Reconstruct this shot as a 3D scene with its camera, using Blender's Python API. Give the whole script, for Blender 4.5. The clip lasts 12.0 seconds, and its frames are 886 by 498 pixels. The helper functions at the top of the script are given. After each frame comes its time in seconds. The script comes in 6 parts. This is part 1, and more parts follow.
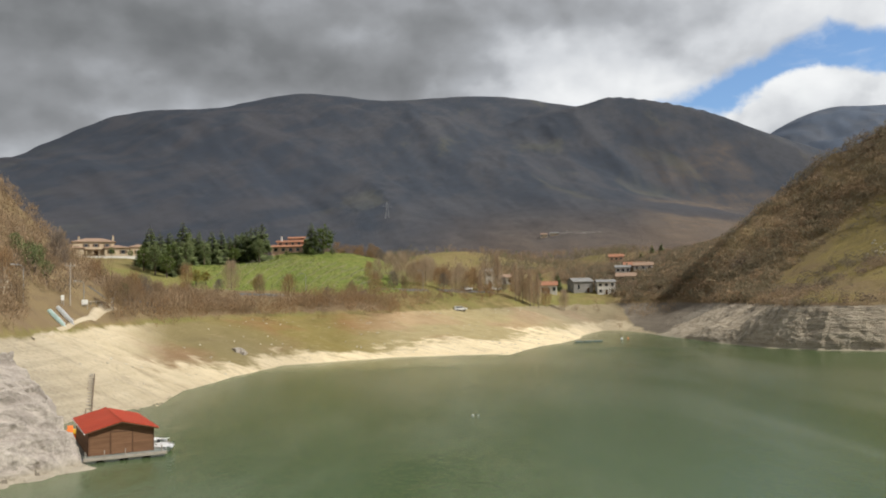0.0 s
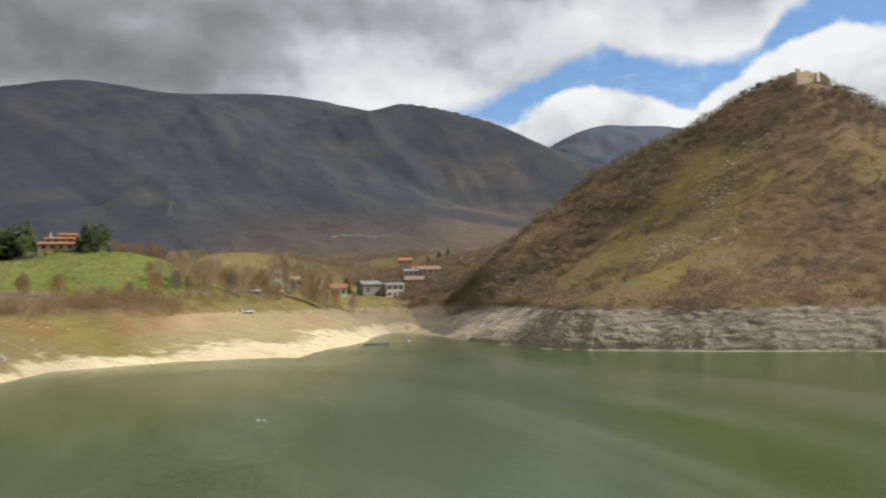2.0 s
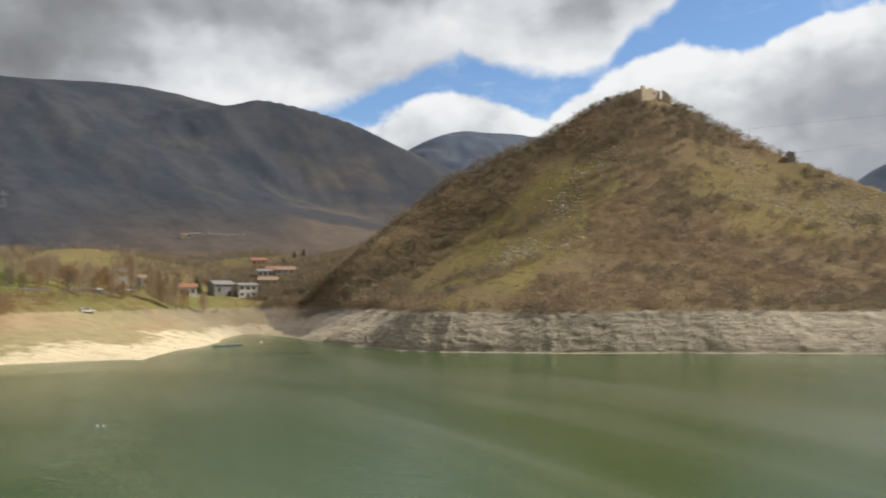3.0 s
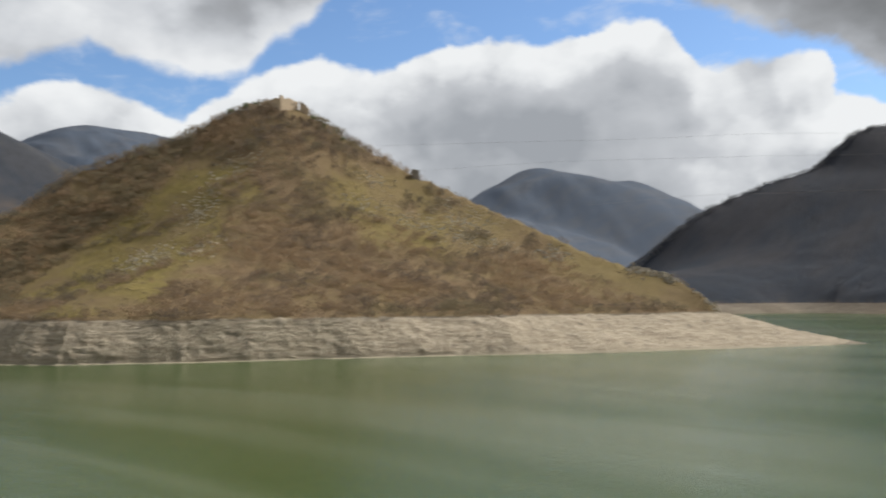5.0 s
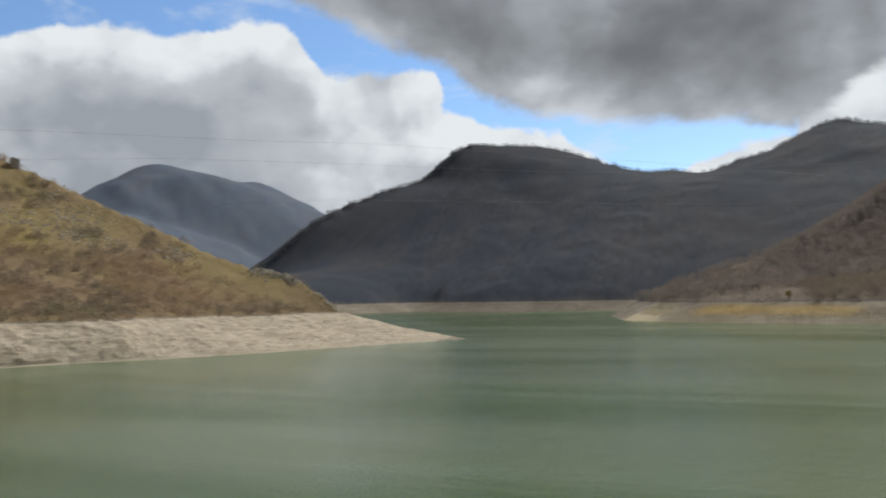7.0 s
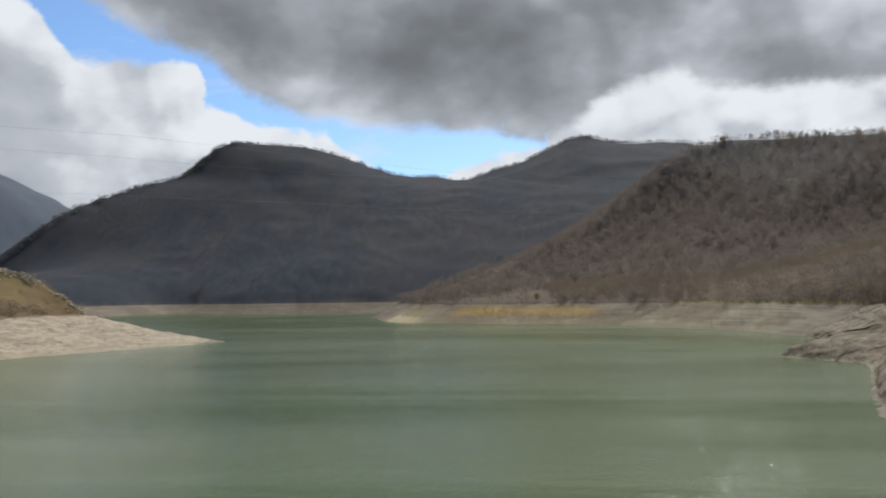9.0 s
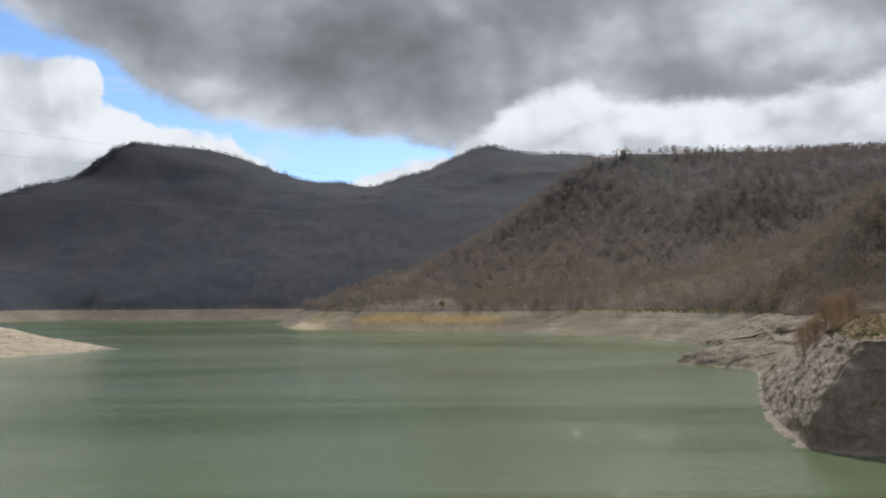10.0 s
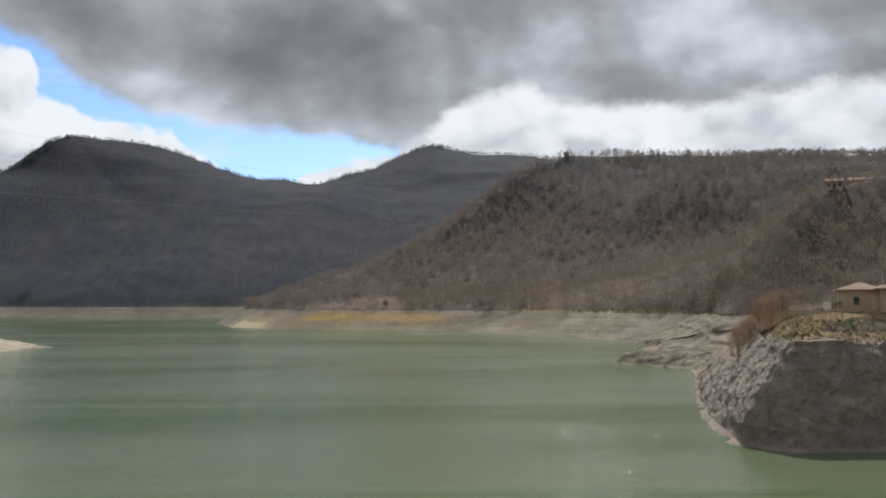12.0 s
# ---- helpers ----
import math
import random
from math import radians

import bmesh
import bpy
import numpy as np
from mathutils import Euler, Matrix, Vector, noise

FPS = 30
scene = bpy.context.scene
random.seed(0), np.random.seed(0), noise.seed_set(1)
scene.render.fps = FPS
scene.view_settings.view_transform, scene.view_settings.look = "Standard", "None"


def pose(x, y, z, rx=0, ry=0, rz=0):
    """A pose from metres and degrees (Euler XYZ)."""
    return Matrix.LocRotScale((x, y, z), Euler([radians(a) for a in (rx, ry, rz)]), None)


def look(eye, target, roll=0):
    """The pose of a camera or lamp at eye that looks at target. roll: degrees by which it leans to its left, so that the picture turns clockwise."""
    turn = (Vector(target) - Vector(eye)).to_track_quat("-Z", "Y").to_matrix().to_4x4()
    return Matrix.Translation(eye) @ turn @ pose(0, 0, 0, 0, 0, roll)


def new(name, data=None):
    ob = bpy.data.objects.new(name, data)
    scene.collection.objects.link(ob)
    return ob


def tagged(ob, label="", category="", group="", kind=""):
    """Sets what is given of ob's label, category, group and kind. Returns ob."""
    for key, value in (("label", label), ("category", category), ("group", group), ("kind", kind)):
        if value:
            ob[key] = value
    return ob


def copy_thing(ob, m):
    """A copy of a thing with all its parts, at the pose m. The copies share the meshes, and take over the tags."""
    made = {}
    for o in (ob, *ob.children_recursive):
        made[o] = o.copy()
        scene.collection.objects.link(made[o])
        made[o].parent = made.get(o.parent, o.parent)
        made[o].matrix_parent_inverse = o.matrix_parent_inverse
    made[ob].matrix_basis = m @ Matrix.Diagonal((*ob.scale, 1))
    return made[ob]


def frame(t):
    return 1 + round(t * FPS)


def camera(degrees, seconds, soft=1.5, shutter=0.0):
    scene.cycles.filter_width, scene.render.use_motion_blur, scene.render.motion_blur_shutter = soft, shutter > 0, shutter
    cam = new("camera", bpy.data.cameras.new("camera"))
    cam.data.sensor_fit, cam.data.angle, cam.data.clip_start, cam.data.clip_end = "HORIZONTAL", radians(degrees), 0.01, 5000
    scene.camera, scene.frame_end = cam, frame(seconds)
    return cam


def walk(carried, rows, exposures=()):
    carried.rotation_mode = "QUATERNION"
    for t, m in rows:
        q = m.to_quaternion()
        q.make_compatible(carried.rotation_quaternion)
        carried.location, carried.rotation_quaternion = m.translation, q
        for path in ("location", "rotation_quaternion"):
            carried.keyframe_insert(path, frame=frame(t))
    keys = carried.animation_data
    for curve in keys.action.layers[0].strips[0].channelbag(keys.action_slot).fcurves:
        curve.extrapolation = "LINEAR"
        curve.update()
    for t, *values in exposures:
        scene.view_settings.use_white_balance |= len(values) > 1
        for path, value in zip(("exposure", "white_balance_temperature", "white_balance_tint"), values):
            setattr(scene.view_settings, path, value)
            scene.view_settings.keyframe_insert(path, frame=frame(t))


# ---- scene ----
# ---------------------------------------------------------------- camera
EYE_Z = 15.0                       # metres above the lake
PATH = [
    (0.0, 93.27, 1.35, 0.27), (0.5, 93.15, 1.32, 0.43), (1.0, 92.96, 1.37, -2.42), (1.5, 92.97, 1.31, -7.81),
    (2.0, 93.15, 1.01, -13.80), (2.5, 93.20, 0.60, -18.59), (4.5, 93.25, 0.26, -41.02), (5.0, 93.51, 0.35, -47.71),
    (5.5, 93.63, 0.66, -54.64), (6.0, 93.60, 0.93, -60.89), (6.5, 93.42, 0.96, -66.90), (7.0, 93.34, 0.88, -72.64),
    (9.0, 93.24, 0.77, -88.44), (9.5, 93.34, 0.67, -92.10), (10.0, 93.66, 0.40, -94.78), (10.5, 93.88, 0.33, -96.93),
    (11.0, 93.89, 0.15, -98.27), (11.5, 93.81, 0.11, -98.17), (12.0, 93.59, 0.08, -98.57)]
cam = camera(54.97, 12.0, soft=1.9, shutter=0.5)
walk(cam, [(t, pose(0, 0, EYE_Z, a, b, c)) for t, a, b, c in PATH],
     [(0.0, 0.06, 6380, 9), (2.5, 0.04, 6380, 9), (4.5, 0.03, 6380, 9), (5.0, 0.0, 6350, 9), (6.0, -0.10, 6220, 8), (7.0, -0.10, 6180, 8), (9.0, -0.08, 6100, 9), (10.0, 0.0, 6080, 10), (12.0, 0.04, 6080, 10)])

# ---------------------------------------------------------------- light
SUN_AZ, SUN_EL = 110.0, 44.0       # clockwise from +y, above the horizon


def compass(az, dist, z=0.0):
    a = radians(az)
    return Vector((dist * math.sin(a), dist * math.cos(a), z))


sun_data = bpy.data.lights.new("sun", "SUN")
sun_data.energy, sun_data.angle, sun_data.color = 4.0, radians(0.6), (1.0, 0.93, 0.82)
sun = new("sun", sun_data)
sun.matrix_world = look(compass(SUN_AZ, math.cos(radians(SUN_EL)), math.sin(radians(SUN_EL))) * 500, (0, 0, 0))


class Nodes:
    """Short hand for building node trees."""

    def __init__(self, tree):
        self.tree = tree
        tree.nodes.clear()

    def put(self, kind, **inputs):
        n = self.tree.nodes.new(kind)
        for k, v in inputs.items():
            self.give(n.inputs[k.replace("_", " ")], v)
        return n

    def give(self, socket, v):
        if isinstance(v, bpy.types.NodeSocket):
            self.tree.links.new(v, socket)
        elif isinstance(v, bpy.types.Node):
            self.tree.links.new(v.outputs[0], socket)
        else:
            socket.default_value = v

    def math(self, op, a, b=0.0, c=0.0, clamp=False):
        n = self.tree.nodes.new("ShaderNodeMath")
        n.operation, n.use_clamp = op, clamp
        for s, v in zip(n.inputs, (a, b, c)):
            self.give(s, v)
        return n.outputs[0]

    def smooth(self, x, lo, hi, a=0.0, b=1.0):
        n = self.tree.nodes.new("ShaderNodeMapRange")
        n.interpolation_type = "SMOOTHSTEP"
        for s, v in zip(n.inputs, (x, lo, hi, a, b)):
            self.give(s, v)
        return n.outputs[0]

    def ramp(self, x, stops, mode="LINEAR"):
        n = self.tree.nodes.new("ShaderNodeValToRGB")
        n.color_ramp.interpolation = mode
        el = n.color_ramp.elements
        while len(el) < len(stops):
            el.new(0.5)
        for e, (p, c) in zip(el, stops):
            e.position = p
            e.color = (*c, 1) if isinstance(c, tuple) else (c, c, c, 1)
        self.give(n.inputs[0], x)
        return n.outputs[0]

    def mix(self, f, a, b, blend="MIX"):
        n = self.tree.nodes.new("ShaderNodeMix")
        n.data_type, n.blend_type = "RGBA", blend
        self.give(n.inputs[0], f)
        self.give(n.inputs[6], (*a, 1) if isinstance(a, tuple) else a)
        self.give(n.inputs[7], (*b, 1) if isinstance(b, tuple) else b)
        return n.outputs[2]

    def noise(self, vec, scale, detail=4.0, rough=0.55, warp=0.0):
        n = self.tree.nodes.new("ShaderNodeTexNoise")
        for k, v in (("Vector", vec), ("Scale", scale), ("Detail", detail), ("Roughness", rough), ("Distortion", warp)):
            self.give(n.inputs[k], v)
        return n.outputs[0]

    def scaled(self, vec, sx, sy, sz, offset=(0, 0, 0)):
        n = self.tree.nodes.new("ShaderNodeMapping")
        self.give(n.inputs[0], vec)
        n.inputs[1].default_value, n.inputs[3].default_value = offset, (sx, sy, sz)
        return n.outputs[0]

    def link(self, a, b):
        self.tree.links.new(a, b)


def build_world():
    world = bpy.data.worlds.new("sky")
    world.use_nodes = True
    scene.world = world
    n = Nodes(world.node_tree)
    d = n.put("ShaderNodeTexCoord").outputs["Generated"]
    xyz = n.put("ShaderNodeSeparateXYZ", Vector=d)
    deg = 180 / math.pi
    az = n.math("MULTIPLY", n.math("ARCTAN2", xyz.outputs[0], xyz.outputs[1]), deg)
    el = n.math("MULTIPLY", n.math("ARCSINE", xyz.outputs[2]), deg)
    flat = n.put("ShaderNodeCombineXYZ", X=n.math("MULTIPLY", az, 0.05), Y=n.math("MULTIPLY", el, 0.062), Z=0.0).outputs[0]
    def puff(vec, size):                                  # heaped, cauliflower-like lobes
        v = n.tree.nodes.new("ShaderNodeTexVoronoi")
        v.feature = "SMOOTH_F1"
        for key, val in (("Vector", vec), ("Scale", size), ("Detail", 2.0), ("Roughness", 0.5), ("Smoothness", 0.5)):
            n.give(v.inputs[key], val)
        return n.math("SUBTRACT", 1.0, v.outputs["Distance"])

    stir = n.tree.nodes.new("ShaderNodeTexNoise")
    for key, val in (("Vector", flat), ("Scale", 2.2), ("Detail", 5.0), ("Roughness", 0.6)):
        n.give(stir.inputs[key], val)
    warp = n.tree.nodes.new("ShaderNodeMix")
    warp.data_type, warp.blend_type = "RGBA", "LINEAR_LIGHT"
    n.give(warp.inputs[0], 0.16)
    n.give(warp.inputs[6], flat)
    n.give(warp.inputs[7], stir.outputs["Color"])
    soft = warp.outputs[2]
    lobes = puff(soft, 3.2)
    sunward = puff(n.scaled(soft, 1, 1, 1, (0.045, 0.09, 0)), 3.2)
    relief = n.math("SUBTRACT", lobes, sunward)           # lobes bright on the side that faces the sun
    big = n.math("SUBTRACT", n.noise(flat, 2.2, 8.0, 0.55, 0.2), 0.5)
    side = n.math("SUBTRACT", n.noise(n.scaled(flat, 1, 1, 1, (7.3, 2.1, 0)), 3.0, 8.0, 0.6), 0.5)
    fine = n.math("SUBTRACT", n.noise(n.scaled(flat, 1, 1, 1, (3.1, 9.7, 0)), 9.0, 6.0, 0.6), 0.5)
    e2 = n.math("ADD", n.math("MULTIPLY_ADD", big, 2.4, el), n.math("MULTIPLY", fine, 1.6))
    a2 = n.math("MULTIPLY_ADD", side, 2.6, az)
    t = n.math("DIVIDE", n.math("ADD", a2, 60.0), 220.0, clamp=True)   # azimuth -60..160 onto 0..1

    def edge(points):                                     # (azimuth, elevation) pairs, west and east of 48 degrees
        west, east = [p for p in points if p[0] <= 48], [p for p in points if p[0] >= 48]
        both = [n.math("MULTIPLY", n.ramp(t, [((a + 60) / 220, e / 40) for a, e in half]), 40.0) for half in (west, east)]
        pick = n.math("GREATER_THAN", t, 108 / 220)
        return n.math("ADD", n.math("MULTIPLY", both[0], n.math("SUBTRACT", 1.0, pick)), n.math("MULTIPLY", both[1], pick))

    deck = edge([(-60, 5), (-30, 7.5), (-24, 9), (-14, 10.6), (13, 11.4), (15.3, 12.2), (18.2, 13.2), (20.5, 14.5), (24.5, 15.6), (25.6, 16.3), (26.3, 15.2),
                 (29, 14.8), (31.2, 14.3), (34.6, 14.8), (36, 16.4), (39, 18), (42, 22), (48, 27), (57, 27), (61, 20), (65.8, 18.5), (67.7, 17), (72, 15.7),
                 (74.6, 14.2), (76.2, 12.8), (81, 11.9), (85, 11.4), (91.5, 11.1), (95.4, 10.4), (97.6, 11.4), (99.4, 13.2), (104.6, 14.2), (106.2, 13.3),
                 (113, 12.6), (122, 13.1), (130, 13.4), (160, 12)])
    low = edge([(-60, 12), (-28, 8.6), (-20, 9), (-6, 13.0), (5, 11), (15, 9.6), (17.8, 11.6), (20, 12.7), (22.4, 13.5), (25, 13.7), (28.5, 12.5), (30.6, 11.7),
                (31.4, 13.2), (35, 14.8), (39.2, 16.1), (42.6, 15.2), (46.9, 16.8), (48, 17.2), (51, 17.7), (57, 17.6), (59.4, 18.6), (62.4, 18.2), (63.6, 17),
                (64.8, 15.2), (67, 15.1), (69.6, 15.6), (72.3, 15.3), (73, 13.2), (75.7, 12.2), (81, 11.5), (82.3, 9.8), (86.6, 8.5), (88.4, 8.8), (91.5, 10),
                (95.4, 10.4), (98, 15), (160, 16)])
    in_deck = n.smooth(n.math("SUBTRACT", e2, deck), -0.3, 0.8)
    depth = n.math("SUBTRACT", low, n.math("MULTIPLY_ADD", lobes, -1.1, n.math("ADD", e2, 0.30)))
    in_low = n.smooth(depth, -0.12, 0.5)
    # clear sky between the clouds
    sky = n.put("ShaderNodeTexSky")
    sky.sky_type, sky.sun_disc = "NISHITA", False
    sky.sun_elevation, sky.sun_rotation = radians(SUN_EL), radians(SUN_AZ)
    sky.altitude, sky.dust_density = 600, 0.6
    blue = n.mix(1.0, sky.outputs[0], (0.108, 0.123, 0.140), "MULTIPLY")
    blue = n.mix(n.smooth(n.noise(n.scaled(flat, 0.8, 1.6, 1, (2, 5, 0)), 4.0, 8.0, 0.6, 0.4), 0.5, 0.75, 0.0, 0.45), blue, (0.80, 0.82, 0.85))   # thin veils
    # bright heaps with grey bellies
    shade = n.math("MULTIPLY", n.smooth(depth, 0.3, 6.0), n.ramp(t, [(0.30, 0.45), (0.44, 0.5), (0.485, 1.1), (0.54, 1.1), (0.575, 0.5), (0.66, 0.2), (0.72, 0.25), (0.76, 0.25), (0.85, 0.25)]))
    belly = n.math("MULTIPLY_ADD", shade, 0.74, n.math("MULTIPLY", n.math("SUBTRACT", n.noise(n.scaled(flat, 0.9, 1.3, 1, (1.7, 4.4, 0)), 2.4, 7.0, 0.5), 0.42), 0.9))
    belly = n.math("SUBTRACT", belly, n.math("MULTIPLY", relief, 0.55))
    heap = n.ramp(belly, [(0.05, (0.88, 0.88, 0.875)), (0.22, (0.78, 0.785, 0.79)), (0.45, (0.56, 0.57, 0.59)), (0.95, (0.36, 0.375, 0.40))])
    # the grey deck: darker to the north-west, lit through in its thin places
    thin = n.noise(n.scaled(flat, 0.9, 1.2, 1, (5.2, 1.1, 0)), 1.5, 5.0, 0.46, 0.0)
    inside = n.math("SUBTRACT", e2, deck)
    lit = n.math("ADD", n.math("MULTIPLY_ADD", relief, 0.16, thin), n.math("MULTIPLY", n.smooth(inside, 0.0, 4.5, 1.0, 0.0), n.smooth(az, 88.0, 100.0, 0.16, 0.02)))
    lit = n.math("ADD", n.ramp(t, [(0.15, 0.0), (0.22, 0.09), (0.27, 0.10), (0.31, 0.08), (0.36, 0.15), (0.47, 0.22), (0.58, 0.03), (0.70, 0.06), (0.76, 0.13), (0.85, 0.13)]), lit)
    roof = n.ramp(lit, [(0.30, (0.15, 0.155, 0.16)), (0.42, (0.195, 0.20, 0.205)), (0.56, (0.285, 0.29, 0.30)), (0.68, (0.41, 0.42, 0.44)), (0.80, (0.64, 0.65, 0.67)), (0.95, (0.85, 0.85, 0.85))])
    col = n.mix(in_low, blue, heap)
    col = n.mix(in_deck, col, roof)
    bg = n.put("ShaderNodeBackground", Color=col, Strength=1.0)
    out = n.put("ShaderNodeOutputWorld")
    n.link(bg.outputs[0], out.inputs[0])


build_world()


# ---------------------------------------------------------------- materials
MAT = {}


def material(name):
    m = bpy.data.materials.new(name)
    m.use_nodes = True
    MAT[name] = m
    return Nodes(m.node_tree)


def finish(n, colour, rough=0.8, bump=None, strength=0.4, distance=0.1, metal=0.0, spec=0.3):
    p = n.put("ShaderNodeBsdfPrincipled", Base_Color=(*colour, 1) if isinstance(colour, tuple) else colour, Roughness=rough, Metallic=metal)
    n.give(p.inputs["Specular IOR Level"], spec)
    if bump is not None:
        b = n.put("ShaderNodeBump", Height=bump, Strength=strength, Distance=distance)
        n.link(b.outputs[0], p.inputs["Normal"])
    o = n.put("ShaderNodeOutputMaterial")
    n.link(p.outputs[0], o.inputs[0])
    return p


def ground_material():
    n = material("ground")
    pos = n.put("ShaderNodeNewGeometry").outputs["Position"]
    z = n.put("ShaderNodeSeparateXYZ", Vector=pos).outputs[2]

    def cover(key):
        a = n.put("ShaderNodeAttribute")
        a.attribute_name = key
        return a.outputs["Fac"]

    n1, n2, n3 = n.noise(pos, 0.03, 5.0), n.noise(pos, 0.22, 6.0, 0.6), n.noise(pos, 1.6, 4.0, 0.6)
    # the drained bank: pale limestone and silt in level bands
    strata = n.noise(n.scaled(pos, 0.03, 0.03, 1.1), 1.0, 5.0, 0.6, 0.3)
    rock = n.mix(n.smooth(strata, 0.35, 0.65), (0.25, 0.222, 0.18), (0.39, 0.345, 0.28))
    rock = n.mix(n.smooth(n3, 0.4, 0.7), rock, n.mix(0.5, rock, (0.17, 0.16, 0.145)))
    rock = n.mix(n.smooth(n.noise(pos, 0.022, 5.0, 0.6), 0.42, 0.6, 0.75, 0.0), rock, (0.185, 0.155, 0.122))
    rock = n.mix(n.math("MULTIPLY", cover("brown"), 0.9), rock, n.mix(n.smooth(n2, 0.4, 0.65), (0.165, 0.137, 0.108), (0.25, 0.205, 0.155)))
    sand = n.mix(n.smooth(n2, 0.35, 0.7), (0.90, 0.765, 0.525), (0.79, 0.66, 0.43))
    tilt = n.put("ShaderNodeMapping", Vector=pos)
    tilt.inputs[2].default_value = (radians(14), radians(-24), radians(20))
    ribs = n.noise(n.scaled(tilt.outputs[0], 0.11, 0.11, 1.2), 1.0, 7.0, 0.7, 0.5)
    sand = n.mix(n.smooth(ribs, 0.50, 0.66, 0.0, 0.55), sand, (0.42, 0.34, 0.23))
    sand = n.mix(n.smooth(n3, 0.55, 0.70, 0.0, 0.4), sand, (0.46, 0.40, 0.31))
    russet = n.mix(n.smooth(n1, 0.36, 0.52), (0.25, 0.130, 0.046), (0.215, 0.172, 0.046))
    russet = n.mix(n.smooth(n.noise(n.scaled(pos, 0.25, 0.25, 2.0), 1.0, 6.0, 0.7), 0.52, 0.70, 0.0, 0.45), russet, (0.42, 0.32, 0.18))
    upper = n.smooth(n.math("MULTIPLY_ADD", n1, 9.0, n.math("MULTIPLY_ADD", n2, 5.0, n.math("MULTIPLY_ADD", cover("turf"), 2.8, z))), 11.0, 12.8)
    sand = n.mix(n.math("MULTIPLY", n.math("MULTIPLY", upper, 0.92), cover("turf")), sand, russet)
    bank = n.mix(cover("pale"), rock, sand)
    bank = n.mix(cover("ochre"), bank, n.mix(n2, (0.42, 0.27, 0.07), (0.52, 0.38, 0.15)))
    # above it
    grass = n.mix(n.smooth(n2, 0.35, 0.65), (0.30, 0.235, 0.11), (0.20, 0.165, 0.07))
    grass = n.mix(n.smooth(n1, 0.45, 0.62), grass, (0.23, 0.215, 0.075))
    patch = n.noise(pos, 0.045, 6.0, 0.62)
    scrub = n.mix(n.smooth(patch, 0.42, 0.58), (0.25, 0.19, 0.105), (0.235, 0.17, 0.103))
    scrub = n.mix(n.smooth(n2, 0.5, 0.72), scrub, (0.20, 0.145, 0.092))
    meadow = n.mix(n.smooth(n2, 0.3, 0.7), (0.17, 0.215, 0.05), (0.235, 0.24, 0.075))
    meadow = n.mix(n.smooth(n1, 0.5, 0.7), meadow, (0.14, 0.19, 0.04))
    # leafless woods: cool grey beech above, browner oak and a painted sun patch below
    axes = n.put("ShaderNodeSeparateXYZ", Vector=pos)
    east = n.smooth(n.math("SUBTRACT", axes.outputs[0], axes.outputs[1]), -200.0, 200.0)     # which way the slopes fall
    fall = n.put("ShaderNodeCombineXYZ", X=n.math("MULTIPLY", axes.outputs[0], n.math("MULTIPLY_ADD", east, -0.68, 1.0)),
                 Y=n.math("MULTIPLY", axes.outputs[1], n.math("MULTIPLY_ADD", east, 0.68, 0.32)), Z=n.math("MULTIPLY", z, 0.5)).outputs[0]
    w1, w2, w3 = n.noise(fall, 0.009, 8.0, 0.62), n.noise(fall, 0.07, 6.0, 0.7), n.noise(pos, 0.3, 3.0, 0.6)
    # cloud shade and haze are painted into these dark blue-grey woods
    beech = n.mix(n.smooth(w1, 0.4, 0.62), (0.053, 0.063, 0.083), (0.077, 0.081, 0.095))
    beech = n.mix(cover("cloud_shade"), beech, n.mix(n.smooth(w1, 0.4, 0.62), (0.042, 0.051, 0.070), (0.060, 0.061, 0.073)))
    oak = n.mix(n.smooth(w1, 0.42, 0.6), (0.108, 0.086, 0.074), (0.166, 0.127, 0.098))
    high = n.smooth(n.math("MULTIPLY_ADD", w1, 220.0, z), 130.0, 330.0)
    wood = n.mix(n.math("MULTIPLY", n.math("SUBTRACT", 1.0, high), cover("brown")), beech, oak)
    glade = n.math("MULTIPLY", n.smooth(n.noise(fall, 0.005, 7.0, 0.65, 0.5), 0.58, 0.68), 0.45)
    wood = n.mix(n.math("MULTIPLY", glade, n.math("SUBTRACT", 1.0, cover("cloud_shade"))), wood, (0.125, 0.125, 0.098))
    wood = n.mix(n.smooth(w2, 0.42, 0.68, 0.0, 0.35), wood, (0.045, 0.046, 0.050))
    # sunlit patch on the shoulder, painted as a paler brown
    wood = n.mix(n.math("MULTIPLY", cover("sun_patch"), n.smooth(w2, 0.35, 0.65, 0.35, 1.0)), wood, (0.185, 0.142, 0.108))
    # far ranges: distance haze painted in as a lifted blue base colour
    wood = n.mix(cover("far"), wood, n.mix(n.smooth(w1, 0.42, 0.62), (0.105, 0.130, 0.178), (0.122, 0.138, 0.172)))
    top = n.mix(cover("scrub"), grass, scrub)
    top = n.mix(n.math("MULTIPLY", cover("lawn"), n.smooth(n.noise(pos, 0.11, 6.0, 0.7), 0.36, 0.58, 0.5, 1.0)), top, n.mix(n.smooth(n2, 0.35, 0.65), (0.225, 0.190, 0.062), (0.30, 0.240, 0.092)))
    top = n.mix(cover("meadow"), top, meadow)
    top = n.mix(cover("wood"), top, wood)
    level = n.smooth(n.math("MULTIPLY_ADD", n.math("SUBTRACT", n2, 0.5), 2.2, z), 10.2, 11.0)
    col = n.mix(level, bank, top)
    crowns = n.math("MULTIPLY", n.math("MULTIPLY", n.math("ADD", w2, n.math("MULTIPLY", w3, 0.4)), 2.2), cover("wood"))
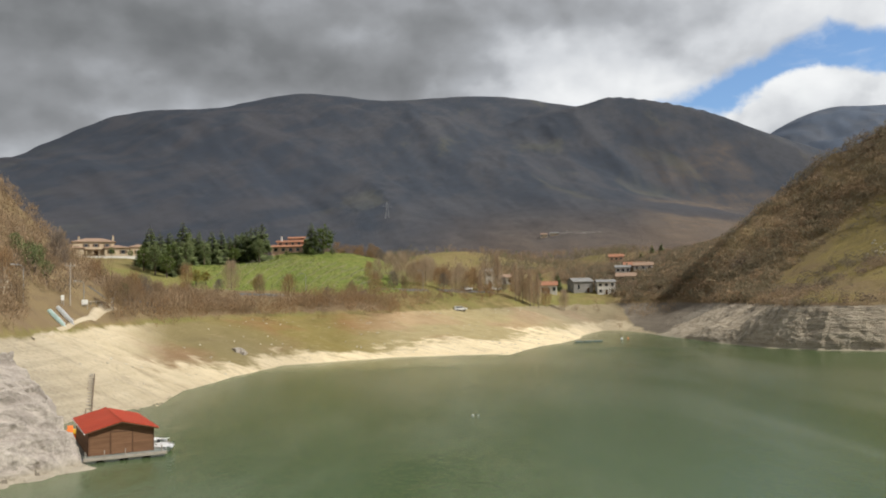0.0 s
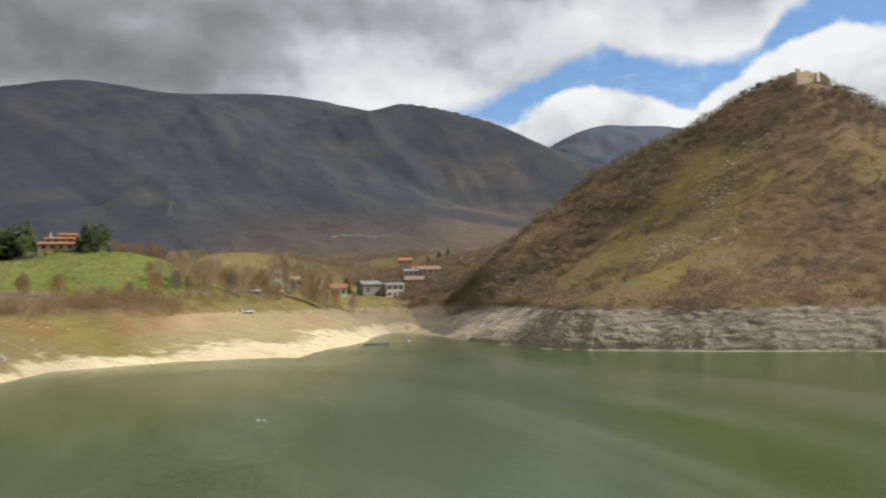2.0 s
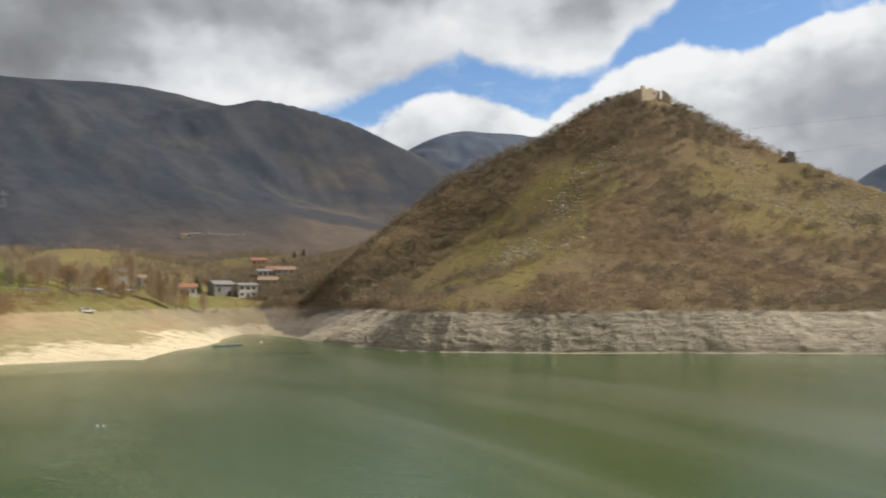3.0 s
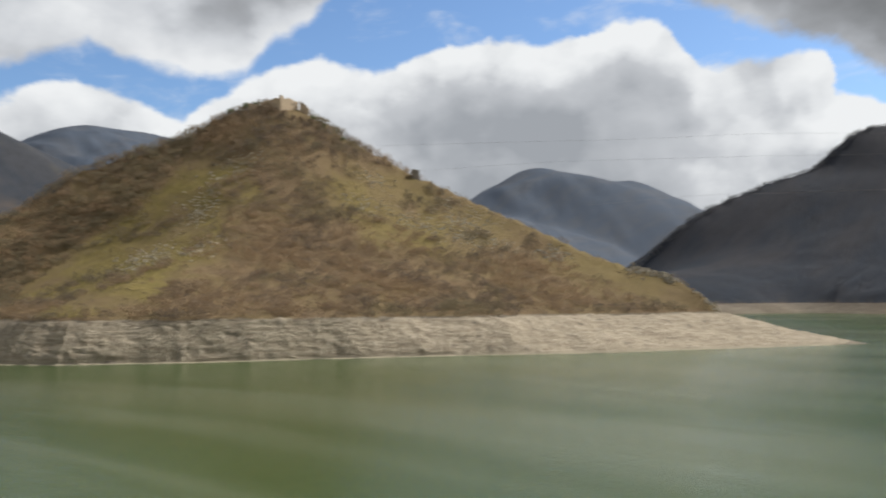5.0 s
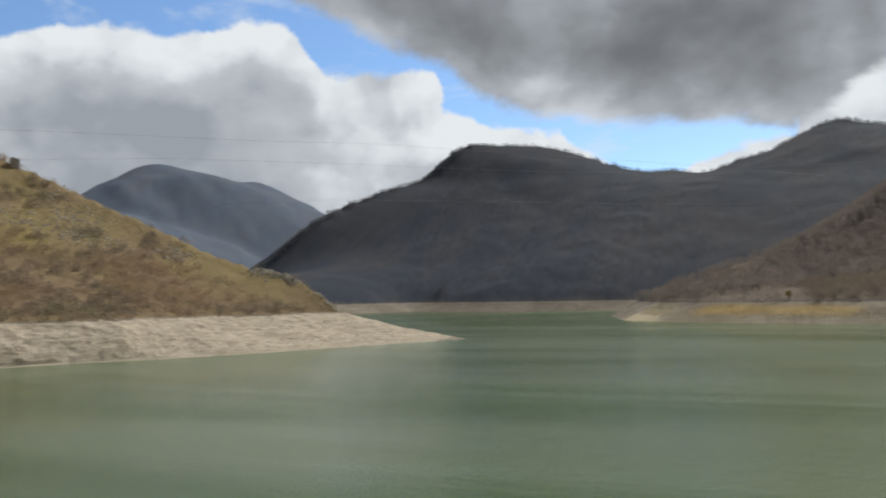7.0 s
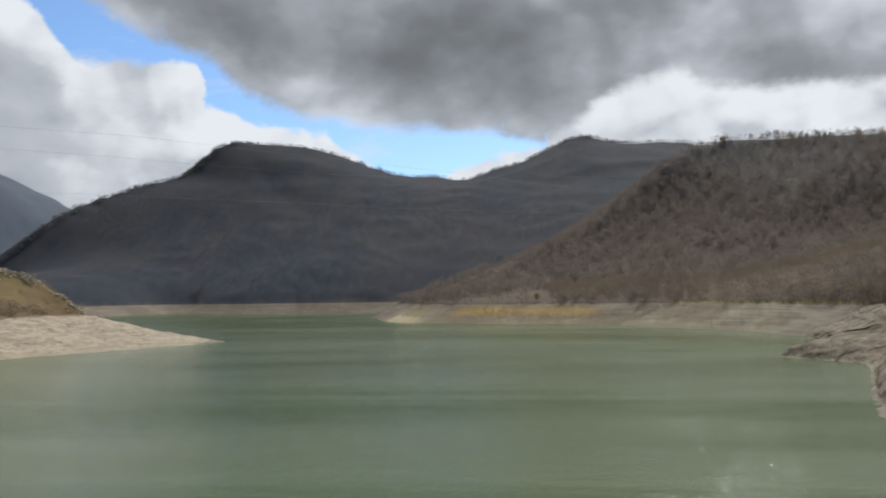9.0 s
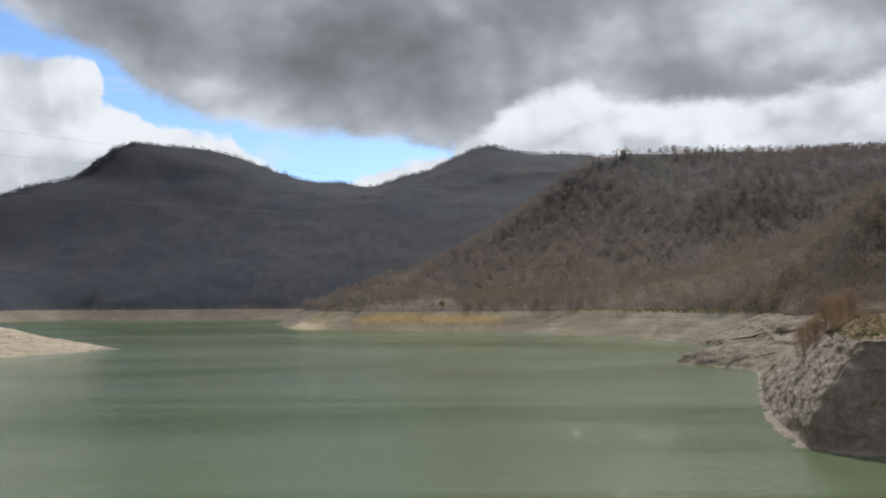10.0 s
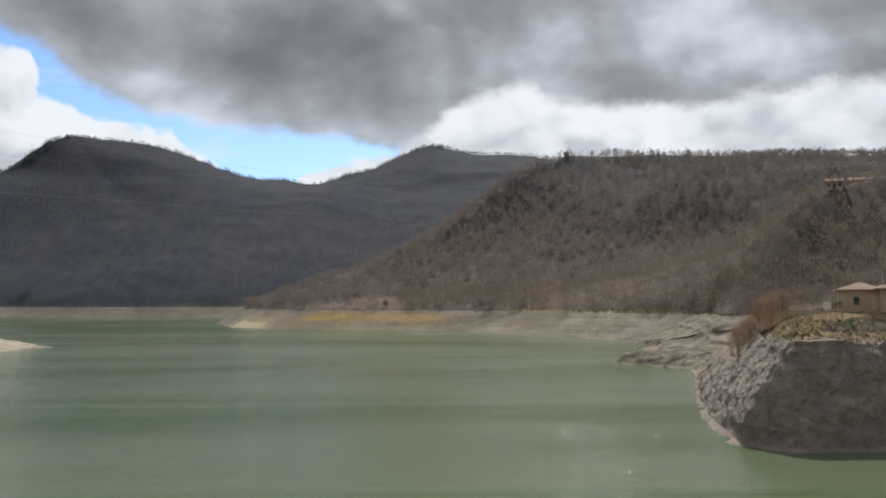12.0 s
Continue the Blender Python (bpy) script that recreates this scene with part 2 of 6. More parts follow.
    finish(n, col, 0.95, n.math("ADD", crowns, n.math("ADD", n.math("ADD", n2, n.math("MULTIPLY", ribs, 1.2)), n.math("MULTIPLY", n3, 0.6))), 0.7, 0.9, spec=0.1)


def water_material():
    n = material("water")
    pos = n.put("ShaderNodeNewGeometry").outputs["Position"]
    turn = n.put("ShaderNodeMapping", Vector=pos)
    turn.inputs[2].default_value = (0, 0, radians(20))
    turn.inputs[3].default_value = (1.0, 0.45, 1)
    r1, r2 = n.noise(turn.outputs[0], 1.7, 3.0, 0.6), n.noise(turn.outputs[0], 0.45, 3.0, 0.5)
    gust = n.noise(n.scaled(pos, 0.012, 0.012, 1), 1.0, 3.0, 0.5, 0.6)
    # paler streaks: sky sheen on ruffled water, put into the colour
    sheen_streaks = n.noise(n.scaled(pos, 0.020, 0.0045, 1), 1.0, 5.0, 0.6, 0.8)
    col = n.mix(n.smooth(sheen_streaks, 0.38, 0.62), (0.060, 0.102, 0.028), (0.128, 0.166, 0.090))
    r3 = n.noise(turn.outputs[0], 5.0, 2.0, 0.6)
    h = n.math("ADD", n.math("ADD", n.math("MULTIPLY", r1, 0.55), n.math("MULTIPLY", r3, 0.45)), n.math("MULTIPLY", r2, 0.7))
    band = n.noise(n.scaled(pos, 0.028, 0.006, 1, (3, 8, 0)), 1.0, 5.0, 0.6, 0.9)
    p = finish(n, col, n.smooth(gust, 0.4, 0.65, 0.13, 0.19), h, n.smooth(band, 0.40, 0.62, 0.28, 0.50), 0.26, spec=0.32)
    p.inputs["IOR"].default_value = 1.33


def glint_material():
    # smooth water for the facets added as sun glints
    n = material("glint_ripple")
    p = finish(n, (0.085, 0.125, 0.052), 0.045, spec=0.42)
    p.inputs["IOR"].default_value = 1.33


ground_material()
water_material()
glint_material()


def bark_like(name, a, b, scale=3.0, rough=0.9, spec=0.2, soft=0.0):
    n = material(name)
    pos = n.put("ShaderNodeNewGeometry")
    t = n.noise(pos.outputs["Position"], scale, 5.0, 0.6)
    r = pos.outputs["Random Per Island"]
    f = n.math("ADD", n.math("MULTIPLY", t, 0.5), n.math("MULTIPLY", r, 0.5))
    p = finish(n, n.mix(n.smooth(f, 0.2, 0.8), a, b), rough, t, 0.4, 0.05, spec=spec)
    if soft:                       # loose twig and leaf work lets part of the light through
        thin = n.put("ShaderNodeBsdfTranslucent", Color=n.mix(n.smooth(f, 0.2, 0.8), a, b))
        both = n.put("ShaderNodeMixShader", Fac=soft)
        n.link(p.outputs[0], both.inputs[1])
        n.link(thin.outputs[0], both.inputs[2])
        n.link(both.outputs[0], [k for k in n.tree.nodes if k.bl_idname == "ShaderNodeOutputMaterial"][0].inputs[0])


bark_like("bark", (0.10, 0.075, 0.055), (0.20, 0.165, 0.13))
bark_like("twig_brown", (0.28, 0.20, 0.125), (0.42, 0.315, 0.20), 0.6, soft=0.5)
bark_like("twig_russet", (0.32, 0.20, 0.11), (0.47, 0.32, 0.18), 0.6, soft=0.5)
bark_like("twig_pale", (0.46, 0.36, 0.26), (0.60, 0.48, 0.35), 0.6, soft=0.6)
bark_like("twig_grey", (0.20, 0.17, 0.145), (0.27, 0.23, 0.195), 0.2, soft=0.35)
# haze put into the colour: spur woods paler, crest wood bluer
bark_like("wood_haze", (0.210, 0.182, 0.162), (0.245, 0.212, 0.190), 0.03, soft=0.5)
bark_like("wood_warm", (0.225, 0.192, 0.166), (0.265, 0.225, 0.194), 0.03, soft=0.5)
bark_like("wood_dusk", (0.175, 0.155, 0.144), (0.205, 0.182, 0.168), 0.03, soft=0.5)
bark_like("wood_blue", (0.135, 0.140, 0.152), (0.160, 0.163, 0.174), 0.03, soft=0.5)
bark_like("thicket_brown", (0.275, 0.214, 0.155), (0.385, 0.298, 0.216), 0.3, soft=0.45)
bark_like("thicket_shade", (0.180, 0.149, 0.123), (0.245, 0.203, 0.165), 0.3, soft=0.45)
bark_like("thicket_dun", (0.225, 0.196, 0.132), (0.315, 0.270, 0.185), 0.3, soft=0.45)
bark_like("thicket_tan", (0.32, 0.238, 0.155), (0.46, 0.342, 0.224), 0.3, soft=0.4)
bark_like("thicket_russet", (0.235, 0.165, 0.112), (0.315, 0.225, 0.155), 0.3, soft=0.45)
bark_like("twig_olive", (0.16, 0.14, 0.055), (0.29, 0.245, 0.10), 0.4, soft=0.35)
bark_like("needle_dark", (0.135, 0.172, 0.078), (0.275, 0.320, 0.150), 0.5, 0.7, soft=0.45)
bark_like("leaf_green", (0.06, 0.095, 0.022), (0.16, 0.20, 0.05), 0.5, 0.7, soft=0.3)
bark_like("leaf_yellow", (0.17, 0.13, 0.03), (0.32, 0.24, 0.06), 0.5, 0.7, soft=0.3)
bark_like("stone_grey", (0.24, 0.23, 0.21), (0.46, 0.44, 0.40), 0.7)
bark_like("stone_pale", (0.40, 0.36, 0.29), (0.60, 0.55, 0.45), 0.7)


def rock_material(name, dark, light, pale, dip=0.0, lip=0.7):
    """Bedded limestone: level courses, cracks and dark weather stains."""
    n = material(name)
    pos = n.put("ShaderNodeNewGeometry").outputs["Position"]
    z = n.put("ShaderNodeSeparateXYZ", Vector=pos).outputs[2]
    turned = n.put("ShaderNodeMapping", Vector=pos)
    turned.inputs[2].default_value = (radians(dip), radians(dip * 0.7), 0)
    bed = n.noise(n.scaled(turned.outputs[0], 0.16, 0.16, 1.5), 1.0, 7.0, 0.7, 0.5) if not dip else n.noise(n.scaled(turned.outputs[0], 0.35, 0.35, 1.5), 1.0, 7.0, 0.7, 0.6)
    lump = n.noise(pos, 0.35, 6.0, 0.65)
    fine = n.noise(pos, 2.6, 5.0, 0.65)
    vein = n.math("ABSOLUTE", n.math("SUBTRACT", n.noise(n.scaled(pos, 0.3, 0.3, 0.8), 1.0, 5.0, 0.6, 0.5), 0.5))
    col = n.mix(n.smooth(bed, 0.38, 0.62), dark, light)
    col = n.mix(n.smooth(lump, 0.52, 0.72), col, pale)
    col = n.mix(n.smooth(fine, 0.5, 0.75, 0.0, 0.55), col, dark)
    stain = n.noise(n.scaled(pos, 0.25, 0.25, 0.04), 1.0, 4.0, 0.6)
    col = n.mix(n.smooth(stain, 0.56, 0.70, 0.0, 0.5), col, (0.10, 0.095, 0.085))
    col = n.mix(n.smooth(vein, 0.0, 0.018, 0.22, 0.0), col, (0.09, 0.085, 0.075))
    # a wet, silty lip along the water
    col = n.mix(n.smooth(n.math("MULTIPLY_ADD", fine, 0.7, z), 0.6, 1.5, lip, 0.0), col, (0.44, 0.39, 0.30))
    h = n.math("ADD", n.math("ADD", bed, lump), n.math("MULTIPLY", fine, 0.5))
    finish(n, col, 0.92, h, 0.8, 0.5, spec=0.15)


rock_material("rock_hill", (0.37, 0.31, 0.235), (0.505, 0.435, 0.338), (0.60, 0.525, 0.42))
rock_material("rock_near", (0.36, 0.318, 0.285), (0.51, 0.455, 0.41), (0.62, 0.56, 0.50), 55)
# darker copies of the limestone for the east shore, its shade in the colour
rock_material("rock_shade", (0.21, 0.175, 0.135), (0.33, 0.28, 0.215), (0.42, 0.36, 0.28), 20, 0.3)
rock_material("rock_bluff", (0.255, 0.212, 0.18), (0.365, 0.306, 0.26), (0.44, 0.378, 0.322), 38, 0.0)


def plain(name, a, b, scale, rough, bump=0.15, metal=0.0, spec=0.3, stretch=(1, 1, 1)):
    n = material(name)
    c = n.put("ShaderNodeTexCoord").outputs["Object"]
    v = n.scaled(c, *stretch)
    t, u = n.noise(v, scale, 5.0, 0.6), n.noise(v, scale * 9, 3.0, 0.6)
    f = n.math("ADD", n.math("MULTIPLY", t, 0.7), n.math("MULTIPLY", u, 0.3))
    finish(n, n.mix(n.smooth(f, 0.3, 0.7), a, b), rough, f, bump, 0.03, metal, spec)


plain("plaster_beige", (0.52, 0.42, 0.29), (0.63, 0.53, 0.39), 0.5, 0.9)
plain("plaster_pink", (0.55, 0.36, 0.27), (0.64, 0.45, 0.35), 0.5, 0.9)
plain("plaster_white", (0.66, 0.64, 0.60), (0.78, 0.76, 0.72), 0.5, 0.85)
plain("plaster_grey", (0.25, 0.24, 0.23), (0.36, 0.35, 0.33), 0.5, 0.9)
plain("ruin_stone", (0.54, 0.43, 0.31), (0.72, 0.585, 0.43), 0.9, 0.95, 0.6)
plain("field_stone", (0.26, 0.23, 0.20), (0.42, 0.38, 0.33), 1.4, 0.95, 0.6)
plain("roof_tile", (0.30, 0.13, 0.075), (0.46, 0.24, 0.15), 0.8, 0.85, 0.5, stretch=(1, 1, 3))
plain("roof_old_tile", (0.27, 0.18, 0.13), (0.42, 0.30, 0.22), 0.8, 0.9, 0.5)
plain("roof_grey", (0.22, 0.22, 0.22), (0.33, 0.32, 0.31), 0.6, 0.85)
plain("roof_red_sheet", (0.40, 0.052, 0.024), (0.50, 0.076, 0.036), 0.35, 0.55, 0.08)
plain("timber_brown", (0.150, 0.078, 0.042), (0.265, 0.145, 0.082), 0.9, 0.75, 0.35, stretch=(0.25, 0.25, 6))
plain("timber_grey", (0.30, 0.27, 0.23), (0.45, 0.41, 0.36), 1.5, 0.85, 0.3, stretch=(1, 6, 6))
plain("deck_metal", (0.22, 0.25, 0.23), (0.34, 0.37, 0.35), 1.0, 0.5, 0.1, 0.3)
plain("gelcoat_white", (0.72, 0.74, 0.76), (0.82, 0.83, 0.84), 0.6, 0.3, 0.03, spec=0.5)
plain("gelcoat_teal", (0.62, 0.80, 0.78), (0.70, 0.84, 0.82), 0.6, 0.35, 0.03, spec=0.5)
plain("plastic_orange", (0.75, 0.16, 0.03), (0.85, 0.24, 0.05), 1.0, 0.4, 0.03)
plain("plastic_yellow", (0.80, 0.50, 0.04), (0.85, 0.58, 0.08), 1.0, 0.4, 0.03)
plain("tarp_blue", (0.12, 0.24, 0.42), (0.20, 0.33, 0.52), 1.0, 0.5, 0.05)
plain("steel_grey", (0.34, 0.35, 0.36), (0.46, 0.47, 0.48), 2.0, 0.5, 0.05, 0.6)
plain("shutter_brown", (0.10, 0.05, 0.03), (0.16, 0.09, 0.05), 2.0, 0.7)
plain("sign_white", (0.74, 0.74, 0.72), (0.80, 0.80, 0.78), 2.0, 0.5, 0.02)
plain("concrete", (0.42, 0.40, 0.37), (0.55, 0.53, 0.49), 0.6, 0.9, 0.3)
plain("asphalt", (0.11, 0.11, 0.11), (0.16, 0.155, 0.15), 0.4, 0.95, 0.3)
plain("track_dirt", (0.46, 0.385, 0.27), (0.58, 0.50, 0.37), 0.35, 0.95, 0.4)
plain("lamp_glass", (0.70, 0.70, 0.66), (0.78, 0.78, 0.74), 2.0, 0.3)
plain("cable_dark", (0.26, 0.26, 0.27), (0.32, 0.32, 0.33), 2.0, 0.6)
plain("car_dark", (0.03, 0.03, 0.035), (0.05, 0.05, 0.055), 1.0, 0.3, 0.02, spec=0.5)


def glass_dark():
    n = material("pane_glass")
    finish(n, (0.035, 0.04, 0.045), 0.08, spec=0.6)


glass_dark()


# ---------------------------------------------------------------- the lie of the land
FULL = 10.5                        # the reservoir's full level above today's water


def lattice(ix, iy, seed):
    h = (ix.astype(np.int64) * 374761393 + iy.astype(np.int64) * 668265263 + seed * 974634777) & 0xFFFFFFFF
    h = ((h ^ (h >> 13)) * 1274126177) & 0xFFFFFFFF
    return ((h ^ (h >> 16)) & 0xFFFF) / 32767.5 - 1.0


def vnoise(x, y, seed=0):
    ix, iy = np.floor(x), np.floor(y)
    fx, fy = x - ix, y - iy
    fx, fy = fx * fx * fx * (fx * (fx * 6 - 15) + 10), fy * fy * fy * (fy * (fy * 6 - 15) + 10)
    a, b = lattice(ix, iy, seed), lattice(ix + 1, iy, seed)
    c, d = lattice(ix, iy + 1, seed), lattice(ix + 1, iy + 1, seed)
    return (a + (b - a) * fx) * (1 - fy) + (c + (d - c) * fx) * fy


def fbm(x, y, size, octaves=4, seed=0):
    total, amp = 0.0, 0.5
    for k in range(octaves):
        total = total + amp * vnoise(x / size + 17.3 * k, y / size - 9.1 * k, seed + k)
        amp, size = amp * 0.5, size * 0.49
    return total


def near_line(x, y, line, closed=False):
    """Distance to a polyline of rows (x, y, values...) and the values at the nearest place."""
    line = np.array(line, float)
    if closed:
        line = np.vstack([line, line[:1]])
    best = np.full(x.shape, 1e18)
    vals = [np.zeros(x.shape) for _ in range(line.shape[1] - 2)]
    for p, q in zip(line[:-1], line[1:]):
        dx, dy = q[0] - p[0], q[1] - p[1]
        t = np.clip(((x - p[0]) * dx + (y - p[1]) * dy) / (dx * dx + dy * dy + 1e-9), 0, 1)
        d = (x - p[0] - t * dx) ** 2 + (y - p[1] - t * dy) ** 2
        m = d < best
        best = np.where(m, d, best)
        for k in range(len(vals)):
            vals[k] = np.where(m, p[2 + k] + t * (q[2 + k] - p[2 + k]), vals[k])
    return np.sqrt(best), vals


def along(line, step):
    """The line resampled about every step metres, rounded by a spline through its points."""
    line = np.array(line, float)
    ext = np.vstack([2 * line[0] - line[1], line, 2 * line[-1] - line[-2]])
    out = []
    for a, b, c, d in zip(ext[:-3], ext[1:-2], ext[2:-1], ext[3:]):
        k = max(2, int(np.hypot(*(c - b)[:2]) / step))
        t = (np.arange(k) / k)[:, None]
        out.append(0.5 * (2 * b + (c - a) * t + (2 * a - 5 * b + 4 * c - d) * t ** 2 + (3 * b - a - 3 * c + d) * t ** 3))
    return np.vstack(out + [line[-1:]])


def soft_line(x, y, pts):
    """Distance to a dense line and a smooth mean of its third column round the nearest place."""
    best, total, mass = np.full(x.shape, 1e18), np.zeros(x.shape), np.zeros(x.shape)
    blur = (1.1 * math.dist(pts[0][:2], pts[1][:2])) ** 2
    for px, py, v in pts:
        d = (x - px) ** 2 + (y - py) ** 2
        best = np.minimum(best, d)
        w = 1.0 / (d + blur) ** 2.5
        total += w * v
        mass += w
    return np.sqrt(best), total / mass


def inside(x, y, line):
    got = np.zeros(x.shape, bool)
    pts = [(p[0], p[1]) for p in line]
    for (x0, y0), (x1, y1) in zip(pts, pts[1:] + pts[:1]):
        cross = ((y0 > y) != (y1 > y)) & (x < (x1 - x0) * (y - y0) / (y1 - y0 + 1e-12) + x0)
        got ^= cross
    return got


# shoreline rows: x, y, width of the bare bank between the water and the full level
WEST_SHORE = [(-45, 60, 4.5), (-38.6, 73, 4.8), (-34.5, 79.8, 5.0), (-43.4, 87.4, 4), (-47.8, 95.5, 4), (-49.2, 104.5, 12), (-50, 114, 20), (-43, 126, 24), (-46, 148, 26),
              (-44, 173, 30), (-38, 200, 26), (-26, 210, 34), (-13, 219, 55), (2, 221, 62), (16, 218, 62), (29, 256, 50),
              (38, 271, 50), (50, 312, 30), (63, 349, 20)]
HILL_SHORE = [(70, 345, 30), (74, 308, 26), (78, 258, 18), (83, 222, 9), (91, 210, 8), (114, 193, 6), (149, 174, 6), (179, 154, 14),
              (210, 130, 28), (235, 119, 34), (272, 101, 36), (306, 88, 40), (326, 112, 36), (372, 176, 24), (440, 260, 20), (600, 340, 30), (800, 400, 30)]
EAST_SHORE = [(951, 337, 24), (901, 255, 24), (887, 136, 24), (890, 60, 24), (800, 50, 20), (650, 70, 20), (534, 52, 24), (485, 14, 24),
              (456, -35, 26), (431, -76, 24), (378, -94, 20), (350, -111, 14), (301, -116, 26), (255, -118, 20), (228, -100, 20), (204, -75, 26),
              (180, -83, 24), (139, -66, 12), (105, -51, 8), (85, -45, 5), (81, -48, 5), (80, -57, 5), (84, -80, 8)]
BACK_SHORE = [(60, -125, 20), (0, -145, 20), (-60, -115, 20), (-80, -40, 20), (-64, 20, 12)]
SHORE = WEST_SHORE + HILL_SHORE + EAST_SHORE + BACK_SHORE


def ridge(rows, spread, power=1.0, rough=0.1, start=0.0, hind=1.0):
    """rows: azimuth, distance and elevation of the crest seen from the eye; start: how far from the water its foot lies; hind: how much steeper the far side falls."""
    line = []
    for az, dist, el in rows:
        p = compass(az, dist)
        line.append((p.x, p.y, EYE_Z + dist * math.tan(radians(el))))
    length = sum(math.dist(p[:2], q[:2]) for p, q in zip(line, line[1:]))
    return along(line, max(length / 60, 4)), spread, power, rough, start, hind


RIDGES = {
    "castle": ridge([(13.2, 345, -0.5), (16.7, 365, 2.3), (20.5, 385, 5.1), (24.2, 400, 8.0), (30.4, 412, 10.5), (34.5, 418, 12.75),
                     (37.7, 420, 13.0), (41.4, 412, 10.8), (45.9, 400, 8.5), (53.0, 372, 5.3), (58.7, 350, 2.6), (60.9, 341, 2.15), (62.4, 335, 1.7),
                     (64.2, 326, 0.55), (65.7, 318, 0.05), (67.2, 310, -0.9)], 240, 1.0, 0.05),
    "mountain": ridge([(-60, 3400, 4), (-40, 3400, 6.0), (-27.5, 3400, 8.9), (-21.2, 3400, 12.0), (-14.9, 3450, 12.6), (-9.4, 3500, 13.75),
                       (-4.5, 3500, 13.2), (3.6, 3500, 13.4), (9.3, 3450, 12.35), (13, 3400, 12.2), (16.6, 3300, 11.7), (21.0, 3100, 9.75),
                       (26, 2900, 7.0), (32, 2700, 4), (40, 2600, 0.3)], 2900, 1.0, 0.075, 380),
    "shoulder": ridge([(9.6, 3150, 12.2), (11.2, 3100, 12.9), (16.6, 2800, 11.8), (21.0, 2550, 9.7), (25.0, 2300, 7.2), (29, 2000, 4.5), (37, 1900, 0.3)], 1700, 1.0, 0.05, 420),
    "back_range": ridge([(15, 4500, 6), (21.0, 4450, 9.7), (24.2, 4450, 10.95), (26.5, 4450, 10.9), (29.6, 4400, 10.6), (38, 4400, 8.5),
                         (44, 4400, 4)], 2000, 1.0, 0.1, 800),
    "far_peak": ridge([(46, 4500, 4), (49.8, 4500, 6.97), (51.6, 4500, 7.89), (53.0, 4500, 8.68), (53.8, 4500, 8.87), (54.6, 4500, 8.86), (55.7, 4500, 8.58),
                       (57.8, 4500, 8.22), (59.1, 4500, 7.81), (60.2, 4500, 7.92), (61.4, 4500, 7.52), (62.9, 4500, 6.79), (64.6, 4500, 5.92), (70, 4500, 3)], 1500, 1.0, 0.04),
    "dark_hill": ridge([(59.0, 1420, -0.6), (60.4, 1440, 1.9), (61.2, 1450, 2.8), (62.5, 1470, 4.0), (64.4, 1500, 5.45), (66.8, 1550, 6.5), (69.6, 1600, 7.5),
                        (70.8, 1620, 7.7), (71.8, 1640, 8.4), (73.7, 1680, 9.8), (74.7, 1700, 10.3), (76.2, 1700, 10.15), (78.9, 1700, 10.1),
                        (81.0, 1700, 9.7), (82.7, 1700, 9.1), (85.3, 1700, 8.25), (87.0, 1700, 8.0), (87.8, 1700, 8.15), (89.1, 1700, 7.85),
                        (90.3, 1700, 7.85), (92.1, 1700, 8.5), (93.9, 1700, 8.9), (95.5, 1700, 9.7), (96.7, 1700, 10.2), (98.0, 1700, 10.55),
                        (99.7, 1680, 10.15), (101.2, 1670, 9.9), (103.1, 1660, 9.9), (106, 1650, 9.6), (115, 1600, 9)], 950, 0.85, 0.045, 0.0, 9.0),
    "dark_spur": ridge([(84.5, 1420, 5.6), (82.7, 1360, 4.9), (78.4, 1220, 3.4), (75.2, 1120, 2.1), (72.7, 1040, 0.9), (71.0, 1000, 0.0)], 330, 1.0, 0.12),
    "east_spur": ridge([(86.2, 572, 0.0), (87.9, 590, 0.6), (89.4, 605, 1.05), (92.0, 635, 2.0), (94.6, 665, 2.85), (97.1, 700, 4.05), (99.1, 730, 5.25),
                        (101.1, 765, 6.7), (103.5, 810, 8.5), (105.4, 845, 9.45), (107.3, 862, 9.8), (112.5, 870, 9.6), (117.4, 870, 9.3),
                        (122.1, 860, 9.1), (126.1, 850, 8.8), (140, 800, 8.5), (160, 700, 8)], 800, 1.0, 0.14),
    "near_slope": ridge([(113.4, 232, -1.2), (115.4, 268, 0.9), (118.2, 310, 3.7), (120.9, 345, 5.9), (123.2, 372, 7.0), (126.3, 392, 7.6), (132, 420, 8.2),
                         (150, 430, 8.5), (175, 420, 8.5)], 380, 1.0, 0.10),
    "west_bank": ridge([(-20.6, 235, 0.6), (-22.6, 230, 1.9), (-24.4, 228, 3.5), (-25.8, 226, 5.2), (-27.5, 224, 7.2), (-31, 215, 9.5), (-40, 190, 11),
                        (-60, 180, 12), (-100, 190, 12)], 110, 1.0, 0.06),
    "meadow_hill": ridge([(-27, 380, 3.0), (-22, 400, 3.1), (-17, 410, 2.8), (-13, 412, 2.7), (-10, 415, 3.25), (-6.2, 405, 3.1), (-4.0, 400, 2.5), (-1.5, 395, 1.0)], 120, 0.8, 0.02),
    "house_terrace": ridge([(119.5, 118, -1.3), (122, 132, -0.75), (125, 140, -0.5), (130, 146, -0.3), (138, 150, 0.2)], 45, 1.0, 0.03),
    "low_hill": ridge([(-6, 700, 2.2), (-1, 720, 3.0), (2.0, 720, 3.0), (5, 690, 2.2), (7.5, 650, 1.0)], 300, 1.0, 0.05),
    "round_field": ridge([(12.0, 850, 2.7), (13.5, 850, 2.7), (15, 840, 2.0)], 170, 1.0, 0.03),
}


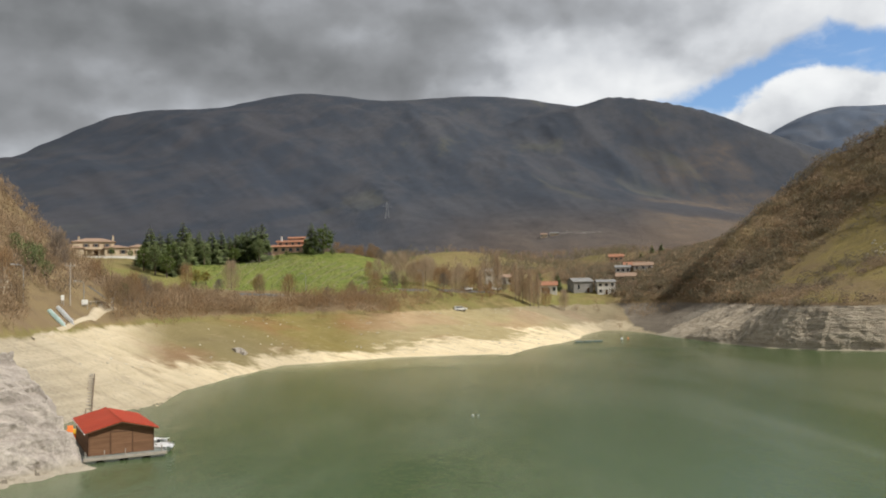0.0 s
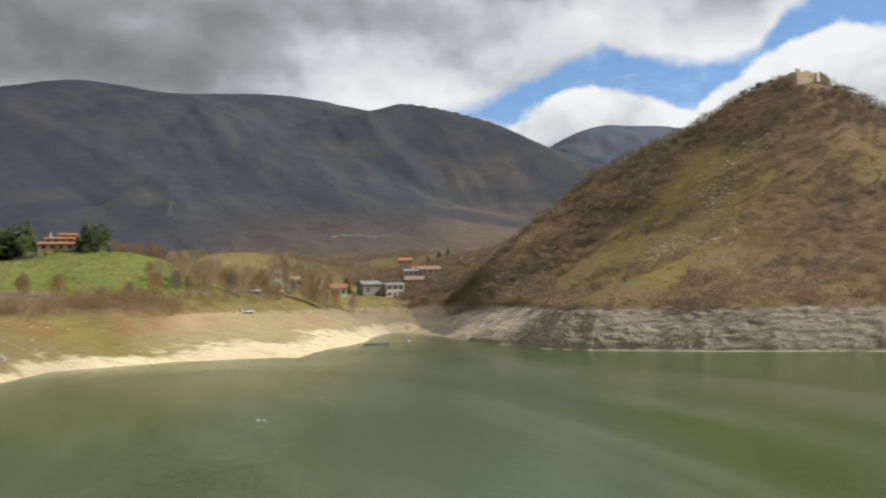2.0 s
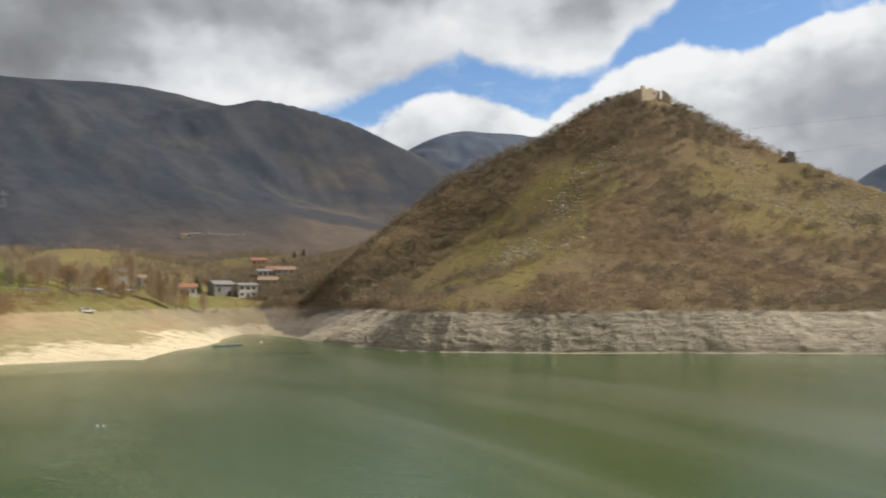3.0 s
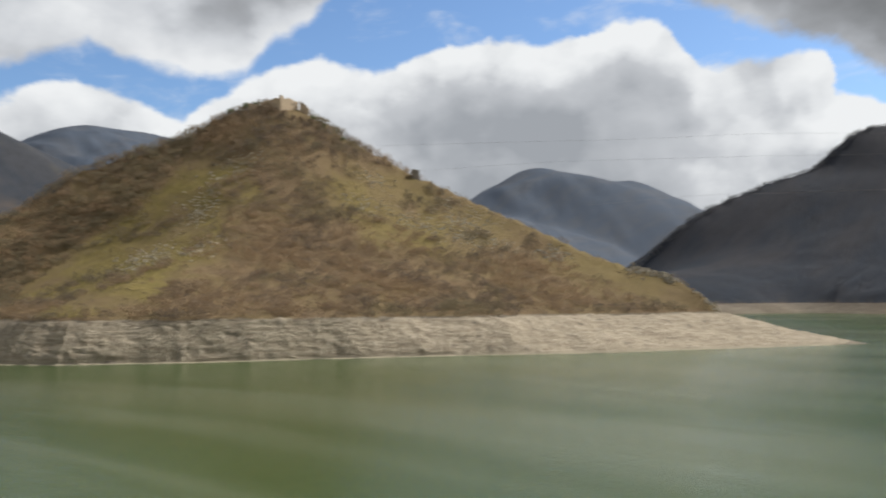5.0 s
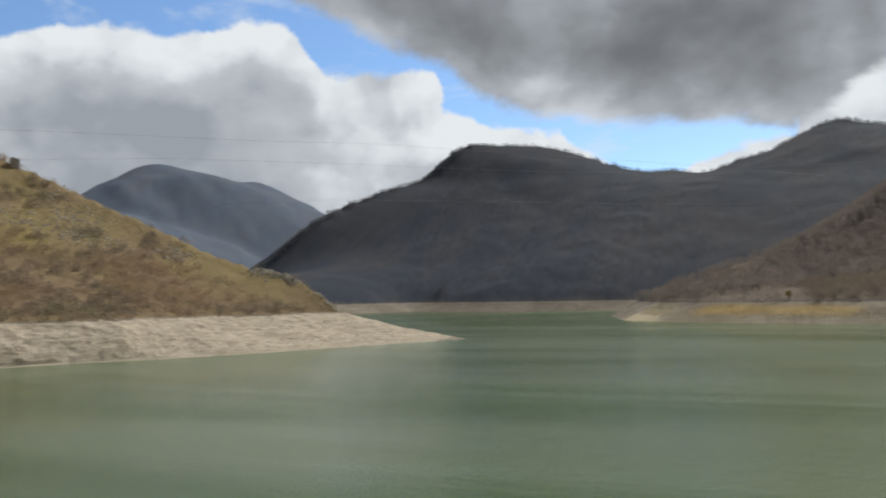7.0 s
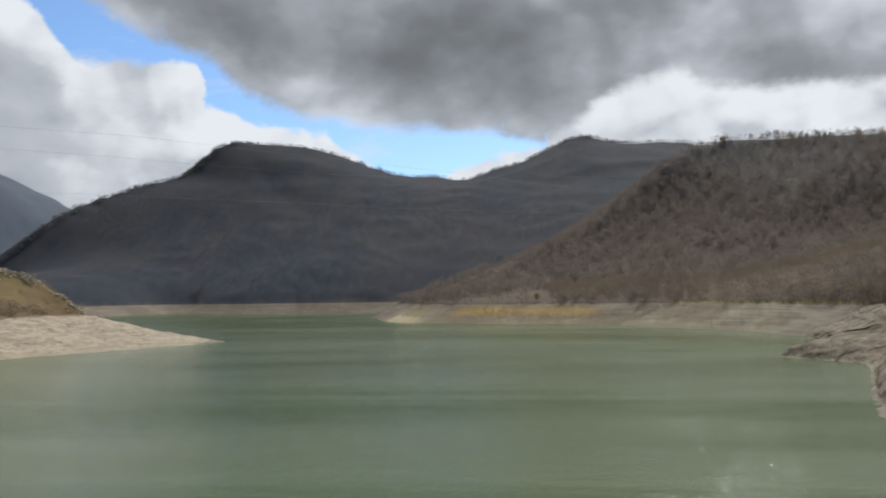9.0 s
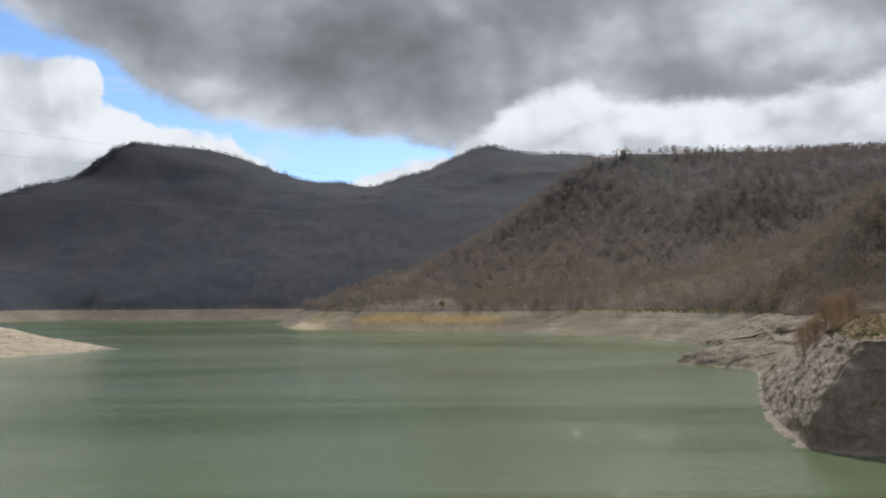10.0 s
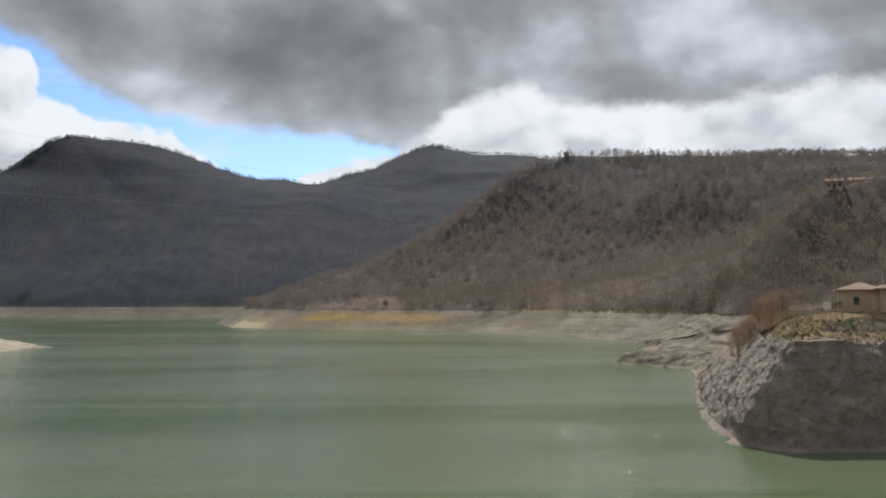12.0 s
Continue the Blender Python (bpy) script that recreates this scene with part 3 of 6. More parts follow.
def land(x, y):
    """Height of the ground, distance from the water's edge and the nearest ridge's name index."""
    x, y = np.asarray(x, float), np.asarray(y, float)
    wob = 1.5 * fbm(x, y, 26, 4, 3)
    dist, _ = near_line(x, y, SHORE, True)
    _, width = soft_line(x, y, SHORE)
    wet = inside(x, y, SHORE)
    far = np.hypot(x, y)
    d = np.where(wet, -dist, dist) + wob * np.clip(far / 200, 0.4, 2.5)
    width = np.maximum(width * (1 + 0.35 * fbm(x, y, 40, 3, 11)), 2.5)
    t = np.clip(d / width, 0, 1)
    gentle = np.clip((width - 12) / 30, 0, 1)
    z = np.where(d < 0, np.maximum(d * 0.35, -9), FULL * t ** (0.8 + 0.25 * gentle))
    q = np.maximum(d - width, 0)
    z = z + np.where(q > 0, np.minimum(q * 0.045, 14) + np.maximum(q - 500, 0) * 0.04, 0)
    who = np.full(x.shape, -1)
    for k, (line, spread, power, rough, start, hind) in enumerate(RIDGES.values()):
        box = (x > line[:, 0].min() - spread) & (x < line[:, 0].max() + spread) & (y > line[:, 1].min() - spread) & (y < line[:, 1].max() + spread)
        if not box.any():
            continue
        dr, top = np.full(x.shape, 1e9), np.full(x.shape, FULL)
        dr[box], top[box] = soft_line(x[box], y[box], line)
        dr[box] = near_line(x[box], y[box], line)[0]
        qs = np.maximum(q - start, 0)
        r = (qs / (qs + dr + 1e-6)) ** power
        steep = np.ones(x.shape)
        if hind > 1:
            crest = np.full(x.shape, 1e9)
            crest[box] = near_line(x[box], y[box], np.column_stack([line[:, :2], np.hypot(line[:, 0], line[:, 1])]))[1][0]
            steep = 1 + (hind - 1) * np.clip((far - crest) / 150, 0, 1)
        back = np.clip(1 - dr * steep / spread, 0, 1) * (np.clip((far - 620) / 150, 0, 1) if hind > 1 else 1.0)
        lift = (top - FULL) * np.minimum(r, np.sin(back * np.pi / 2) ** 1.3)
        spur = 1 - 3 * np.abs(fbm(x, y, spread * 0.36, 4, 30 + k))
        if spread > 1400:           # gullies that run down the big slopes
            arc = np.arctan2(x, y) * 3000
            spur = 0.45 * spur + 0.55 * (1 - 3 * np.abs(fbm(arc + 0.25 * far, far * 0.3, spread * 0.16, 5, 140 + k)))
        lift = lift * (1 + rough * spur * np.clip(dr / (0.25 * spread), 0, 1))
        h = np.where(q > 0, FULL + np.minimum(lift, 0.95 * q), -50)
        m = h > z
        z, who = np.where(m, h, z), np.where(m & (lift > 1.0), k, who)
    # small unevenness of soil and rock
    rockiness = np.where((d > 0) & (q <= 0), 1.0 - 0.6 * gentle, 0.25)
    z = z + np.where(d > 0.3, (rockiness * 1.4 * fbm(x, y, 9, 3, 60) + 0.5 * np.clip(q / 60, 0, 3) * fbm(x, y, 26, 2, 61)) * np.clip(1.6 - far / 500, 0, 1)
                     + 3.0 * np.clip(far / 1500 - 0.4, 0, 1) * fbm(x, y, 240, 3, 62), 0)
    return z, d, q, who


def ground_z(x, y):
    return float(land(np.array([x]), np.array([y]))[0][0])


# the castle hill: brown scrub down its middle, a tall thicket over its north-west flank, thin turf between
SCRUB_ZONE = [(213, 306), (193, 284), (166, 262), (134, 232), (104, 202), (145, 170), (200, 144), (245, 128), (275, 135), (276, 180), (282, 204), (262, 216),
              (240, 220), (223, 236), (227, 265), (240, 290)]
THICKET_ZONE = [(195, 338), (187, 330), (150, 326), (128, 317), (104, 287), (84, 240), (60, 260), (40, 360), (60, 480), (230, 480), (240, 360)]


def zone(x, y, outline, soft):
    """1 inside the outline, 0 outside, with a frayed edge."""
    away = near_line(x, y, outline, True)[0] + soft * 1.4 * fbm(x, y, 18, 3, 151)
    return np.clip(0.5 + np.where(inside(x, y, outline), away, -away) / (2 * soft), 0, 1)


def open_turf(x, y):
    return np.clip(1 - zone(x, y, SCRUB_ZONE, 9) - zone(x, y, THICKET_ZONE, 5), 0, 1)


def build_ground():
    az = np.concatenate([np.arange(-36, 134, 0.195), np.arange(134, 324, 2.5)])
    rad = [12.0]
    while rad[-1] < 4900:
        r = rad[-1]
        rad.append(r + (4.0 if r < 70 else 1.6 if r < 330 else r * 0.012 if r < 1800 else r * 0.014))
    rad = np.array(rad)
    A, Rr = np.meshgrid(np.radians(az), rad)
    X, Y = Rr * np.sin(A), Rr * np.cos(A)
    z, d, q, who = land(X.ravel(), Y.ravel())
    nr, na = X.shape
    co = np.stack([X.ravel(), Y.ravel(), z], 1)
    co = np.vstack([co, [[0, 0, -9]]])
    i = np.arange(nr - 1)[:, None] * na
    j = np.arange(na)[None, :]
    k = (j + 1) % na
    quads = np.stack([i + j, i + na + j, i + na + k, i + k], -1).reshape(-1, 4)[:, ::-1]
    fan = np.stack([np.full(na, nr * na), np.arange(na), (np.arange(na) + 1) % na], 1)[:, ::-1]
    me = bpy.data.meshes.new("ground")
    nq, nf = len(quads), len(fan)
    me.vertices.add(len(co))
    me.vertices.foreach_set("co", co.ravel())
    me.loops.add(nq * 4 + nf * 3)
    me.loops.foreach_set("vertex_index", np.concatenate([quads.ravel(), fan.ravel()]).astype(np.int32))
    me.polygons.add(nq + nf)
    me.polygons.foreach_set("loop_start", np.concatenate([np.arange(nq) * 4, nq * 4 + np.arange(nf) * 3]).astype(np.int32))
    me.polygons.foreach_set("use_smooth", np.ones(nq + nf, bool))
    me.update()
    me.validate()
    names = list(RIDGES)
    cover = {k: np.zeros(len(co), np.float32) for k in ("wood", "meadow", "scrub", "pale", "far", "brown", "ochre", "turf", "cloud_shade", "sun_patch", "lawn")}
    w = np.append(who, -1)
    for n_ in ("mountain", "shoulder", "back_range", "far_peak", "dark_hill", "dark_spur", "east_spur", "near_slope"):
        cover["wood"][w == names.index(n_)] = 1
    bear = np.degrees(np.arctan2(co[:, 0], co[:, 1]))
    cover["meadow"][(w == names.index("meadow_hill")) & (bear > -16.8) & (bear < -2.6) & (co[:, 2] > 17)] = 1
    # ranges whose colour takes the painted haze
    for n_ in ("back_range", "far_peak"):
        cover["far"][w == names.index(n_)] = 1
    cover["scrub"][w == names.index("west_bank")] = 1
    for n_ in ("low_hill", "round_field"):
        cover["scrub"][w == names.index(n_)] = 0.5
    for n_ in ("east_spur", "near_slope", "mountain", "shoulder"):
        cover["brown"][w == names.index(n_)] = 1
    lip = near_line(co[:, 0], co[:, 1], [(488, 4), (470, -28), (452, -58)])[0]
    cover["ochre"][:] = np.clip(1.3 - lip / 12, 0, 1) * np.clip((co[:, 2] - 3.5) / 3, 0, 1)
    cover["scrub"][(w == names.index("castle")) | (w == names.index("house_terrace"))] = 1
    cover["scrub"][(co[:, 0] > 80) & (co[:, 0] < 200) & (co[:, 1] < -40)] = 1
    cover["scrub"][(w == -1) & (co[:, 0] > 70) & (co[:, 1] > 60) & (co[:, 1] < 420)] = 1
    width_here = soft_line(co[:, 0], co[:, 1], SHORE)[1]
    cover["pale"][:] = np.clip((width_here - 12) / 25, 0, 1) * (co[:, 0] < 75)
    cover["turf"][:] = np.clip((bear + 21.5) / 3.5, 0, 1) * np.clip(1 - 0.3 * np.clip((bear + 7) / 4, 0, 1), 0, 1)
    turf = open_turf(co[:, 0], co[:, 1])
    cover["lawn"][:] = (w == names.index("castle")) * np.clip(turf * (0.8 + 1.4 * fbm(co[:, 0], co[:, 1], 16, 4, 77)), 0, 0.9) * np.clip((82 - co[:, 2]) / 12, 0.1, 1) * np.clip(1 - (co[:, 0] - 215) / 110, 0.45, 1)
    cover["lawn"][w == names.index("low_hill")] = 0.35
    # a sun patch painted on the lower shoulder, and the pale sand under the spur
    out = np.hypot(co[:, 0], co[:, 1])
    sun_mask = np.clip(1 - np.abs(bear - 18.5) / 6.5, 0, 1) * np.clip((out - 700) / 400, 0, 1) * np.clip((2900 - out) / 900, 0, 1)
    sun_mask = 0.85 * np.clip(sun_mask * 2, 0, 1) * np.clip(0.45 + 2.4 * fbm(co[:, 0], co[:, 1], 260, 4, 120), 0, 1)
    cover["brown"][(w == names.index("dark_hill")) & (out < 900) & (bear > 89)] = 1
    # cloud shade over the dark hill, painted into its wood colour
    cover["cloud_shade"][(w == names.index("dark_hill")) | (w == names.index("dark_spur"))] = 1
    bare = (w == -1) & (co[:, 0] > 430)
    cover["wood"][bare], cover["brown"][bare], cover["cloud_shade"][bare] = 1, 0.5, 0.5
    # cloud shade painted into the mountain's woods, deeper towards the west
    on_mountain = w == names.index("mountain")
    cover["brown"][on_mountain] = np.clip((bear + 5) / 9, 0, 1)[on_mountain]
    cover["cloud_shade"][on_mountain] = (0.6 * np.clip((-2 - bear) / 10, 0, 1))[on_mountain]
    cover["sun_patch"][:] = sun_mask
    cover["pale"] = np.maximum(cover["pale"], 0.15 * np.clip(1.5 - near_line(co[:, 0], co[:, 1], EAST_SHORE[6:12])[0] / 25, 0, 1))
    cover["pale"] = np.maximum(cover["pale"], 0.55 * np.clip(1.5 - np.hypot(co[:, 0] - 520, co[:, 1] - 42) / 22, 0, 1))
    for key, v in cover.items():
        a = me.attributes.new(key, "FLOAT", "POINT")
        a.data.foreach_set("value", v)
    ob = new("ground", me)
    tagged(ob, "hilly lake shore with bare bank, meadow and brown winter slopes", "ground", kind="structure")
    me.materials.append(MAT["ground"])
    return ob


build_ground()


def build_water():
    bm = bmesh.new()
    bmesh.ops.create_circle(bm, cap_ends=True, cap_tris=False, segments=64, radius=1500)
    me = bpy.data.meshes.new("water")
    bm.to_mesh(me)
    bm.free()
    me.materials.append(MAT["water"])
    ob = new("water", me)
    ob.location = (400, 100, 0)
    tagged(ob, "turbid green reservoir water with light wind ripples", "lake", kind="structure")


build_water()


# ---------------------------------------------------------------- building tools
def to_object(name, verts, faces, mat, smooth=False):
    me = bpy.data.meshes.new(name)
    verts, faces = np.asarray(verts, np.float32), np.asarray(faces, np.int32)
    k = faces.shape[1]
    me.vertices.add(len(verts))
    me.vertices.foreach_set("co", verts.ravel())
    me.loops.add(faces.size)
    me.loops.foreach_set("vertex_index", faces.ravel())
    me.polygons.add(len(faces))
    me.polygons.foreach_set("loop_start", (np.arange(len(faces)) * k).astype(np.int32))
    me.polygons.foreach_set("use_smooth", np.full(len(faces), smooth))
    me.update()
    me.validate()
    me.materials.append(MAT[mat])
    return new(name, me)


def thing(name, at, yaw=0.0, label="", category="", group=""):
    ob = new(name)
    ob.matrix_world = pose(*at, 0, 0, yaw)
    ob.empty_display_size = 0.3
    return tagged(ob, label, category, group)


def part(name, bm, mat, parent, label=""):
    me = bpy.data.meshes.new(name)
    bmesh.ops.recalc_face_normals(bm, faces=bm.faces)
    bm.to_mesh(me)
    bm.free()
    me.materials.append(MAT[mat])
    ob = new(name, me)
    ob.parent = parent
    if label:
        tagged(ob, label)
    return ob


def box(x0, x1, y0, y1, z0, z1, bm=None, bevel=0.0):
    own = bmesh.new()
    m = Matrix.Translation(((x0 + x1) / 2, (y0 + y1) / 2, (z0 + z1) / 2)) @ Matrix.Diagonal((abs(x1 - x0), abs(y1 - y0), abs(z1 - z0), 1))
    bmesh.ops.create_cube(own, size=1, matrix=m)
    if bevel:
        bmesh.ops.bevel(own, geom=own.edges[:], offset=bevel, segments=1, affect="EDGES")
    if bm is None:
        return own
    return joined(bm, own)


def joined(bm, other):
    me = bpy.data.meshes.new("tmp")
    other.to_mesh(me)
    other.free()
    bm.from_mesh(me)
    bpy.data.meshes.remove(me)
    return bm


def prism(outline, y0, y1, bm=None):
    """An outline in x and z pushed from y0 to y1."""
    bm = bm or bmesh.new()
    a = [bm.verts.new((x, y0, z)) for x, z in outline]
    b = [bm.verts.new((x, y1, z)) for x, z in outline]
    bm.faces.new(a)
    bm.faces.new(b[::-1])
    for i in range(len(outline)):
        j = (i + 1) % len(outline)
        bm.faces.new((a[j], a[i], b[i], b[j]))
    return bm


def rod(points, radii, sides=6, bm=None):
    """A tapered tube through the points."""
    bm = bm or bmesh.new()
    rings = []
    pts = [Vector(p) for p in points]
    for i, (p, r) in enumerate(zip(pts, radii)):
        way = (pts[min(i + 1, len(pts) - 1)] - pts[max(i - 1, 0)]).normalized()
        u = way.orthogonal().normalized()
        v = way.cross(u)
        rings.append([bm.verts.new(p + r * (u * math.cos(2 * math.pi * k / sides) + v * math.sin(2 * math.pi * k / sides))) for k in range(sides)])
    for a, b in zip(rings, rings[1:]):
        for k in range(sides):
            j = (k + 1) % sides
            bm.faces.new((a[k], a[j], b[j], b[k]))
    bm.faces.new(rings[0][::-1])
    bm.faces.new(rings[-1])
    return bm


def spot(az, dist):
    p = compass(az, dist)
    return p.x, p.y, ground_z(p.x, p.y)


def strip(name, rows, width, mat, lift=0.06, step=2.0):
    """A road or path laid on the ground along rows of (x, y); width: one number, or one for each row."""
    widths = np.broadcast_to(width, len(rows))
    pts = along([(x, y, w) for (x, y), w in zip(rows, widths)], step)
    width = pts[:, 2:3]
    way = np.gradient(pts[:, :2], axis=0)
    way /= np.linalg.norm(way, axis=1)[:, None]
    side = np.stack([-way[:, 1], way[:, 0]], 1)
    cols = []
    for s in (-0.5, -0.2, 0.2, 0.5):
        xy = pts[:, :2] + side * s * width
        z = np.pad(land(xy[:, 0], xy[:, 1])[0], 4, mode="edge")
        cols.append(np.column_stack([xy, np.convolve(z, np.ones(9) / 9, "valid") + lift]))
    skirt = [cols[0] - [0, 0, 0.4], *cols, cols[-1] - [0, 0, 0.4]]
    co = np.stack(skirt, 1)
    n_, m = co.shape[:2]
    i, j = np.meshgrid(np.arange(n_ - 1), np.arange(m - 1), indexing="ij")
    q = np.stack([i * m + j, (i + 1) * m + j, (i + 1) * m + j + 1, i * m + j + 1], -1).reshape(-1, 4)
    return to_object(name, co.reshape(-1, 3), q[:, ::-1], mat, True)


# ---------------------------------------------------------------- bare rock along the water
def rock_bank(rows, mat, label, step, across, ledge, rough, seed, beds=0.6, size=4.5):
    """Bedded rock face that follows a stretch of the shoreline."""
    pts = along(rows, step)
    way = np.gradient(pts[:, :2], axis=0)
    way /= np.linalg.norm(way, axis=1)[:, None]
    side = np.stack([-way[:, 1], way[:, 0]], 1)
    k = len(pts) // 2
    probe = pts[k, :2] + side[k] * 2
    if inside(probe[:1], probe[1:], SHORE)[0]:
        side = -side
    for _ in range(3):
        side = (side + np.roll(side, 2, 0) + np.roll(side, -2, 0)) / 3
    side /= np.linalg.norm(side, axis=1)[:, None]
    u = np.linspace(0, 1, across)
    reach = np.maximum(pts[:, 2:3] * 1.35 + 2.0, 6)
    off = -3.0 + (reach + 3.0) * u[None, :]
    x = pts[:, 0:1] + side[:, 0:1] * off
    y = pts[:, 1:2] + side[:, 1:2] * off
    z = land(x.ravel(), y.ravel())[0].reshape(x.shape)
    s = np.cumsum(np.r_[0, np.hypot(*np.diff(pts[:, :2], axis=0).T)])[:, None] + 0 * x
    # beds: treads and risers of uneven height
    zz = z + 0.9 * fbm(s, z * 0 + seed, 14, 3, seed)
    h = ledge
    f = zz / h - np.floor(zz / h)
    stepped = h * (np.floor(zz / h) + np.clip((f - 0.55) / 0.45, 0, 1) ** 1.2)
    z2 = z + (stepped - zz) * beds
    ridged = 0.6 - 1.8 * np.abs(fbm(s + z * 0.8, z * 2.2 + 40, size, 6, seed + 5))
    gully = np.abs(fbm(s, s * 0, 9.0, 4, seed + 9))
    fade = np.clip(np.minimum(u / 0.12, (1 - u) / 0.12), 0, 1)[None, :]
    endfade = np.clip(np.minimum(np.arange(len(pts)), np.arange(len(pts))[::-1]) / 14, 0, 1)[:, None]
    push = rough * (ridged - np.clip(0.14 - gully, 0, 1) * 5) * np.clip(z + 1, 0, 2) / 2 + 0.45
    x2, y2 = x - side[:, 0:1] * push * fade, y - side[:, 1:2] * push * fade
    z3 = np.where(fade * endfade > 0, z + (z2 - z + min(0.45, rough * 0.7) * ridged + 0.25) * fade * endfade, z) - 0.35 * (1 - fade * endfade)
    z3 = np.where(z > FULL - 0.2 + 0.8 * fbm(s, z * 0 + 3, 7, 3, seed + 20), z - 1.2, z3)
    n_, m = x.shape
    i, j = np.meshgrid(np.arange(n_ - 1), np.arange(m - 1), indexing="ij")
    q = np.stack([i * m + j, (i + 1) * m + j, (i + 1) * m + j + 1, i * m + j + 1], -1).reshape(-1, 4)
    ob = to_object("rock_bank", np.stack([x2, y2, z3], -1).reshape(-1, 3), q, mat, False)
    return tagged(ob, label, "rock face", kind="structure")


rock_bank(WEST_SHORE[0:6], "rock_near", "sunlit pale grey limestone bluff rising from the water", 0.3, 90, 0.9, 0.55, 201, 0.0, 3.2)
rock_bank(HILL_SHORE[1:12], "rock_hill", "drained grey-buff limestone bank with level bedding", 0.6, 54, 0.6, 0.2, 202, 0.5)
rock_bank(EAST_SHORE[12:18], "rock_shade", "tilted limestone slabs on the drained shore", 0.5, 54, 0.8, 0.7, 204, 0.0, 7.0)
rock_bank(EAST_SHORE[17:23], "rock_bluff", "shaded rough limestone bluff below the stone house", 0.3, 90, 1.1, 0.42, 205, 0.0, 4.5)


# ---------------------------------------------------------------- plants
rng = np.random.default_rng(11)


def twigs(base, height, spread, blades, width, low=0.15, flat=0.0):
    """Thin upright slivers that fill the outline of bare shrubs or trees."""
    n_ = len(base)
    height, spread = np.broadcast_to(height, n_)[:, None], np.broadcast_to(spread, n_)[:, None]
    a = rng.uniform(0, 2 * np.pi, (n_, blades))
    r = rng.uniform(0.05, 1, (n_, blades)) ** 0.45
    t = low + (1 - low) * rng.uniform(0, 1, (n_, blades)) ** 0.8
    bulge = np.sqrt(np.clip(1 - ((t - 0.42) / 0.6) ** 2, 0.02, 1)) * rng.uniform(0.75, 1.1, (n_, 1))
    tip = np.stack([np.cos(a) * r * spread * bulge, np.sin(a) * r * spread * bulge, t * height * (1 - flat * r)], -1)
    back = rng.uniform(0.18, 0.42, (n_, blades))
    root = np.stack([tip[..., 0] * (1 - back * 1.3), tip[..., 1] * (1 - back * 1.3), np.maximum(tip[..., 2] - height * back * 0.8, 0)], -1)
    wid = np.broadcast_to(width, n_)[:, None] * rng.uniform(0.5, 1.3, (n_, blades))
    b = rng.uniform(0, np.pi, (n_, blades))
    off = np.stack([np.cos(b) * wid, np.sin(b) * wid, 0.3 * wid], -1)
    v = np.stack([root - off * 0.7, root + off * 0.7, tip], 2) + base[:, None, None, :]
    v = v.reshape(-1, 3)
    return v, np.arange(len(v)).reshape(-1, 3)


def leaves(base, height, spread, count, size, low=0.1):
    """Small tilted leaf clumps inside an uneven egg-shaped crown."""
    n_ = len(base)
    height, spread = np.broadcast_to(height, n_)[:, None], np.broadcast_to(spread, n_)[:, None]
    d = rng.normal(size=(n_, count, 3))
    d /= np.linalg.norm(d, axis=2)[..., None]
    lobes = 0.72 + 0.28 * np.sin(d[..., 0] * 5 + rng.uniform(0, 6, (n_, 1))) * np.cos(d[..., 1] * 4 + d[..., 2] * 5 + rng.uniform(0, 6, (n_, 1)))
    r = rng.uniform(0.45, 1.0, (n_, count)) ** 0.5 * lobes
    mid = low + (1 - low) / 2
    c = np.stack([d[..., 0] * r * spread, d[..., 1] * r * spread, height * (mid + d[..., 2] * r * (1 - low) / 2)], -1) + base[:, None, :]
    s = np.broadcast_to(size, n_)[:, None, None] * rng.uniform(0.5, 1.2, (n_, count, 1))
    p, q = rng.normal(size=(n_, count, 3)), rng.normal(size=(n_, count, 3))
    p /= np.linalg.norm(p, axis=2)[..., None]
    q /= np.linalg.norm(q, axis=2)[..., None]
    v = np.stack([c - p * s, c + q * s, c + p * s], 2).reshape(-1, 3)
    return v, np.arange(len(v)).reshape(-1, 3)


def merged(*sets):
    vs, fs, k = [], [], 0
    for v, f in sets:
        vs.append(v)
        fs.append(f + k)
        k += len(v)
    return np.vstack(vs), np.vstack(fs)


def stuff(name, mesh, mat, label, category):
    ob = to_object(name, *mesh, mat)
    return tagged(ob, label, category, kind="stuff")


# kept free of bushes: the boats on the bank, the track, the sign, the castle and the stone house
CLEAR = [(-71, 157, 7), (-66, 142, 4), (-64, 136, 4), (-70, 150, 5), (-72, 166, 5), (-73, 176, 5), (-75, 186, 5), (-69, 152, 6), (117, -82, 9), (122, -86, 9), (110, -72, 5), (254, 331, 9)]


def sow(count, x0, x1, y0, y1, chance):
    """Random spots on the ground; chance(x, y, z, d, q, who) gives how likely each is kept."""
    x, y = rng.uniform(x0, x1, count), rng.uniform(y0, y1, count)
    z, d, q, who = land(x, y)
    keep = rng.uniform(0, 1, count) < chance(x, y, z, d, q, who)
    for cx, cy, cr in CLEAR:
        keep &= np.hypot(x - cx, y - cy) > cr
    return np.stack([x, y, z - 0.1], 1)[keep]


RN = {k: i for i, k in enumerate(RIDGES)}


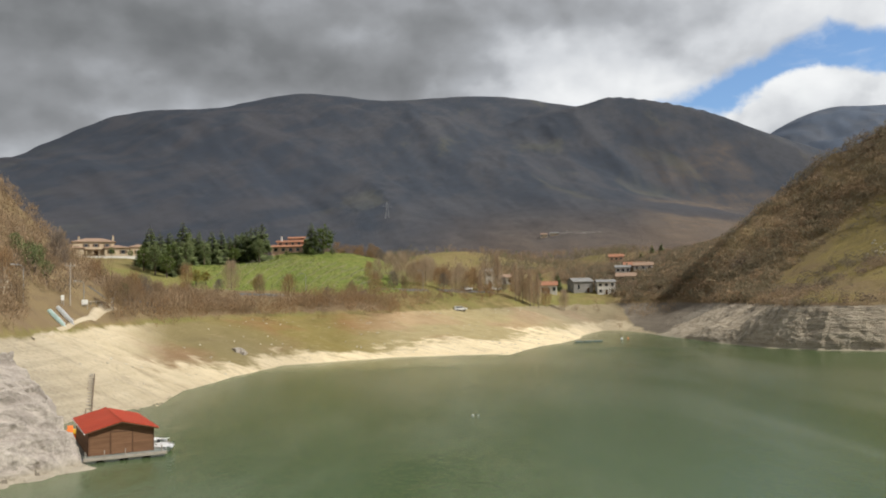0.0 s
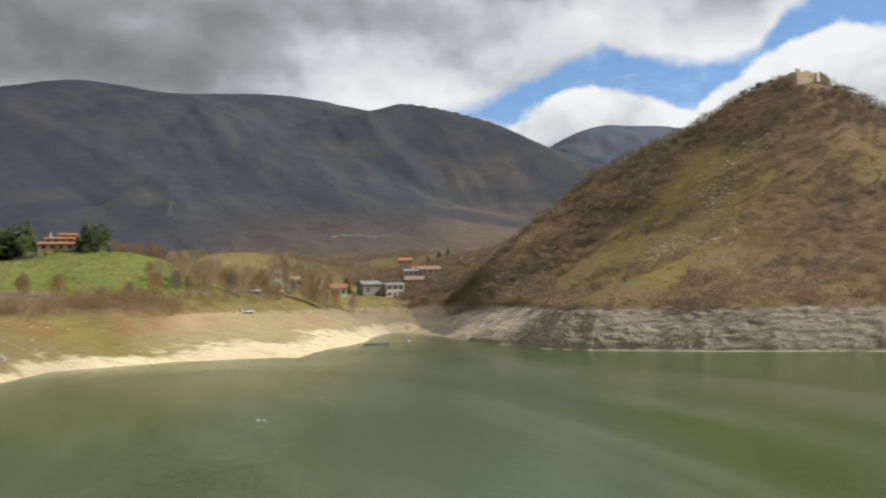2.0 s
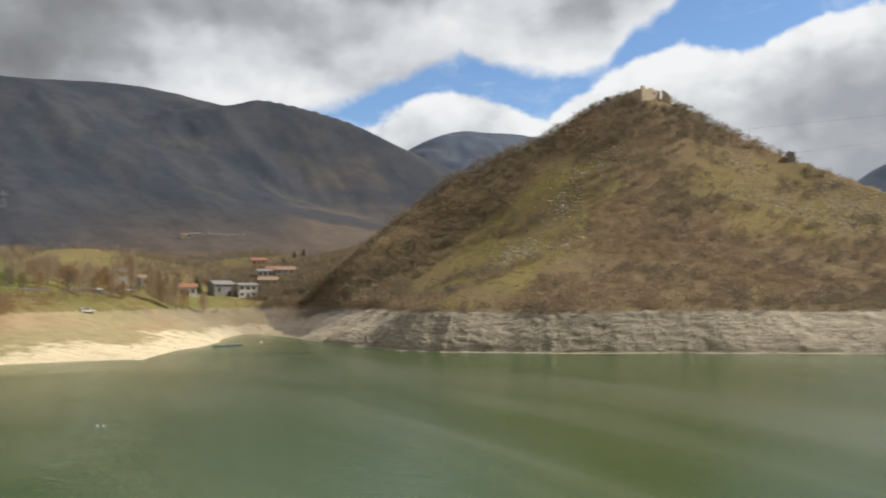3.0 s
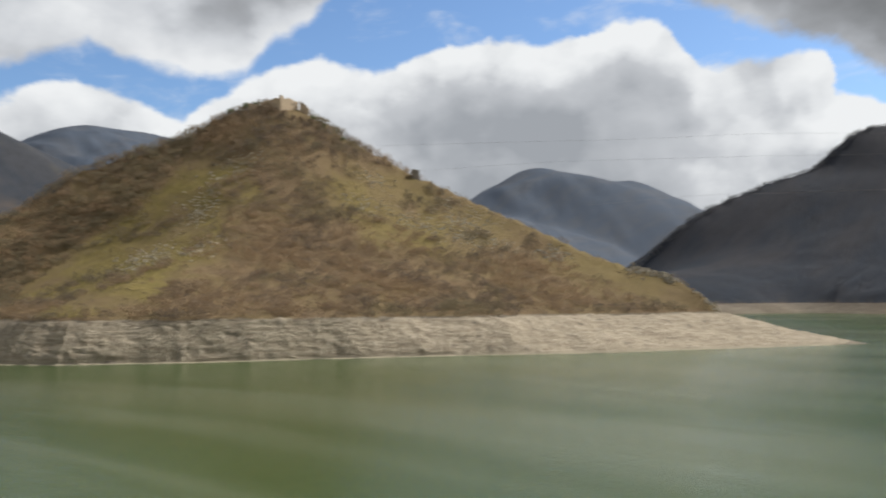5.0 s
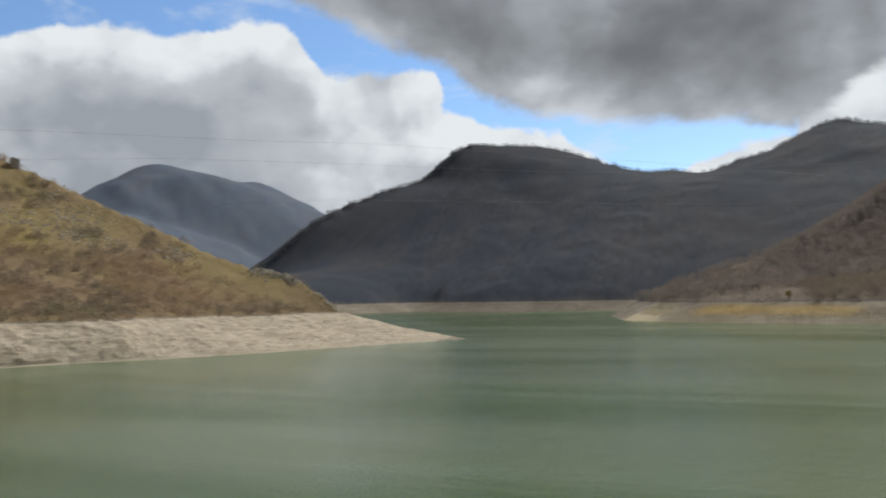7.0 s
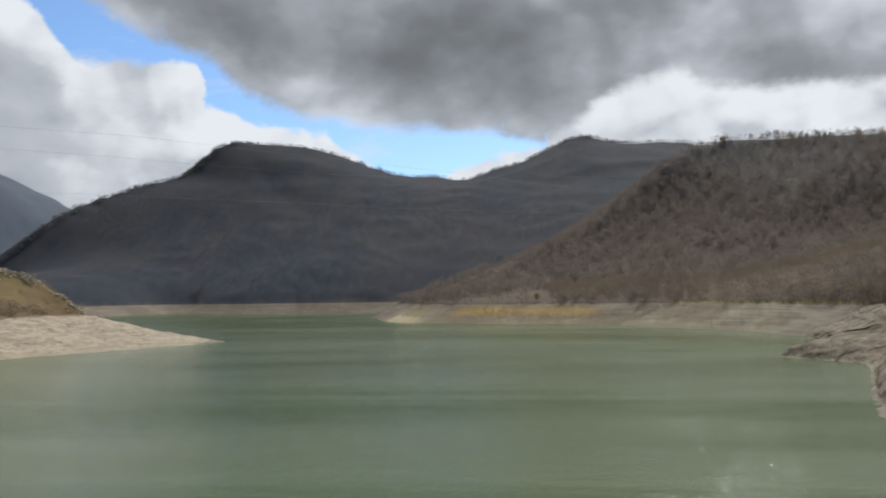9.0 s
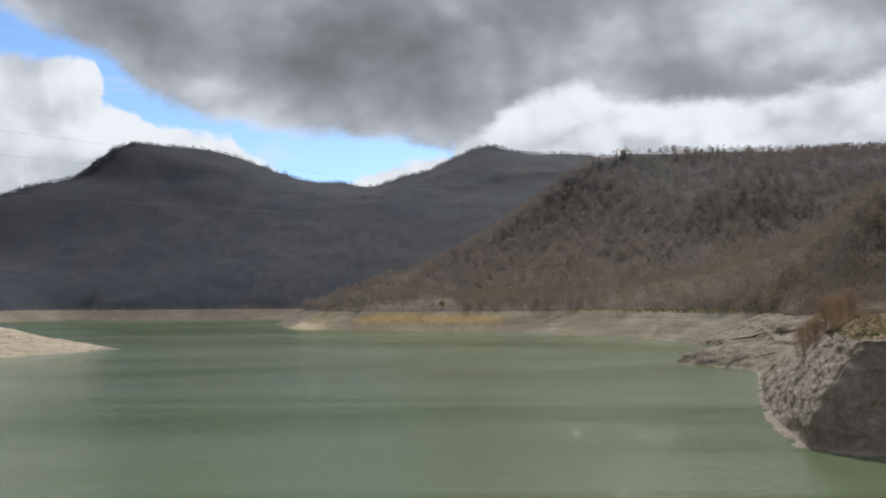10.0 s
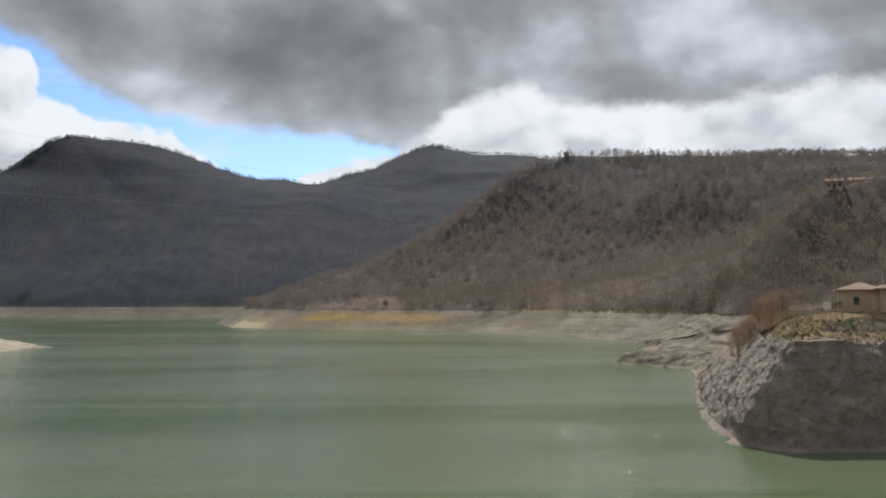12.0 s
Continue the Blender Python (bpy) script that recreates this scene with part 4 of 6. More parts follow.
def castle_scrub(x, y, z, d, q, who):
    mid, flank = zone(x, y, SCRUB_ZONE, 9), zone(x, y, THICKET_ZONE, 5)
    clump = np.clip((fbm(x, y, 15, 3, 81) - 0.15) * 7, 0, 1)
    p = 0.02 + 0.75 * clump + mid * np.clip(0.62 + 1.5 * fbm(x, y, 22, 3, 82), 0.12, 0.9) + 0.95 * flank
    p = p + 0.9 * np.clip((z - 76) / 8, 0, 1) + 0.6 * np.clip((13.5 - z) / 2, 0, 1)
    return np.where(((who == RN["castle"]) | ((who == -1) & (x > 75))) & (q > 0.3), np.clip(p, 0, 1), 0)


hill = sow(36000, 60, 400, 60, 480, castle_scrub)
flank, mid = zone(hill[:, 0], hill[:, 1], THICKET_ZONE, 5), zone(hill[:, 0], hill[:, 1], SCRUB_ZONE, 9)
size = rng.uniform(0.65, 1.1, len(hill)) * np.where(flank > 0.5, 4.8, np.where(hill[:, 2] > 80, 4.2, np.where(mid > 0.5, 3.1, 3.0)))
# flank bushes shifted paler: sunlight its slope lacks, put into the colour
tone = np.clip(0.5 + 1.3 * fbm(hill[:, 0], hill[:, 1], 24, 3, 83) + rng.uniform(-0.28, 0.28, len(hill)) - 0.16 * (flank > 0.5) - 0.04 * (mid > 0.5) + 0.22 * ((mid < 0.3) & (flank < 0.3)), 0, 0.999)
tone = np.where((flank > 0.5) & (rng.uniform(0, 1, len(hill)) < 0.6), 0.9, tone)
for mat, lo, hi, label in (("thicket_tan", 0, 0.28, "leafless tan thorn scrub over the steep hillside"), ("thicket_brown", 0.28, 0.66, "leafless brown thorn bushes in clumps"),
                           ("thicket_shade", 0.66, 0.86, "dark grey-brown leafless thorn bushes"),
                           ("thicket_dun", 0.86, 1, "olive-brown broom bushes on the hillside")):
    m = (tone >= lo) & (tone < hi)
    stuff("hillside_scrub", merged(twigs(hill[m], size[m], size[m] * 0.7, 9, 0.04 + 0.025 * size[m], 0.02), leaves(hill[m] - [0, 0, 0.2], size[m] * 0.9, size[m] * 0.8, 34, 0.06 + 0.10 * size[m], 0.0)), mat, label, "scrub")
tufts = sow(15000, 60, 400, 60, 480, lambda x, y, z, d, q, who: np.where((who == RN["castle"]) & (q > 0), 0.8 * np.clip(0.6 + fbm(x, y, 20, 3, 84) * 2, 0.15, 1), 0))
half = rng.uniform(0, 1, len(tufts)) < 0.5
stuff("dry_grass", twigs(tufts[half], rng.uniform(0.3, 0.8, half.sum()), 0.8, 7, 0.18, 0.1), "twig_olive", "dry tussock grass on the hillside", "grass")
stuff("dwarf_scrub", leaves(tufts[~half], rng.uniform(0.5, 1.3, (~half).sum()), 0.8, 12, 0.22, 0.0), "thicket_shade", "low dark thorn tussocks on the hillside", "scrub")


def wood_on(names, seed, lo=0.25):
    idx = [RN[k] for k in names]

    def chance(x, y, z, d, q, who):
        return np.where((np.isin(who, idx) | ((who == -1) & (x > 330))) & (q > 1.0), np.clip(0.75 + fbm(x, y, 90, 3, seed) * 1.6, lo, 1) * ((who != RN["dark_hill"]) | (np.hypot(x, y) < 700)), 0)
    return chance


def far_wood(count, area, names, seed, height, spread, clumps, size, mats, label):
    """A wood seen from afar: rounded bare crowns of many small twig clumps."""
    p = sow(count, *area, wood_on(names, seed, 0.45))
    pick = np.clip((fbm(p[:, 0], p[:, 1], 120, 3, seed + 3) * 2.5 + 0.5 + rng.uniform(-0.4, 0.4, len(p))) * len(mats), 0, len(mats) - 0.01).astype(int)
    h = rng.uniform(0.8, 1.1, len(p)) * height
    for k, mat in enumerate(mats):
        m = pick == k
        if m.any():
            stuff("leafless_wood", merged(leaves(p[m], h[m], h[m] * spread, clumps, size, 0.1), twigs(p[m], h[m] * 1.12, h[m] * spread, 14, size * 0.5, 0.1)), mat, label, "wood")


far_wood(24000, (400, 1000, -640, 120), ("east_spur", "dark_hill"), 91, 7.5, 0.5, 20, 0.6, ("wood_haze", "wood_warm", "wood_dusk"), "dense leafless oak wood on the lakeside spur")


def dark_wood(x, y, z, d, q, who):
    return np.where(np.isin(who, [RN["dark_hill"], RN["dark_spur"]]) & (q > 4) & (near_line(x, y, RIDGES["dark_hill"][0])[0] < 16), np.clip(0.8 + fbm(x, y, 130, 3, 96), 0.3, 1), 0)


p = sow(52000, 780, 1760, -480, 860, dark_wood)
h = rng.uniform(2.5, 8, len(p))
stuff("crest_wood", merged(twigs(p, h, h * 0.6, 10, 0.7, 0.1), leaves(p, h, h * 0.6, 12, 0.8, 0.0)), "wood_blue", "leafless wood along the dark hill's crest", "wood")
far_wood(15000, (110, 560, -330, -50), ("near_slope",), 93, 6.0, 0.5, 34, 0.30, ("thicket_shade", "thicket_dun", "thicket_shade"), "leafless thicket on the slope behind the stone house")
far_wood(7300, (-150, -55, 120, 260), ("west_bank",), 94, 4.6, 0.55, 30, 0.27, ("thicket_tan", "thicket_brown", "thicket_shade", "thicket_tan"), "leafless brown thicket on the bank by the road")


def rough_valley(x, y, z, d, q, who):
    az = np.degrees(np.arctan2(x, y))
    free = ~np.isin(who, [RN["castle"], RN["meadow_hill"], RN["east_spur"]])
    p = np.clip(fbm(x, y, 45, 3, 97) * 2.6 + 0.38 + 0.5 * (az > 5.5) * (np.hypot(x, y) < 600), 0.02, 1) * (az > -24) * (az < 20) * (q > 60)
    return np.where(free, p, 0)


p = sow(20000, -330, 260, 300, 1000, rough_valley)
h = rng.uniform(3.5, 9, len(p))
near = np.hypot(p[:, 0], p[:, 1]) < 480
for m, twig_count, clumps, size in ((near, 12, 30, 0.26), (~near, 5, 13, 0.55)):
    for pick, mat, label in ((fbm(p[:, 0], p[:, 1], 50, 2, 99) > 0, "thicket_brown", "leafless brown trees and hedges across the valley floor"),
                             (fbm(p[:, 0], p[:, 1], 50, 2, 99) <= 0, "thicket_tan", "leafless tan trees and hedges across the valley floor")):
        k = m & pick
        stuff("valley_trees", merged(twigs(p[k], h[k], h[k] * 0.5, twig_count, size * 0.8, 0.1), leaves(p[k], h[k], h[k] * 0.5, clumps, size, 0.05)), mat, label, "wood")
p = sow(3600, -120, 190, 540, 900, lambda x, y, z, d, q, who: np.where(np.isin(who, [RN["low_hill"], RN["round_field"], -1]), np.clip(fbm(x, y, 55, 3, 160) * 3 + 0.25, 0, 1), 0))
h = rng.uniform(6, 12, len(p))
stuff("valley_trees", merged(twigs(p, h, h * 0.45, 8, 0.4, 0.1), leaves(p, h, h * 0.45, 22, 0.6, 0.05)), "thicket_dun", "leafless dun copses on the low hill", "wood")
p = sow(900, -330, 260, 320, 1000, rough_valley)
h = rng.uniform(4, 8, len(p))
stuff("valley_evergreens", leaves(p, h, h * 0.34, 40, 0.6), "needle_dark", "scattered dark evergreens in the valley", "trees")


# rough growth on the hill behind the villa and among the village houses
def behind(x, y, z, d, q, who):
    az, out = np.degrees(np.arctan2(x, y)), np.hypot(x, y)
    a = (az > -28) & (az < -19.3) & (out > 235) & (out < 372)
    b = (az > 5.6) & (az < 15) & (out > 352) & (out < 620) & (fbm(x, y, 40, 3, 131) > -0.12)
    return np.where(a, np.clip(0.9 + 1.5 * fbm(x, y, 40, 3, 130) - 0.8 * (az > -21.5), 0, 1), np.where(b, 0.7, 0))


p = sow(8000, -185, 150, 200, 620, behind)
for hx, hy in (spot(a, r)[:2] for a, r in ((6.8, 386), (9.1, 395), (10.6, 393), (11.9, 408), (11.7, 424), (12.3, 430), (13.0, 424), (11.3, 505), (6.5, 377), (8.9, 384), (10.3, 385), (9.6, 388))):
    p = p[np.hypot(p[:, 0] - hx, p[:, 1] - hy) > 9]
h = rng.uniform(2.5, 6.5, len(p))
stuff("valley_trees", merged(twigs(p, h, h * 0.5, 16, 0.16, 0.1), leaves(p, h, h * 0.5, 44, 0.2, 0.02)), "thicket_tan", "leafless brown bushes round the hillside houses", "wood")


# hedge of brown bushes between the drained shore and the road
def hedge(x, y, z, d, q, who):
    az = np.degrees(np.arctan2(x, y))
    a = np.clip(1 - np.abs(z - 12.9 - 2.0 * fbm(x, y, 18, 3, 133)) / 3.0, 0, 1) * (az > -25) * np.clip((0.5 - az) / 4, 0, 1) * np.clip(0.95 + 1.3 * fbm(x, y, 12, 3, 134), 0.1, 1.4)
    b = 0.35 * np.clip(1 - np.abs(z - 14.5) / 3, 0, 1) * (az >= -3.5) * (az < 6)
    return np.where((y > 120) & (d > 0), a + b, 0)


p = sow(11500, -110, 40, 140, 345, hedge)
h = rng.uniform(2.4, 6.6, len(p)) * np.where(rng.uniform(0, 1, len(p)) < 0.12, 1.4, 1)
half = rng.uniform(0, 1, len(p)) < 0.5
for m, mat, label in ((half, "twig_russet", "russet leafless bushes above the drained shore"), (~half, "twig_brown", "brown leafless bushes above the drained shore")):
    stuff("hedge", merged(twigs(p[m], h[m], h[m] * 0.6, 14, 0.08, 0.02), leaves(p[m], h[m] * 0.95, h[m] * 0.55, 46, 0.22, 0.0)), mat, label, "hedge")

# reddish bushes and rough grass round the stone house
p = sow(900, 80, 190, -130, -45, lambda x, y, z, d, q, who: np.where((z > 9) & (z < 13.0) & (d > 3) & (np.hypot(x, y) > 112), 0.5, 0))
h = rng.uniform(1.5, 4.5, len(p))
stuff("bushes", merged(twigs(p, h, h * 0.45, 40, 0.06, 0.05), leaves(p, h, h * 0.5, 40, 0.09, 0.05)), "thicket_russet", "reddish leafless bushes above the rock bluff", "bush")
p = sow(17000, 80, 190, -150, -45, lambda x, y, z, d, q, who: np.where((z > 9.3) & (z < 16) & (d > 3), 0.8, 0))
half = rng.uniform(0, 1, len(p)) < 0.5
stuff("rough_grass", twigs(p[half], 0.5, 0.5, 12, 0.12, 0.1), "leaf_green", "rough olive grass beside the stone house", "grass")
stuff("rough_grass", twigs(p[~half], 0.7, 0.6, 12, 0.12, 0.1), "bark", "dead brown grass beside the stone house", "grass")
p = sow(2600, 78, 190, -150, -45, lambda x, y, z, d, q, who: np.where((z > 7.6) & (z < 11.5) & (d > 2), 0.5, 0))
h = rng.uniform(0.5, 1.6, len(p))
stuff("rim_scrub", merged(twigs(p, h, h * 0.7, 16, 0.06, 0.02), leaves(p, h, h * 0.7, 18, 0.10, 0.0)), "thicket_dun", "low brown scrub hanging over the bluff's rim", "scrub")

# meadow grass and rows of vines
p = sow(16000, -175, 10, 290, 440, lambda x, y, z, d, q, who: np.where((who == RN["meadow_hill"]) & (x > -0.3 * y) & (x < -0.05 * y) & (z > 17), 0.9, 0))
stuff("meadow_grass", twigs(p, 0.35, 0.7, 6, 0.30, 0.1), "leaf_green", "fresh green spring grass on the meadow", "grass")
rows_xy = [(-92 + 5.0 * k + 0.35 * j, 318 + 2.6 * j) for k in range(13) for j in range(24)]
vx = np.array(rows_xy)
vz, vd, vq, vw = land(vx[:, 0], vx[:, 1])
ok = vw == RN["meadow_hill"]
stuff("vine_rows", twigs(np.column_stack([vx, vz])[ok], 1.6, 0.5, 14, 0.10, 0.0), "stone_pale", "pale rows of pruned vines on the green slope", "vines")


# ---- single trees
def bare_tree(h, spread, mat, seed, label, slim=False):
    r = random.Random(seed)
    ob = thing("bare_tree", (0, 0, 0), 0, label, "tree", "leafless trees")
    bm = bmesh.new()
    lean = [r.uniform(-0.04, 0.04) * h for _ in range(2)]
    rod([(0, 0, -0.4), (lean[0] * 0.3, lean[1] * 0.3, h * 0.35), (lean[0], lean[1], h * 0.9)], [h * 0.012, h * 0.008, h * 0.002], 6, bm)
    for k in range(9):
        z0 = h * r.uniform(0.22, 0.7)
        a = r.uniform(0, 6.28)
        out = spread * h * r.uniform(0.5, 0.95) * (0.4 if slim else 1)
        up = h * r.uniform(0.18, 0.3)
        rod([(0, 0, z0), (math.cos(a) * out * 0.5, math.sin(a) * out * 0.5, z0 + up * 0.6), (math.cos(a) * out, math.sin(a) * out, z0 + up)],
            [h * 0.005, h * 0.0035, h * 0.001], 4, bm)
    part("trunk", bm, "twig_grey" if slim else "bark", ob)
    foot = np.array([[0, 0, h * 0.12]])
    v, f = merged(twigs(foot, h * 0.88, h * spread * (0.9 if slim else 1), 500 if slim else 900, h * 0.0042, 0.1),
                  leaves(foot, h * 0.92, h * spread * 1.1, 800 if slim else 700, h * 0.011, 0.06))
    c = to_object("crown", v, f, mat)
    c.parent = ob
    return ob


def conifer(h, spread, mat, seed, label):
    r = random.Random(seed)
    ob = thing("conifer", (0, 0, 0), 0, label, "tree", "dark conifers")
    part("trunk", rod([(0, 0, -0.4), (0, 0, h * 0.5), (0, 0, h * 0.97)], [h * 0.022, h * 0.014, h * 0.003]), "bark", ob)
    vs, k = [], 0
    for tier in range(17):
        t = tier / 16
        z0, reach = h * (0.08 + 0.9 * t), h * spread * (1 - t) ** 0.75 * r.uniform(0.8, 1.1) + 0.12
        for s in range(11):
            a = r.uniform(0, 6.28)
            ln = reach * r.uniform(0.55, 1.1)
            ca, sa = math.cos(a), math.sin(a)
            w = 0.22 * ln + 0.12
            z1 = z0 - ln * r.uniform(0.05, 0.35)
            for dz in (0, -0.12 * ln):
                vs += [(ca * ln * 0.1, sa * ln * 0.1, z0 + dz), (ca * ln * 0.7 - sa * w, sa * ln * 0.7 + ca * w, z1 + dz + r.uniform(-0.2, 0.2)),
                       (ca * ln, sa * ln, z1 + dz + 0.1 * ln), (ca * ln * 0.7 + sa * w, sa * ln * 0.7 - ca * w, z1 + dz + r.uniform(-0.2, 0.2))]
    c = to_object("crown", vs, np.arange(len(vs)).reshape(-1, 4), mat)
    c.parent = ob
    return ob


def leafy_tree(h, spread, mat, seed, label, name="leafy_tree", count=900, size=0.34, low=0.1):
    ob = thing(name, (0, 0, 0), 0, label, "tree")
    bm = rod([(0, 0, -0.4), (0.05 * h * spread, 0, h * 0.4), (0, 0, h * 0.8)], [h * 0.03, h * 0.02, h * 0.006])
    for a in (0.4, 1.9, 3.3, 4.8):
        rod([(0, 0, h * 0.28), (math.cos(a) * h * spread * 0.7, math.sin(a) * h * spread * 0.7, h * 0.62)], [h * 0.014, h * 0.004], 4, bm)
    part("trunk", bm, "bark", ob)
    v, f = leaves(np.array([[0, 0, 0.0]]), h, h * spread, count, size, low)
    c = to_object("crown", v, f, mat)
    c.parent = ob
    return ob


def plant(models, spots, seed, lo=0.8, hi=1.2):
    """Copies of the models at (azimuth, distance) spots; the first ones are the models themselves."""
    r = random.Random(seed)
    for i, (az, dist) in enumerate(spots):
        x, y, z = spot(az, dist)
        m = pose(x, y, z, 0, 0, r.uniform(0, 360)) @ Matrix.Scale(r.uniform(lo, hi), 4)
        if i < len(models):
            models[i].matrix_basis = m
        else:
            copy_thing(models[i % len(models)], m)


plant([conifer(14, 0.40, "needle_dark", 1, "tall dark green conifer on the meadow hill"), conifer(12, 0.48, "needle_dark", 2, "broad dark conifer on the meadow hill"),
       conifer(16, 0.36, "needle_dark", 3, "tall dark green conifer on the meadow hill")],
      [(-18.6, 350), (-18.0, 362), (-17.2, 372), (-16.2, 385), (-15.4, 390), (-14.8, 396), (-13.9, 398), (-13.2, 396), (-12.6, 394), (-12.2, 400),
       (-17.6, 345), (-16.8, 392), (-14.3, 405), (-19.2, 356), (-12.9, 408)], 5, 0.8, 1.2)
plant([conifer(8, 0.34, "needle_dark", 4, "small dark conifer among the village houses")], [(7.4, 400), (12.9, 480), (13.6, 500), (14.2, 510), (6.2, 405)], 6, 0.7, 1.1)
plant([leafy_tree(13, 0.33, "needle_dark", 14, "rounded dark green cedar on the meadow hill", "cedar", 1100, 0.5), leafy_tree(10, 0.4, "leaf_green", 15, "rounded green cedar on the meadow hill", "cedar", 900, 0.45)],
      [(-18.9, 340), (-18.2, 336), (-17.0, 352), (-19.6, 345), (-15.9, 378), (-14.0, 388), (-12.4, 388), (-17.9, 352), (-13.4, 402)], 16, 0.8, 1.2)
plant([leafy_tree(15, 0.46, "leaf_green", 7, "large dense evergreen tree beside the pink villa", "evergreen_tree", 2200, 0.5, 0.0)], [(-8.2, 405)], 6, 0.95, 0.95)
plant([conifer(15.5, 0.36, "needle_dark", 17, "tall dark conifer beside the pink villa")], [(-9.0, 405)], 18, 1, 1)
plant([bare_tree(7, 0.5, "twig_russet", 19, "rounded leafless russet tree on the meadow's crest")],
      [(-7.3, 413), (-6.7, 416), (-6.2, 412), (-5.7, 411), (-5.2, 410), (-4.7, 408), (-7.0, 420), (-6.0, 418), (-11.6, 420), (-8.0, 418)], 20, 0.7, 1.1)
plant([leafy_tree(7, 0.42, "leaf_green", 8, "round green bush on the meadow", "green_bush", 500, 0.35)],
      [(-9.0, 398), (-7.6, 398), (-10.6, 402), (-11.2, 396), (-6.9, 415), (-2.6, 372), (7.7, 375), (11.4, 398), (-23.8, 396), (-21.5, 392), (-20.4, 390), (-25.2, 395)], 9, 0.45, 1.0)
plant([leafy_tree(8, 0.38, "leaf_yellow", 10, "yellow-green willow at the meadow's foot", "yellow_willow", 700, 0.35)], [(-16.4, 330), (-15.8, 333), (-12.6, 300), (98.6 - 3.9, 492)], 11, 0.7, 1.0)
plant([leafy_tree(9, 0.34, "needle_dark", 12, "dark evergreen oak on the roadside bank", "evergreen_oak", 900, 0.30)],
      [(-26.2, 186), (-25.8, 190), (-25.2, 190), (-26.9, 192), (-20.8, 212)], 13, 0.6, 1.0)
plant([bare_tree(15, 0.15, "twig_pale", 21, "slender leafless poplar by the shore", True), bare_tree(13, 0.16, "twig_pale", 22, "slender leafless poplar by the shore", True)],
      [(4.6, 346), (4.8, 352), (5.05, 348), (5.3, 353), (5.55, 347), (5.8, 352), (6.1, 349), (2.3, 340), (3.4, 352)], 23, 0.85, 1.15)
plant([bare_tree(9, 0.36, "twig_brown", 31, "leafless brown tree by the lake road"), bare_tree(8, 0.40, "twig_russet", 32, "leafless russet tree by the lake road"),
       bare_tree(10, 0.34, "twig_grey", 33, "leafless grey tree by the lake road")],
      [(-20.6, 205), (-20.2, 215), (-19.6, 222), (-18.8, 230), (-17.2, 262), (-15.0, 276), (-12.4, 285), (-10.5, 284), (-8.0, 292), (-6.4, 300), (-4.8, 305), (-3.6, 318),
       (-2.8, 322), (-1.8, 330), (-0.2, 336), (1.2, 340), (2.0, 350), (3.8, 360), (-21.4, 196), (-22.4, 214), (-24.6, 205), (-26.8, 158), (-27.6, 170), (-28.6, 152),
       (-5.0, 412), (-5.8, 420), (-4.4, 405), (-7.2, 425), (-26.4, 390), (-24.8, 405)], 34, 0.6, 1.15)
plant([bare_tree(15, 0.40, "twig_pale", 36, "broad leafless russet tree behind the drained point"), bare_tree(13, 0.42, "twig_russet", 37, "broad leafless brown tree behind the drained point")],
      [(-3.0, 345), (-1.9, 352), (-1.0, 360), (0.0, 348), (0.9, 356), (1.8, 362), (2.6, 348), (-2.4, 362), (-3.8, 352), (4.4, 362), (3.4, 370), (-17.0, 300), (-14.2, 305), (-0.6, 340), (-1.4, 338), (0.3, 344), (-2.2, 336), (-0.2, 352), (-1.6, 346), (1.4, 346), (-4.6, 338), (-5.2, 346), (-3.3, 330), (2.9, 338), (0.6, 330), (6.6, 360), (7.8, 366)], 38, 0.7, 1.1)
plant([bare_tree(5.0, 0.42, "thicket_russet", 39, "reddish leafless shrub above the rock bluff")],
      [(117.6, 132), (118.3, 128), (118.9, 131), (119.6, 127), (118.0, 138), (119.2, 137), (120.2, 133)], 40, 0.7, 1.2)
# along the eastern crest
plant([bare_tree(12, 0.34, "wood_haze", 41, "leafless grey tree on the skyline"), conifer(13, 0.24, "needle_dark", 42, "dark conifer on the skyline"),
       conifer(13, 0.09, "needle_dark", 43, "slim dark cypress on the skyline")],
      [(110.2, 868), (112.6, 866), (111.2, 868), (111.8, 870), (112.9, 868), (110.6, 866), (113.2, 866), (114.0, 868), (114.4, 866), (115.7, 868), (115.0, 866), (117.2, 868),
       (117.9, 866), (116.2, 868), (118.6, 868), (119.4, 866), (106.5, 858), (119.0, 866), (120.1, 864), (121.0, 862), (121.8, 862), (122.6, 860), (107.4, 860), (123.5, 858),
       (124.2, 856), (108.6, 864), (125.0, 854), (125.6, 852), (109.3, 866), (126.3, 850)], 44, 0.45, 0.85)


